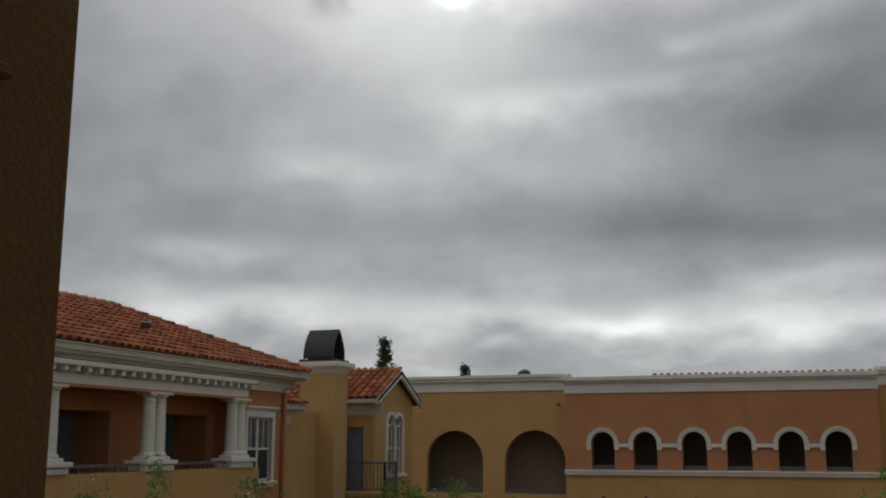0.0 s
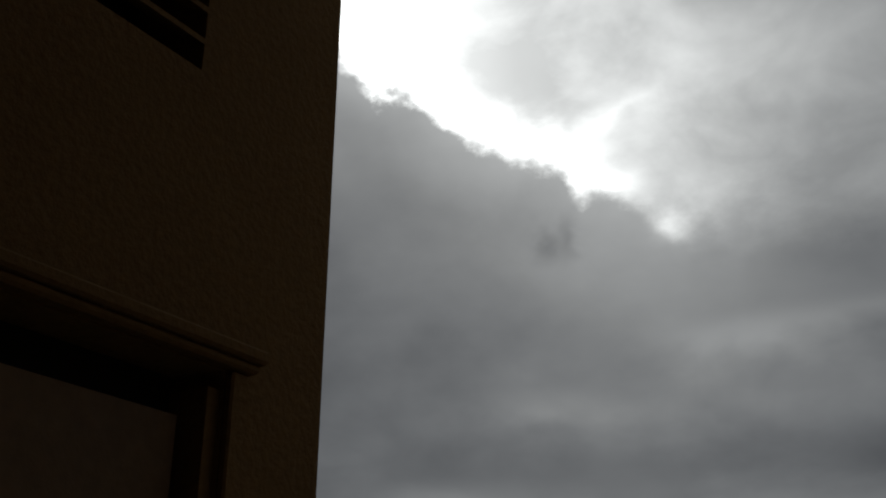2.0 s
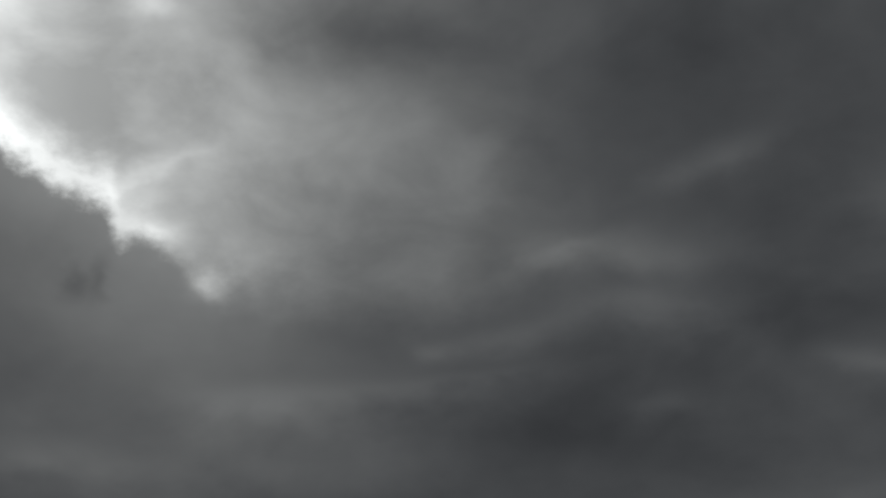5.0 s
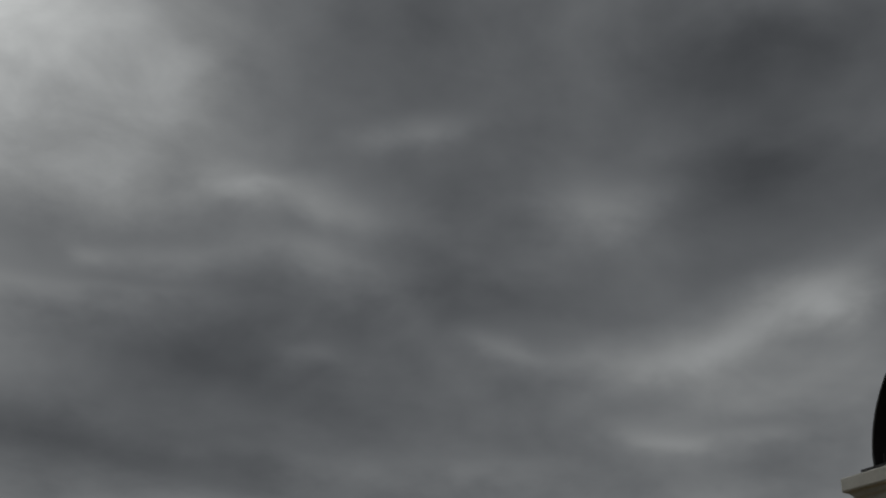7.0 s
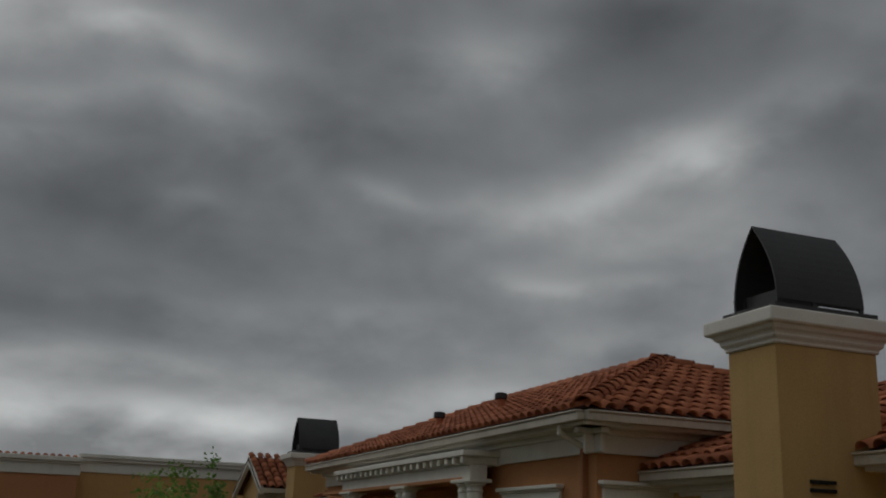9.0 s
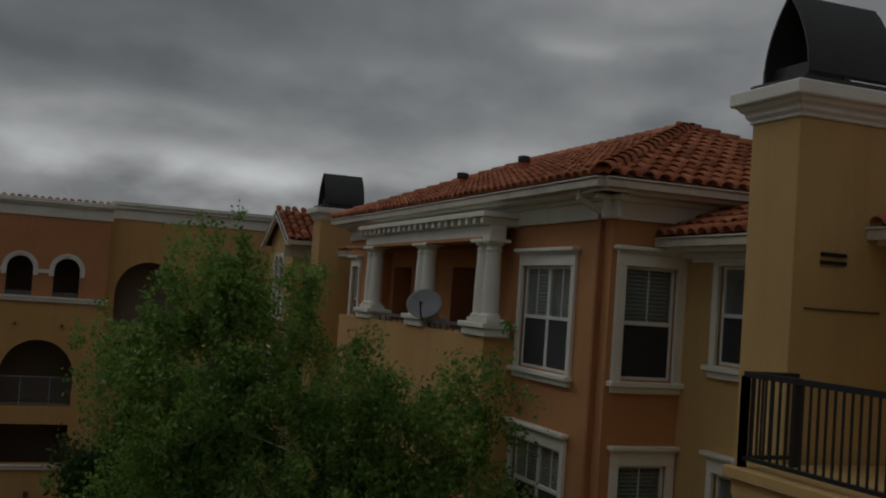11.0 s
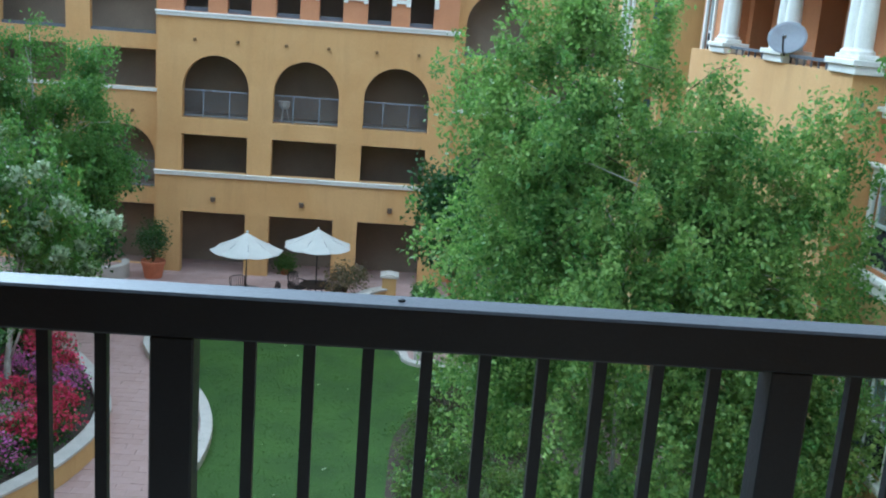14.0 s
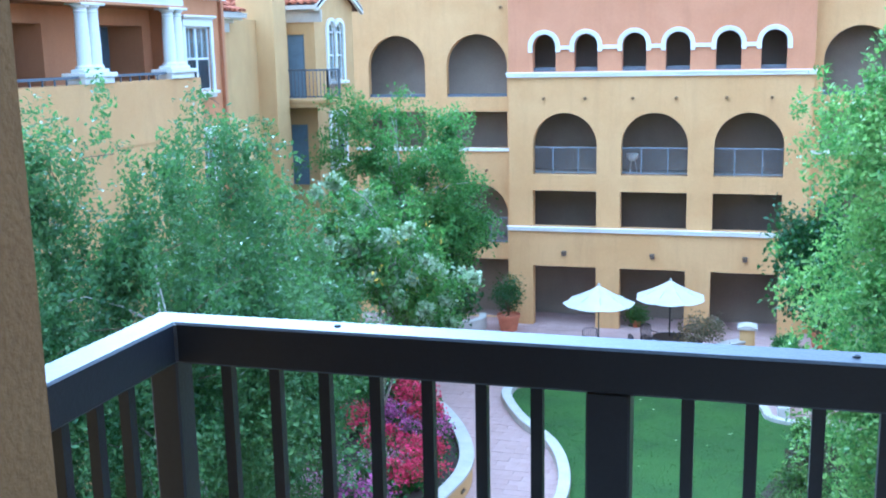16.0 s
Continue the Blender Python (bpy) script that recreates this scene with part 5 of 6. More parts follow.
# ---- the balcony where the camera stands ----
FLOOR = 9.4
structure("floor", Geo().box(-1.48, 2.1, -1.3, 2.14, 9.15, FLOOR), M["concrete"], "grey concrete balcony floor")
XN = -1.18
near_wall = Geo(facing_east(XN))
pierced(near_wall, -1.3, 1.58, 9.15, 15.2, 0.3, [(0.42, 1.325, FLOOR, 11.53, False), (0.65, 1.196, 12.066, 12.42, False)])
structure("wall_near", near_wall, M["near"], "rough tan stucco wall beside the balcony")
# walls out of view; the tall right one also shades the near wall
structure("wall_behind", Geo().box(-1.48, 2.1, -1.6, -1.3, 9.15, 15.2).box(1.8, 2.1, -1.3, 1.58, 9.15, 15.2).box(-4.5, -1.48, -1.6, -1.3, 9.15, 15.2).box(-4.5, -4.2, -1.3, 1.58, 9.15, 15.2).box(-4.2, -1.48, 1.28, 1.58, 9.15, 15.2).box(-4.2, -1.48, -1.3, 1.28, 15.0, 15.2), M["near"], "plain unseen tan stucco walls added to close and shade the balcony")
# soffit out of view, added to keep sky light off the near wall
structure("ceiling", Geo().box(-1.18, 1.8, -1.3, 1.25, 13.05, 13.2), M["near"], "unseen stucco soffit added to shade the near balcony wall")
structure("wall_below", Geo().box(-4.5, 3.7, -1.6, 1.5, GROUND - 0.1, 9.15), M["sand"], "ochre stucco storeys below the balcony")
t = thing("door_2", (-1.3, 0.87, FLOOR), "closed tan balcony door in a stucco wall with a moulded head", kind="structure")
f = facing_east(XN)
leaf = part("door_leaf", Geo(f).box(0.5, 1.272, 0.05, 0.09, FLOOR, 11.45), M["tan_door"], t)
part("door_frame", Geo(f).box(0.42, 0.45, 0.01, 0.24, FLOOR, 11.53).box(1.297, 1.325, 0.01, 0.24, FLOOR, 11.5), M["near"], t)
# near-black filler strips put the shade round the leaf into colour
part("shadow_gap", Geo(f).box(0.45, 0.5, 0.1, 0.24, FLOOR, 11.53).box(1.272, 1.297, 0.1, 0.24, FLOOR, 11.5).box(0.5, 1.272, 0.1, 0.24, 11.45, 11.53), M["dark"], t)
part("casing", Geo(f).box(1.325, 1.365, -0.018, 0.0, FLOOR, 11.53).box(0.38, 0.42, -0.018, 0.0, FLOOR, 11.53), M["near"], t, bevel=0.004)
part("head_moulding", Geo(f).box(0.33, 1.378, -0.03, 0.0, 11.533, 11.55).box(0.32, 1.388, -0.042, 0.0, 11.55, 11.575), M["near"], t, bevel=0.005)
t = thing("wall_vent", (-1.25, 0.92, 12.066), "dark louvred vent let into the stucco wall", "vent")
# near-black plate stands in for the shade deep in the vent
part("backing", Geo(f).box(0.65, 1.196, 0.2, 0.25, 12.066, 12.42), M["dark"], t)
for k in range(5):
    g = Geo(f)
    z = 12.122 + k * 0.07
    g.add([(0.65, 0.0, z), (1.196, 0.0, z), (1.196, 0.05, z + 0.025), (0.65, 0.05, z + 0.025), (0.65, 0.0, z + 0.012), (1.196, 0.0, z + 0.012), (1.196, 0.05, z + 0.037), (0.65, 0.05, z + 0.037)],
          [(0, 1, 2, 3), (7, 6, 5, 4), (0, 4, 5, 1), (2, 6, 7, 3), (1, 5, 6, 2), (0, 3, 7, 4)])
    part("slat", g, M["near"], t)

rail = thing("railing", (0, 2.05, FLOOR), "black painted metal railing with square bars round the balcony", "railing")
RY0, RY1 = 2.01, 2.088
g = Geo()
XR = 1.78
outline = [(-1.275, 1.57), (-1.195, 1.57), (-1.195, RY0), (XR, RY0), (XR, 1.57), (XR + 0.078, 1.57), (XR + 0.078, RY1), (-1.275, RY1)]
n = len(outline)
g.add([(x, y, 10.368) for x, y in outline] + [(x, y, 10.456) for x, y in outline], [tuple(range(n)), tuple(range(2 * n - 1, n - 1, -1))] + [(i, (i + 1) % n, (i + 1) % n + n, i + n) for i in range(n)])
top = part("top_rail", g, M["rail"], rail, "broad glossy black hand rail", bevel=0.005)
g = Geo()
g.box(-1.255, XR + 0.058, 2.03, 2.07, FLOOR + 0.07, FLOOR + 0.11)
g.box(-1.255, -1.215, 1.58, 2.03, FLOOR + 0.07, FLOOR + 0.11)
g.box(XR + 0.02, XR + 0.06, 1.58, 2.03, FLOOR + 0.07, FLOOR + 0.11)
part("bottom_rail", g, M["rail"], rail)
POSTS = (-0.347, 0.843, XR - 0.002)
for x in POSTS:
    part("post", Geo().box(x, x + 0.082, 2.012, 2.086, FLOOR, 10.37), M["rail"], rail, bevel=0.004)
part("post", Geo().box(-1.268, -1.202, 2.02, 2.084, FLOOR, 10.37), M["rail"], rail, bevel=0.004)


def bar(x, y):
    part("bar", Geo().box(x - 0.0115, x + 0.0115, y - 0.0115, y + 0.0115, FLOOR + 0.1, 10.37), M["rail"], rail)


for a, b, k in ((-1.196, -0.347, 7), (-0.265, 0.843, 9), (0.925, XR, round((XR - 0.925) / 0.113) - 1)):
    clear = (b - a - k * 0.023) / (k + 1)
    for i in range(k):
        bar(a + clear * (i + 1) + 0.023 * (i + 0.5), 2.05)
for i in range(3):
    bar(-1.235, 1.6 + (i + 0.7) * 0.105)
    bar(XR + 0.04, 1.6 + (i + 0.7) * 0.105)
for x in (-0.85, 0.12):
    g = Geo()
    g.lathe((x, 2.05, 10.456), [(0.007, 0), (0.007, 0.003), (0.003, 0.005)], 8)
    part("screw_head", g, M["hood"], top)


# ---- roof fittings ----
def vent_pipe(x, y, z0, z1, label):
    t = thing("roof_vent_pipe", (x, y, z0), label, "vent pipe", "vent pipes on the tiled roofs")
    g = Geo()
    g.lathe((x, y, z0 - 0.15), [(0.085, 0), (0.085, z1 - z0 + 0.05)], 12)
    part("pipe", g, M["clay"], t)
    g = Geo()
    g.lathe((x, y, z1 - 0.14), [(0.12, 0), (0.135, 0.02), (0.135, 0.12), (0.1, 0.14)], 12)
    part("cowl", g, M["hood"], t)


vent_pipe(8.86, 22.0, 13.5, 13.88, "short clay-coloured vent pipe with a dark cowl")
vent_pipe(9.45, 20.0, 13.74, 14.13, "short clay-coloured vent pipe with a dark cowl")
vent_pipe(-15.2, 21.5, 13.55, 13.9, "short clay-coloured vent pipe with a dark cowl")
g = Geo()
g.lathe((-11.3, 42.6, 13.1), [(0.3, 0), (0.3, 0.72), (0.26, 0.85), (0.16, 0.94), (0.03, 0.98)], 16)
tagged(part("roof_ventilator", g, M["hood"], smooth=True), "dark domed ventilator on the flat roof", "ventilator")
low_roof("roof_north", facing_south(42.3), -6.2, 2.4, 1.6, 13.08, "low tiled roof behind the cornice of the arcade front")


# ---- satellite dish ----
def satellite_dish(x, y, z):
    t = thing("satellite_dish", (x, y, z - 0.35), "grey oval satellite dish on a short mast", "satellite dish")
    aim_at = Vector((-0.5, -0.75, 0.42)).normalized()
    side = aim_at.cross(Vector((0, 0, 1))).normalized()
    up = side.cross(aim_at)
    c = Vector((x, y, z + 0.1))
    vs, fs = [], []
    rings, n = 6, 24
    for back in (0.0, 0.012):
        for i in range(rings + 1):
            r = i / rings
            for k in range(n):
                a = 2 * math.pi * k / n
                vs.append(tuple(c + side * (0.37 * r * math.cos(a)) + up * (0.33 * r * math.sin(a)) + aim_at * (0.085 * r * r - back)))
    m = (rings + 1) * n
    for i in range(rings):
        for k in range(n):
            q = (i * n + k, i * n + (k + 1) % n, (i + 1) * n + (k + 1) % n, (i + 1) * n + k)
            fs += [q, tuple(j + m for j in reversed(q))]
    for k in range(n):
        j = rings * n
        fs.append((j + k, j + (k + 1) % n, j + m + (k + 1) % n, j + m + k))
    part("reflector", Geo().add(vs, fs), M["dish"], t, smooth=True)
    lnb = c + aim_at * 0.42 - up * 0.1
    part("feed_arm", Geo().tube([tuple(c - up * 0.33), tuple(c - up * 0.3 + aim_at * 0.2), tuple(lnb)], 0.018, 8), M["iron"], t)
    part("receiver", Geo().tube([tuple(lnb), tuple(lnb - aim_at * 0.1)], [0.035, 0.045], 10), M["dish"], t)
    part("mast", Geo().tube([(x + 0.14, y + 0.08, z - 0.35), (x + 0.14, y + 0.08, z - 0.05), tuple(c - aim_at * 0.03)], 0.022, 8), M["iron"], t)
    part("brace", Geo().tube([(x + 0.14, y - 0.3, z - 0.34), (x + 0.14, y + 0.08, z - 0.15)], 0.012, 6), M["iron"], t)


satellite_dish(7.42, 19.95, 10.73)


# ---- planting ----
def leaf_cloud(name, centres, count, size, mat, parent, droop=0.0, scatter=0.2, aspect=0.62, seed=1, label="", kind="", flat=0.6, sprays=None):
    """Many small folded leaves round the centres; droop hangs them in strands below."""
    rng = np.random.default_rng(seed)
    centres = np.asarray(centres, float)
    which = rng.integers(0, len(centres), count)
    p = centres[which] + rng.normal(0, scatter, (count, 3))
    if sprays is not None:
        run = rng.random((count, 1))
        p += sprays[which] * run
        p[:, 2] -= (np.linalg.norm(sprays[which], axis=1) * 0.45) * run[:, 0] ** 2
    if droop:
        hang = rng.random(count) ** 1.4 * droop
        p[:, 2] -= hang
        p[:, :2] += (rng.normal(0, 0.06, (count, 2))) * hang[:, None]
    nrm = rng.normal(0, 1, (count, 3)) + np.array([0, 0, flat])
    nrm /= np.linalg.norm(nrm, axis=1)[:, None]
    axis = rng.normal(0, 1, (count, 3))
    axis[:, 2] -= 0.9 if droop else 0.0
    axis -= nrm * (axis * nrm).sum(1)[:, None]
    axis /= np.linalg.norm(axis, axis=1)[:, None] + 1e-9
    side = np.cross(nrm, axis)
    s = size * rng.uniform(0.6, 1.3, (count, 1))
    base, tip = p - axis * s * 0.5, p + axis * s * 0.5
    lift = nrm * s * 0.12
    mid = p - axis * s * 0.08
    left, right = mid + side * s * aspect * 0.5 + lift, mid - side * s * aspect * 0.5 + lift
    verts = np.stack([base, left, tip, right], 1).reshape(-1, 3)
    k = np.arange(count)[:, None] * 4
    faces = np.concatenate([k + [0, 1, 2], k + [0, 2, 3]], 1).reshape(-1)
    me = bpy.data.meshes.new(name)
    me.vertices.add(len(verts))
    me.vertices.foreach_set("co", verts.astype(np.float32).ravel())
    me.loops.add(len(faces))
    me.loops.foreach_set("vertex_index", faces.astype(np.int32))
    me.polygons.add(count * 2)
    me.polygons.foreach_set("loop_start", (np.arange(count * 2) * 3).astype(np.int32))
    me.update(calc_edges=True)
    me.validate()
    me.materials.append(mat)
    ob = hold(new(name, me), parent)
    return tagged(ob, label, kind=kind)


def lobes_points(lobes, n, rng, shell=0.45):
    """Clump centres in ellipsoids (x, y, z, rx, ry, rz), denser towards their outsides."""
    vol = np.array([l[3] * l[4] * l[5] for l in lobes])
    out = []
    for k in rng.choice(len(lobes), n, p=vol ** 0.72 / (vol ** 0.72).sum()):
        x, y, z, rx, ry, rz = lobes[k]
        d = rng.normal(0, 1, 3)
        d /= np.linalg.norm(d)
        r = (shell + (1 - shell) * rng.random()) if rng.random() < 0.75 else rng.random()
        r *= 1 + 0.13 * math.sin(5 * d[0] + 3 * d[2] + x) * math.cos(4 * d[1] - 2 * d[2])
        out.append((x + d[0] * rx * r, y + d[1] * ry * r, z + d[2] * rz * r))
    return np.array(out)


def tree(name, bases, lobes, clumps, leaves, size, leaf, label, seed, droop=0.9, scatter=0.2, bark="bark", radius=0.1, limbs=26, aspect=0.62, extra=None, spray=0.0):
    rng = np.random.default_rng(seed)
    bx, by = bases[0]
    t = thing(name, (bx, by, GROUND), label, "tree")
    pts = lobes_points(lobes, clumps, rng)
    top = max(l[2] + l[5] * 0.75 for l in lobes)
    stems = []
    trunk_geo = Geo()
    for i, (x, y) in enumerate(bases):
        near = max(lobes, key=lambda l: l[3] * l[4] * l[5] - 0.5 * ((l[0] - x) ** 2 + (l[1] - y) ** 2))
        line = []
        for k in range(10):
            a = k / 9
            line.append((x + (near[0] - x) * a ** 1.5 + 0.12 * math.sin(3 * a + seed + i), y + (near[1] - y) * a ** 1.5 + 0.1 * math.cos(4 * a + seed), GROUND - 0.1 + (near[2] + near[5] * 0.6 - GROUND) * a))
        trunk_geo.tube(line, [radius * (1 - 0.85 * k / 9) for k in range(10)], 9)
        stems.append(line)
    part("trunk", trunk_geo, M[bark], t, smooth=True)
    branch = Geo()
    for k in rng.choice(len(pts), min(limbs, len(pts)), replace=False):
        q = Vector(pts[k])
        line = min(stems, key=lambda s: (s[4][0] - q.x) ** 2 + (s[4][1] - q.y) ** 2)
        below = [p for p in line if p[2] < q.z - 0.4] or [line[2]]
        o = Vector(below[max(0, len(below) - 1 - int(rng.integers(0, 3)))])
        d = q - o
        mid1 = o + d * 0.35 + Vector((0, 0, 0.12 * d.length))
        mid2 = o + d * 0.7 + Vector((0, 0, 0.14 * d.length))
        branch.tube([tuple(o), tuple(mid1), tuple(mid2), tuple(q)], [radius * 0.34, radius * 0.24, radius * 0.14, 0.008], 5)
    sprays = None
    if spray:
        # every clump is a twig that reaches outwards and bends down
        mids = np.array([l[:2] for l in stems[0][4:7]]).mean(0)
        out = np.zeros_like(pts)
        out[:, :2] = pts[:, :2] - mids
        out /= np.linalg.norm(out, axis=1)[:, None] + 1e-6
        out += rng.normal(0, 0.55, out.shape) + np.array([0, 0, 0.5])
        sprays = out * (spray * rng.uniform(0.5, 1.25, (len(pts), 1)))
        twigs = Geo()
        for k in range(0, len(pts), 8):
            a, d = Vector(pts[k]), Vector(sprays[k])
            sag = d.length * 0.45
            (branch if k % 80 == 0 else twigs).tube([tuple(a - d * 0.5), tuple(a + d * 0.3 - Vector((0, 0, sag * 0.1))), tuple(a + d * 0.9 - Vector((0, 0, sag * 0.81)))], [0.008, 0.006, 0.003], 4)
        part("twig_work", twigs, M["twig"], t, smooth=True, kind="stuff")
    part("branchwork", branch, M[bark], t, smooth=True, kind="stuff")
    leaf_cloud("crown", pts, leaves, size, M[leaf], t, droop, scatter, aspect, seed + 7, sprays=sprays)
    for k, (mat, count, sz, share) in enumerate(extra or ()):
        chosen = rng.choice(len(pts), max(3, int(len(pts) * share)), replace=False)
        sub = pts[chosen] + (sprays[chosen] * 0.95 if sprays is not None else 0.0)
        leaf_cloud("blossom" if "bloom" in mat or "pale" in mat else "new_leaves", sub, count, sz, M[mat], t, droop * 0.4, scatter * 0.8, aspect, seed + 20 + k)
    return t


tree("birch_tree", [(4.4, 16.4), (5.3, 15.6), (3.6, 16.9)],
     [(2.5, 17.0, 9.0, 1.1, 1.3, 1.7), (2.5, 17.2, 6.0, 1.15, 1.6, 2.5), (4.0, 16.4, 6.4, 2.4, 2.3, 3.0), (4.6, 16.4, 3.4, 2.1, 2.0, 2.2), (4.7, 16.1, 7.0, 1.3, 1.2, 2.2), (5.9, 15.6, 8.4, 0.7, 0.7, 1.2), (5.9, 15.8, 6.3, 1.5, 1.7, 2.3),
      (6.5, 15.6, 3.6, 1.2, 1.5, 1.9), (6.2, 15.5, 9.2, 0.4, 0.5, 1.3), (3.9, 17.0, 9.8, 0.8, 0.9, 1.3), (5.1, 16.2, 9.3, 0.5, 0.6, 1.3), (2.8, 17.0, 10.9, 0.3, 0.35, 1.3),
      (2.2, 17.1, 10.6, 0.3, 0.3, 1.1), (3.3, 17.0, 10.8, 0.3, 0.3, 1.2), (1.8, 17.2, 9.7, 0.35, 0.4, 1.0), (4.9, 16.3, 8.6, 0.9, 0.9, 1.3), (5.9, 15.8, 4.9, 1.4, 1.4, 1.4), (4.3, 16.9, 10.7, 0.35, 0.35, 1.1), (6.9, 15.3, 8.3, 0.5, 0.5, 0.8), (3.0, 16.8, 8.0, 1.2, 1.2, 1.2), (4.8, 16.2, 7.6, 1.0, 1.0, 1.2),
      (7.1, 15.3, 6.8, 0.5, 0.5, 0.6), (7.2, 15.3, 5.1, 0.45, 0.5, 0.5), (5.6, 15.9, 8.6, 0.3, 0.4, 0.9), (3.7, 16.9, 9.2, 1.1, 0.9, 1.4), (4.4, 16.5, 8.6, 1.0, 0.9, 1.2), (2.9, 17.0, 10.9, 0.35, 0.35, 0.9), (3.6, 16.9, 10.8, 0.3, 0.3, 1.0)],
     1150, 200000, 0.098, "birch_leaf", "large leafy birch with several pale stems beside the lawn", 3, droop=0.45, scatter=0.075, radius=0.06, limbs=34, aspect=0.55,
     extra=[("fresh_leaf", 20000, 0.085, 0.4)], spray=0.75)
tree("weeping_birch_tree", [(-7.9, 12.4), (-7.3, 12.9)],
     [(-8.2, 13.0, 6.8, 1.9, 1.8, 2.3), (-9.4, 12.0, 6.6, 1.3, 1.2, 2.4), (-9.0, 12.4, 3.2, 1.7, 1.8, 2.5), (-7.5, 13.8, 6.4, 1.0, 1.2, 1.6), (-8.8, 12.6, 9.3, 0.35, 0.35, 1.2), (-7.9, 13.1, 9.5, 0.3, 0.3, 1.0), (-7.2, 13.5, 9.0, 0.35, 0.35, 1.2), (-8.4, 12.9, 8.6, 0.5, 0.5, 1.0), (-9.4, 12.4, 9.0, 0.5, 0.5, 1.2), (-6.8, 13.6, 7.4, 0.6, 0.7, 1.1), (-9.4, 12.4, 10.0, 0.2, 0.2, 0.8), (-8.6, 12.8, 10.0, 0.2, 0.2, 0.9), (-8.2, 12.9, 9.9, 0.18, 0.18, 0.8), (-7.2, 13.5, 10.0, 0.2, 0.2, 0.7)],
     560, 120000, 0.095, "soft_leaf", "weeping birch with fine hanging leaves and white stems", 11, droop=1.0, scatter=0.07, radius=0.07, limbs=8, aspect=0.48, spray=0.65)
tree("weeping_birch_tree", [(-8.6, 16.9), (-8.1, 17.4)],
     [(-8.7, 16.9, 5.8, 1.8, 1.8, 2.7), (-8.1, 17.5, 5.6, 1.1, 1.3, 1.7), (-9.5, 16.6, 3.0, 1.5, 1.7, 2.3), (-9.2, 17.0, 8.6, 0.5, 0.5, 1.9), (-8.6, 17.2, 8.2, 0.4, 0.4, 1.6), (-8.0, 17.3, 7.6, 0.4, 0.4, 1.2)],
     420, 90000, 0.1, "soft_leaf", "weeping birch with fine hanging leaves and bare pale limbs", 17, droop=1.0, scatter=0.07, radius=0.07, limbs=8, aspect=0.48, spray=0.65)
tree("birch_tree", [(-11.3, 32.0), (-10.4, 33.0)],
     [(-11.9, 32.2, 7.2, 1.4, 1.4, 2.4), (-10.3, 32.8, 6.6, 1.6, 1.5, 2.5), (-10.8, 32.4, 4.2, 2.1, 1.8, 2.0), (-9.5, 33.0, 5.4, 0.9, 1.0, 1.2), (-12.2, 32.2, 9.0, 0.5, 0.5, 1.1), (-10.9, 32.6, 8.8, 0.45, 0.5, 1.2), (-9.7, 33.0, 8.0, 0.5, 0.6, 1.1)],
     330, 42000, 0.12, "fresh_leaf", "fresh green birch at the far end of the planting bed", 23, droop=0.4, scatter=0.13, radius=0.1, limbs=30, spray=0.7)
tree("flowering_tree", [(-9.4, 25.8)],
     [(-9.6, 25.7, 6.3, 1.3, 1.3, 1.5), (-9.0, 26.0, 5.0, 1.5, 1.4, 1.5), (-10.3, 25.5, 5.1, 1.2, 1.2, 1.4), (-8.7, 26.2, 3.9, 1.1, 1.1, 1.0)],
     200, 11000, 0.13, "fresh_leaf", "small tree with pale young leaves tinged with yellow", 29, droop=0.2, scatter=0.13, bark="bark", radius=0.11, limbs=24, spray=0.45,
     extra=[("pale_leaf", 7000, 0.15, 0.3), ("cover_leaf", 3000, 0.15, 0.4), ("yellow_bloom", 200, 0.13, 0.12)])
tree("magnolia_tree", [(-10.1, 34.4)], [(-10.1, 34.4, 3.2, 1.1, 1.1, 1.6), (-9.5, 34.6, 4.9, 1.0, 0.8, 0.7), (-9.9, 34.5, 2.2, 0.9, 0.9, 1.0)], 100, 3600, 0.2, "dark_leaf",
     "dark glossy-leaved tree before the gallery wall", 31, droop=0.2, scatter=0.24, bark="twig", radius=0.07, limbs=16)
tree("magnolia_tree", [(2.3, 34.0)], [(2.3, 34.0, 3.9, 1.3, 1.3, 1.9), (1.7, 34.0, 4.9, 0.9, 0.9, 1.1), (2.9, 34.0, 5.2, 0.9, 0.9, 1.0)], 150, 5600, 0.19, "dark_leaf",
     "dark glossy-leaved tree beside the patio", 37, droop=0.2, scatter=0.24, bark="twig", radius=0.08, limbs=16)


def conifer(x, y, z_top, spread, seed):
    rng = np.random.default_rng(seed)
    t = thing("conifer_tree", (x, y, GROUND), "tall dark conifer far behind the roofs", "tree", "far conifers")
    part("trunk", Geo().tube([(x, y, GROUND - 0.1), (x + 0.1, y, z_top * 0.5), (x, y, z_top)], [0.4, 0.25, 0.03], 8), M["twig"], t)
    br, pts = Geo(), []
    for i in range(44):
        h = 0.45 + 0.54 * i / 44
        a = i * 2.4 + rng.random() * 0.5
        r = spread * (1.02 - h) / 0.55 * (0.7 + 0.5 * rng.random())
        z = z_top * h
        tip = (x + r * math.cos(a), y + r * math.sin(a), z + 0.25 * r)
        br.tube([(x, y, z), (x + r * 0.6 * math.cos(a), y + r * 0.6 * math.sin(a), z + 0.02), tip], [0.06, 0.04, 0.01], 5)
        pts += [(x + r * k * math.cos(a), y + r * k * math.sin(a), z + 0.22 * r * k * k) for k in (0.4, 0.6, 0.8, 0.95, 1.0)]
    part("branchwork", br, M["twig"], t, kind="stuff")
    leaf_cloud("crown", pts, 3600, 0.36, M["pine_leaf"], t, 0.0, 0.16, 0.3, seed)


conifer(-30.8, 74.0, 19.2, 2.2, 41)
conifer(-29.5, 90.0, 18.2, 2.6, 43)


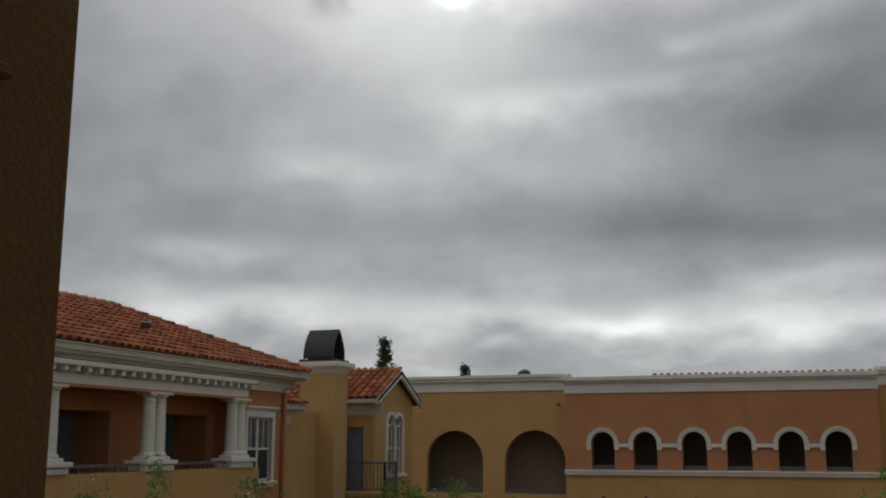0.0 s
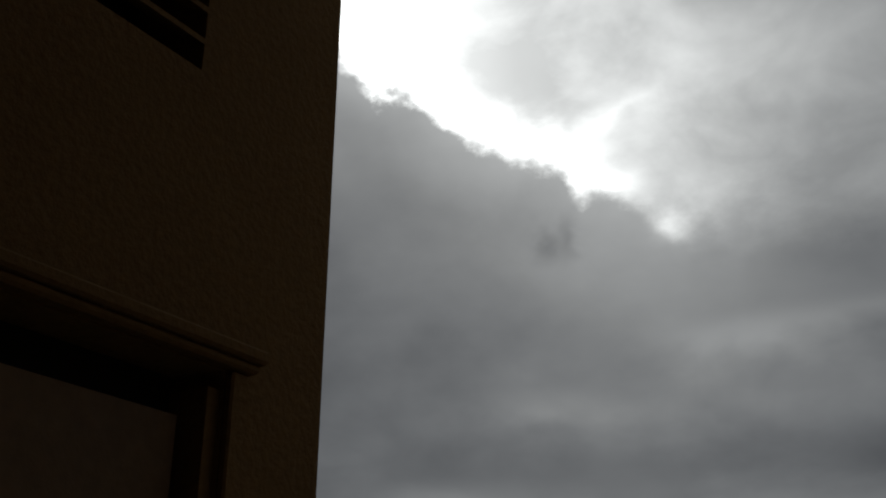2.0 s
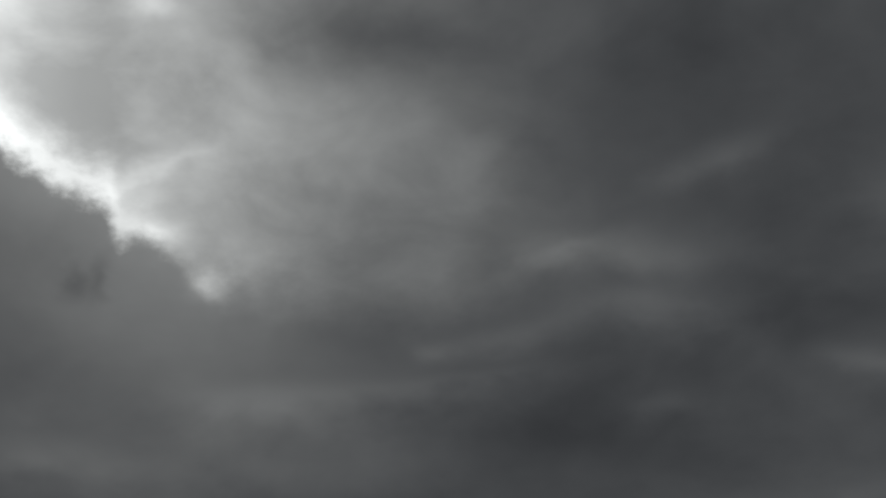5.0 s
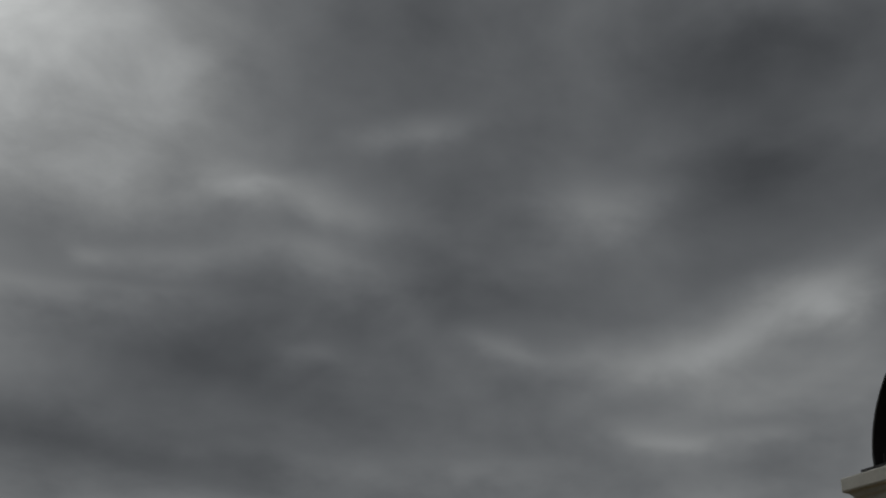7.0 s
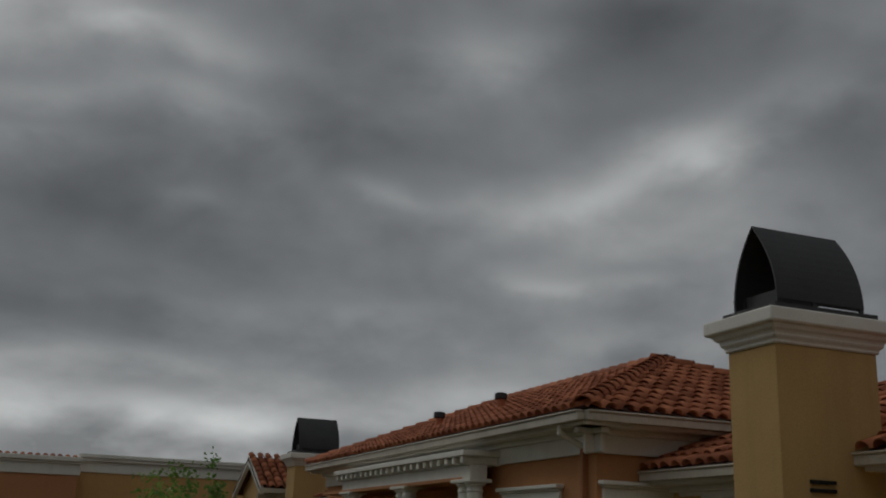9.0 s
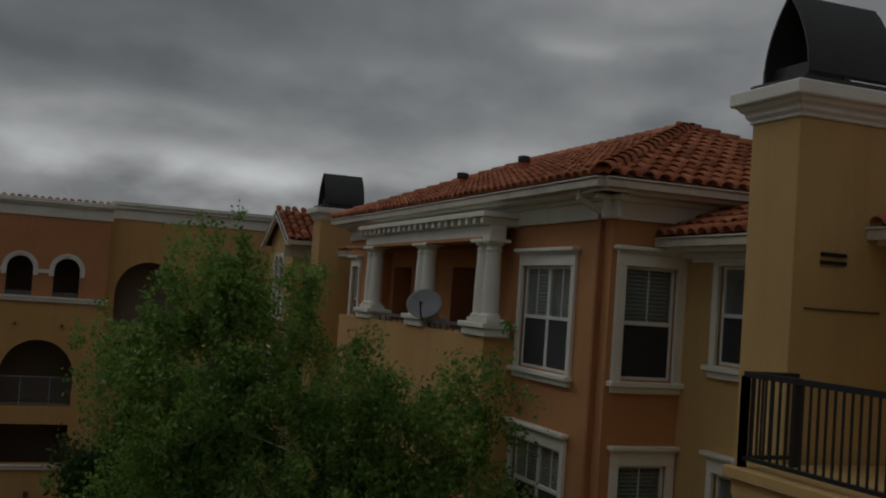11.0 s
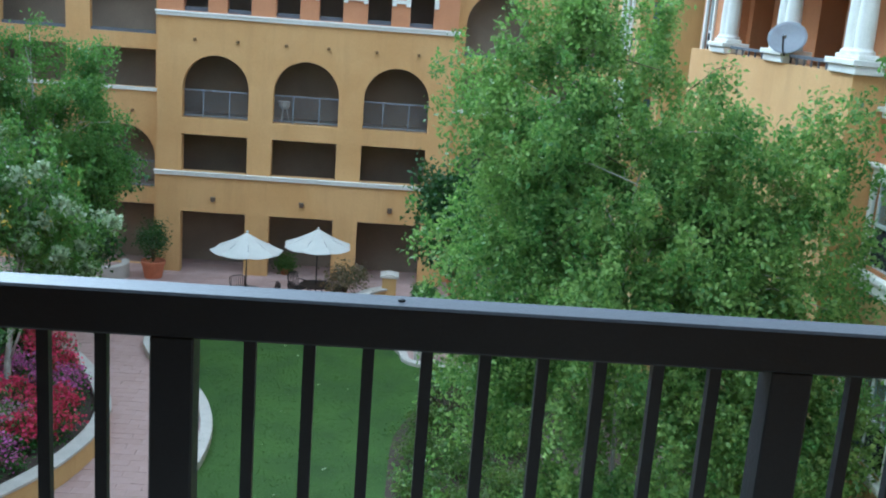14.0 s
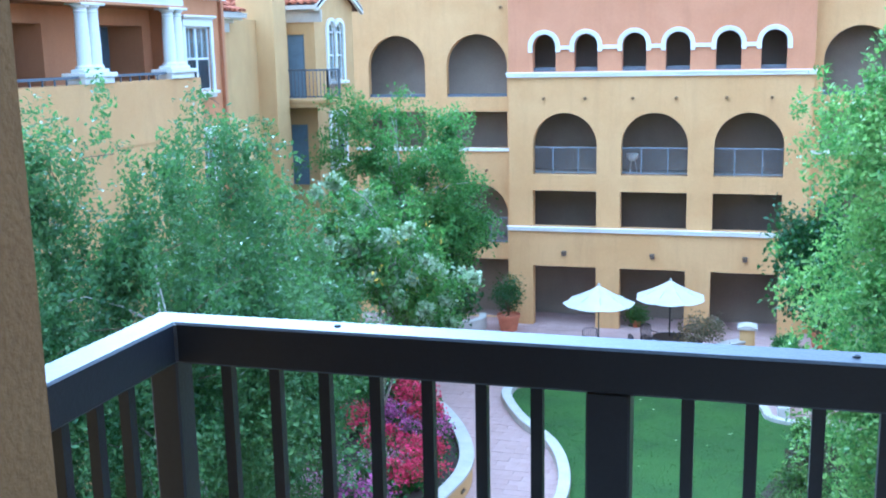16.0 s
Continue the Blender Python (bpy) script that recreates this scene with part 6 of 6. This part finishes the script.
# planting bed, raised behind a curved wall
bed_outline = [(p.x - 0.15, p.y) for p in PLANTER] + [(-13.6, 12), (-13.6, 32.0)]
n = len(bed_outline)
g = Geo()
g.add([(x, y, 0.25) for x, y in bed_outline] + [(x, y, GROUND - 0.1) for x, y in bed_outline], [tuple(range(n))] + [(i, (i + 1) % n, (i + 1) % n + n, i + n) for i in range(n)])
structure("planting_bed", g, M["soil"], "dark soil of the raised planting bed")
g = Geo()
ribbon(g, PLANTER, -0.3, 0.0, GROUND - 0.1, 0.38)
structure("planter_wall", g, M["sand"], "curved ochre stucco retaining wall of the bed")
g = Geo()
ribbon(g, PLANTER, -0.34, 0.05, 0.38, 0.46)
structure("planter_cap", g, M["cap"], "pale concrete coping on the curved bed wall", 0.01)
for k in (34, 46, 57):
    p, q = PLANTER[k], PLANTER[k + 1]
    d = (q - p).normalized()
    s = Vector((-d.y, d.x, 0))
    t = thing("step_light", (p.x, p.y, 0.1), "small bronze louvre light set in the bed wall", "step light", "step lights in the bed wall")
    c = p + s * 0.012
    g = Geo()
    g.tube([tuple(c - d * 0.1 + Vector((0, 0, 0.12))), tuple(c + d * 0.1 + Vector((0, 0, 0.12)))], 0.05, 6)
    part("face_plate", g, M["lamp"], t)
g = Geo()
ribbon(g, KERB, -0.16, 0.16, GROUND - 0.1, GROUND + 0.24)
structure("kerb", g, M["cap"], "pale concrete kerb that curves along the lawn", 0.02)
edge = [p for p in LAWN_EAST if p.y > 30.5]
g = Geo()
ribbon(g, edge, -0.13, 0.13, GROUND - 0.1, GROUND + 0.14)
structure("lawn_edging", g, M["cap"], "pale concrete edging round the corner of the lawn", 0.015)
g = Geo()
g.box(1.15, 1.5, 31.3, 32.6, GROUND - 0.05, GROUND + 0.4)
tagged(part("stone_bench", g, M["cap"], bevel=0.03), "low pale stone bench block at the lawn's corner", "bench")
east_bed = [(p.x, p.y) for p in LAWN_EAST if p.y < 30.7] + [(7.4, 12), (7.4, 30.6)]
n = len(east_bed)
g = Geo()
g.add([(x, y, GROUND + 0.03) for x, y in east_bed] + [(x, y, GROUND - 0.1) for x, y in east_bed], [tuple(range(n))] + [(i, (i + 1) % n, (i + 1) % n + n, i + n) for i in range(n)])
structure("east_bed", g, M["soil"], "dark soil of the bed below the birch")


def shrub(name, x, y, z, rx, rz, leaf, count, size, label, seed, blooms=(), group=""):
    rng = np.random.default_rng(seed)
    t = thing(name, (x, y, z), label, "shrub", group)
    pts = lobes_points([(x, y, z + rz * 0.55, rx, rx * 0.9, rz * 0.6)], 60, rng, 0.7)
    stems = Geo()
    for k in range(7):
        q = pts[k * 8]
        stems.tube([(x, y, z - 0.05), (x + (q[0] - x) * 0.5, y + (q[1] - y) * 0.5, z + rz * 0.4), tuple(q)], [0.02, 0.014, 0.005], 5)
    part("stems", stems, M["twig"], t)
    leaf_cloud("foliage", pts, count, size, M[leaf], t, 0.0, 0.12 * max(rx, 0.6), 0.6, seed)
    for i, (mat, c, s) in enumerate(blooms):
        top = pts[pts[:, 2] > z + rz * 0.5]
        leaf_cloud("blossom", top + np.array([0, 0, 0.05]), c, s, M[mat], t, 0.0, 0.13 * max(rx, 0.6), 0.9, seed + 5 + i)
    return t


AZALEAS = [(-8.6, 27.2, "red"), (-9.3, 28.6, "red"), (-8.2, 26.0, "magenta"), (-7.9, 24.6, "red"), (-9.2, 25.0, "red"), (-8.7, 23.4, "pink"), (-8.0, 22.9, "red"), (-8.3, 21.6, "magenta"),
           (-9.5, 21.9, "pink"), (-9.0, 20.2, "magenta"), (-9.9, 20.4, "pink"), (-9.5, 18.6, "red"), (-10.2, 18.0, "magenta"), (-9.6, 27.0, "magenta"), (-7.8, 23.6, "red"), (-9.9, 29.6, "red"), (-10.5, 23.5, "pink"), (-10.6, 26.4, "red")]
for i, (x, y, colour) in enumerate(AZALEAS):
    blooms = {"red": [("red_bloom", 900, 0.085)], "magenta": [("magenta_bloom", 900, 0.08)], "pink": [("pink_bloom", 520, 0.075), ("magenta_bloom", 160, 0.075)]}[colour]
    shrub("azalea_shrub", x, y, 0.25, 0.62 + 0.1 * (i % 3), 0.62, "cover_leaf" if colour == "pink" else "hedge_leaf", 1300, 0.075,
          {"red": "low azalea covered in bright red blossom", "magenta": "low azalea with magenta blossom", "pink": "low azalea with faded pink blossom"}[colour], 100 + i, blooms, "azaleas in the planting bed")
for i, (x, y) in enumerate(((-11.6, 21), (-11.8, 24), (-11.5, 28), (-11.9, 18), (-10.9, 30.2), (-12.6, 26), (-12.3, 30))):
    shrub("green_shrub", x, y, 0.25, 0.95, 1.3, "dark_leaf" if i % 2 else "hedge_leaf", 2600, 0.1, "rounded green shrub at the back of the bed", 150 + i, (), "green shrubs of the bed")
for i, (x, y, k) in enumerate(((1.9, 27.3, 0), (2.6, 26.2, 0), (1.6, 26.0, 1), (2.9, 28.4, 0), (1.5, 24.0, 1), (2.4, 23.6, 1), (1.3, 22.0, 1), (2.3, 21.2, 1), (1.4, 20.0, 0), (1.5, 18.5, 1), (2.6, 19.2, 1), (3.4, 22.4, 1), (3.5, 25.0, 1), (1.2, 17.0, 1), (3.0, 17.2, 1))):
    shrub("purple_shrub" if k == 0 else "bed_shrub", x, y, GROUND + 0.03, 0.7, 0.55, "purple_leaf" if k == 0 else "cover_leaf", 1700, 0.085,
          "low dark purple-leaved shrub beside the lawn" if k == 0 else "low yellow-green shrub beside the lawn", 180 + i, (), "low shrubs of the east bed")
shrub("yellow_shrub", 2.9, 33.4, GROUND, 0.75, 1.5, "hedge_leaf", 2600, 0.09, "green shrub with yellow blossom below the birch", 211, [("yellow_bloom", 520, 0.1)])
shrub("yellow_shrub", 1.9, 29.6, GROUND, 0.5, 0.7, "cover_leaf", 1500, 0.08, "yellow-green shrub by the stone edging", 213, [])
rng_cover = np.random.default_rng(77)
cover = np.stack([rng_cover.uniform(0.55, 4.5, 1500), rng_cover.uniform(13, 29.8, 1500), rng_cover.uniform(0.0, 0.2, 1500) - 0.1], 1)
cover = np.array([c for c in cover if inside(c[0], c[1], east_bed)])
tagged(leaf_cloud("ground_cover", cover, 26000, 0.075, M["cover_leaf"], None, 0.0, 0.12, 0.6, 78, "low mixed ground cover over the east bed", "stuff"), category="ground cover")
rng_cover = np.random.default_rng(79)
cover = np.stack([rng_cover.uniform(-13.5, -7.2, 900), rng_cover.uniform(13, 31, 900), np.full(900, 0.3)], 1)
cover = np.array([c for c in cover if inside(c[0] + 0.3, c[1], bed_outline)])
tagged(leaf_cloud("bed_ground_cover", cover, 16000, 0.08, M["hedge_leaf"], None, 0.0, 0.13, 0.6, 80, "low green ground cover between the azaleas", "stuff"), category="ground cover")
rng_cover = np.random.default_rng(81)
cover = np.stack([rng_cover.uniform(-7, 3, 9000), rng_cover.uniform(14, 33.3, 9000), np.full(9000, GROUND + 0.03)], 1)
cover = np.array([c for c in cover if inside(c[0], c[1], lawn_outline)])
tagged(leaf_cloud("grass", cover, 52000, 0.05, M["grass"], None, 0.0, 0.1, 0.3, 82, "short green grass blades of the lawn", "stuff", 1.6), category="grass")
fallen = cover[::260] + np.array([0, 0, 0.03])
tagged(leaf_cloud("fallen_petals", fallen, 40, 0.09, M["pale_leaf"], None, 0.0, 0.05, 0.8, 83, "a few pale petals fallen on the lawn", "stuff", 3.0), category="petals")


def hedge(pts, h, w, seed, label):
    line = smooth_line(pts, 6)
    rng = np.random.default_rng(seed)
    t = thing("hedge", (pts[0][0], pts[0][1], GROUND), label, "hedge", "clipped hedges of the patio")
    core = Geo()
    ribbon(core, line, -w * 0.4, w * 0.4, GROUND - 0.05, GROUND + h * 0.85)
    part("inner_twigs", core, M["soil"], t)
    cl = []
    for p in line:
        for _ in range(26):
            cl.append((p.x + rng.uniform(-w, w) * 0.5, p.y + rng.uniform(-w, w) * 0.5, GROUND + h * (0.15 + 0.85 * rng.random())))
    leaf_cloud("foliage", cl, len(cl) * 14, 0.09, M["hedge_leaf"], t, 0.0, 0.09, 0.6, seed)


hedge([(1.7, 38.6), (1.5, 37.4), (1.9, 36.4), (2.9, 35.8)], 0.65, 0.7, 301, "low clipped green hedge curving round the patio")
hedge([(-11.2, 39.9), (-12.4, 39.2), (-13.6, 39.4)], 0.8, 0.9, 303, "dark clipped hedge before the gallery")
hedge([(-11.0, 36.8), (-12.2, 36.2), (-13.4, 36.4)], 0.7, 0.8, 305, "dark clipped hedge at the end of the bed")
g = Geo()
ribbon(g, smooth_line([(-10.1, 39.9), (-9.95, 39.2), (-10.3, 38.6), (-11.0, 38.3)]), -0.14, 0.14, GROUND - 0.05, GROUND + 0.55)
tagged(part("patio_kerb", g, M["cap"], bevel=0.02), "pale curved concrete kerb end before the hedge", "kerb")
g = Geo()
ribbon(g, smooth_line([(1.35, 38.4), (1.2, 37.3), (1.5, 36.2), (2.6, 35.4)]), -0.08, 0.08, GROUND - 0.05, GROUND + 0.16)
tagged(part("hedge_kerb", g, M["cap"], bevel=0.015), "narrow pale kerb along the curved hedge", "kerb")


# ---- patio ----
def umbrella(x, y, z, r, turn):
    t = thing("patio_umbrella", (x, y, GROUND), "open cream canvas patio umbrella on a thin pole", "umbrella", "patio umbrellas")
    part("pole", Geo().tube([(x, y, GROUND + 0.05), (x, y, z)], 0.024, 8), M["iron"], t)
    part("base", Geo().lathe((x, y, GROUND), [(0.26, 0), (0.26, 0.05), (0.06, 0.09), (0.04, 0.25)], 16), M["iron"], t)
    n, steps = 8, 7
    for k in range(n):
        a0, a1 = turn + 2 * math.pi * k / n, turn + 2 * math.pi * (k + 1) / n
        vs = []
        for th in (0.0, 0.012):
            for i in range(steps + 1):
                q = i / steps
                for j in range(5):
                    b = j / 4
                    p0, p1 = Vector((math.cos(a0), math.sin(a0))), Vector((math.cos(a1), math.sin(a1)))
                    d = p0.lerp(p1, b) * r * q
                    sag = 0.06 * math.sin(math.pi * b) * q + 0.04 * math.sin(math.pi * q)
                    vs.append((x + d.x, y + d.y, z - 0.62 * q - sag - th - (0.07 if i == steps else 0) * 0))
        m = (steps + 1) * 5
        fs = []
        for i in range(steps):
            for j in range(4):
                q = (i * 5 + j, i * 5 + j + 1, i * 5 + j + 6, i * 5 + j + 5)
                fs += [q, tuple(v + m for v in reversed(q))]
        panel = part("canopy_panel", Geo().add(vs, fs), M["canvas"], t, smooth=True)
        tip = (x + math.cos(a0) * r * 0.98, y + math.sin(a0) * r * 0.98, z - 0.64)
        part("rib", Geo().tube([(x, y, z - 0.06), tip], 0.009, 5), M["iron"], panel)
    part("finial", Geo().lathe((x, y, z - 0.02), [(0.05, 0), (0.05, 0.05), (0.02, 0.1)], 10), M["canvas"], t)


def patio_table(x, y):
    t = thing("patio_table", (x, y, GROUND), "round dark metal patio table", "table", "patio tables")
    part("tabletop", Geo().lathe((x, y, GROUND + 0.7), [(0.58, 0), (0.61, 0.01), (0.61, 0.035), (0.58, 0.045)], 28), M["iron"], t)
    for k in range(4):
        a = math.pi * (k + 0.5) / 2
        part("leg", Geo().tube([(x + 0.42 * math.cos(a), y + 0.42 * math.sin(a), GROUND), (x + 0.25 * math.cos(a), y + 0.25 * math.sin(a), GROUND + 0.35), (x + 0.4 * math.cos(a), y + 0.4 * math.sin(a), GROUND + 0.7)], 0.018, 6), M["iron"], t)


def patio_chair():
    t = thing("patio_chair", (0, 0, 0), "dark metal patio armchair with a slatted back", "chair", "chairs round the patio tables")
    part("seat", Geo().box(-0.26, 0.26, -0.25, 0.25, 0.40, 0.44), M["iron"], t, bevel=0.01)
    part("backrest_frame", Geo().tube([(-0.26, 0.26, 0.44), (-0.27, 0.34, 0.9), (-0.15, 0.36, 0.95), (0.15, 0.36, 0.95), (0.27, 0.34, 0.9), (0.26, 0.26, 0.44)], 0.018, 6), M["iron"], t)
    for k in range(6):
        x = -0.2 + 0.08 * k
        part("back_slat", Geo().tube([(x, 0.27, 0.46), (x, 0.36, 0.93)], 0.014, 4), M["iron"], t)
    for s in (-1, 1):
        part("armrest", Geo().tube([(s * 0.28, 0.3, 0.66), (s * 0.3, 0.0, 0.66), (s * 0.28, -0.24, 0.62), (s * 0.26, -0.24, 0.42)], 0.018, 6), M["iron"], t)
        for y in (-0.22, 0.22):
            part("leg", Geo().tube([(s * 0.25, y, 0.42), (s * 0.27, y * 1.15, 0.0)], 0.016, 6), M["iron"], t)
    return t


chair = patio_chair()
seats = []
for x, y, ang in ((-4.85, 35.9, 0.4), (-2.46, 37.2, 0.9)):
    umbrella(x, y, 2.68, 1.28, ang * 0.5)
    patio_table(x, y)
    for k in range(4):
        a = ang + math.pi / 2 * k
        seats.append(Matrix.Translation((x + 0.86 * math.cos(a), y + 0.86 * math.sin(a), GROUND)) @ Matrix.Rotation(a - math.pi / 2, 4, "Z"))
chair.matrix_basis = seats[0]
for m in seats[1:]:
    copy_thing(chair, m)


def clay_pot(x, y, r, h, leaf, plant_r, plant_h, seed, label):
    t = thing("potted_plant", (x, y, GROUND), label, "plant pot", "clay pots of the patio")
    part("pot", Geo().lathe((x, y, GROUND), [(r * 0.68, 0), (r * 0.72, 0.02), (r * 0.93, h * 0.8), (r, h * 0.8), (r * 1.02, h), (r * 0.88, h), (r * 0.85, h - 0.06)], 24), M["clay"], t, smooth=False)
    part("soil", Geo().lathe((x, y, GROUND + h - 0.09), [(r * 0.86, 0), (r * 0.86, 0.02)], 20), M["soil"], t)
    rng = np.random.default_rng(seed)
    pts = lobes_points([(x, y, GROUND + h + plant_h * 0.55, plant_r, plant_r, plant_h * 0.5)], 46, rng, 0.5)
    stems = Geo()
    for k in range(9):
        q = pts[k * 5]
        stems.tube([(x, y, GROUND + h - 0.1), (x + (q[0] - x) * 0.35, y + (q[1] - y) * 0.35, GROUND + h + plant_h * 0.4), tuple(q)], [0.025, 0.016, 0.006], 5)
    part("stems", stems, M["twig"], t)
    leaf_cloud("foliage", pts, 1700, 0.12, M[leaf], t, 0.0, 0.15, 0.5, seed)


clay_pot(-8.9, 39.4, 0.46, 0.68, "dark_leaf", 0.55, 1.5, 401, "large clay pot with a dark bushy plant beside a pier")
clay_pot(-1.4, 36.7, 0.5, 0.5, "olive_leaf", 0.8, 1.2, 403, "wide clay pot with a spreading olive-brown shrub")
clay_pot(2.9, 39.5, 0.46, 0.68, "dark_leaf", 0.5, 1.3, 405, "large clay pot with a dark bushy plant near the hedge")
clay_pot(-4.0, 41.0, 0.2, 0.3, "cover_leaf", 0.2, 0.3, 407, "small clay pot with a low plant under the arcade")

t = thing("seat_wall", (0.2, 37.2, GROUND), "curved ochre seat wall with a pale coping and an end pier", "wall")
curve = smooth_line([(0.05, 37.1), (-0.45, 36.6), (-0.8, 35.9), (-0.95, 35.1), (-1.0, 34.3)])
part("wall_body", ribbon(Geo(), curve, -0.17, 0.17, GROUND - 0.05, GROUND + 0.72), M["sand"], t)
part("coping", ribbon(Geo(), curve, -0.22, 0.22, GROUND + 0.72, GROUND + 0.8), M["cap"], t, bevel=0.015)
part("pier", Geo().box(-0.02, 0.5, 36.98, 37.5, GROUND - 0.05, GROUND + 1.2), M["sand"], t, bevel=0.015)
part("pier_cap", Geo().box(-0.1, 0.58, 36.9, 37.58, GROUND + 1.2, GROUND + 1.28).prism([(-0.08, GROUND + 1.28), (0.56, GROUND + 1.28), (0.34, GROUND + 1.34), (0.14, GROUND + 1.34)], 36.92, 37.56), M["cap"], t)

# a small lantern-like stand behind the middle gallery rail
t = thing("plant_stand", (-4.3, 41.3, 5.98), "small pale plant stand behind the gallery rail", "plant stand")
part("bowl", Geo().lathe((-4.3, 41.3, 6.5), [(0.12, 0), (0.22, 0.12), (0.24, 0.3), (0.2, 0.3)], 14), M["cap"], t)
for k in range(3):
    a = 2.1 * k
    part("leg", Geo().tube([(-4.3 + 0.2 * math.cos(a), 41.3 + 0.2 * math.sin(a), 5.98), (-4.3 + 0.1 * math.cos(a), 41.3 + 0.1 * math.sin(a), 6.52)], 0.02, 6), M["cap"], t)

# ---- pavers, last ----
PL, PW, PT = 0.6, 0.3, 0.07
paver = Geo().box(-PL / 2 + 0.003, PL / 2 - 0.003, -PW / 2 + 0.003, PW / 2 - 0.003, 0, PT).mesh("paver", M["paver"], 0.004)
spots = []
for j in range(int((42.7 - 12.5) / PW)):
    y = 12.5 + (j + 0.5) * PW
    for i in range(int(25 / PL)):
        x = -13.2 + (i + 0.5 + 0.5 * (j % 2)) * PL
        if x > 9.2 or (y > 40.3 and not -9.0 < x < 2.2 and y > 41.2):
            continue
        if (inside(x, y, lawn_outline) and inside(x - 0.3, y, lawn_outline)) or (inside(x, y, bed_outline) and inside(x + 0.45, y, bed_outline)) or inside(x, y, east_bed) or (x > 7.2 and y < 31):
            continue
        if y < 32 and x > 1.3:
            continue
        spots.append((x, y))
spots.sort(key=lambda p: math.hypot(p[0] + 3, p[1] - 20) if 19 < p[1] < 42 and p[0] < 2 else 99)
v, f = [], []
for k, (x, y) in enumerate(spots):
    z = GROUND - 0.06 + random.uniform(-0.004, 0.004)
    if k < 300:
        ob = new("paver", paver)
        ob.location = (x, y, z)
        ob.parent = PAVED
    else:
        n = len(v)
        v += [(x + q.co.x, y + q.co.y, z + q.co.z) for q in paver.vertices]
        f += [tuple(i + n for i in q.vertices) for q in paver.polygons]
me = bpy.data.meshes.new("further_pavers")
me.from_pydata(v, [], f)
me.materials.append(M["paver_mass"])
ob = new("further_pavers", me)
ob.parent = PAVED
tagged(ob, kind="stuff")
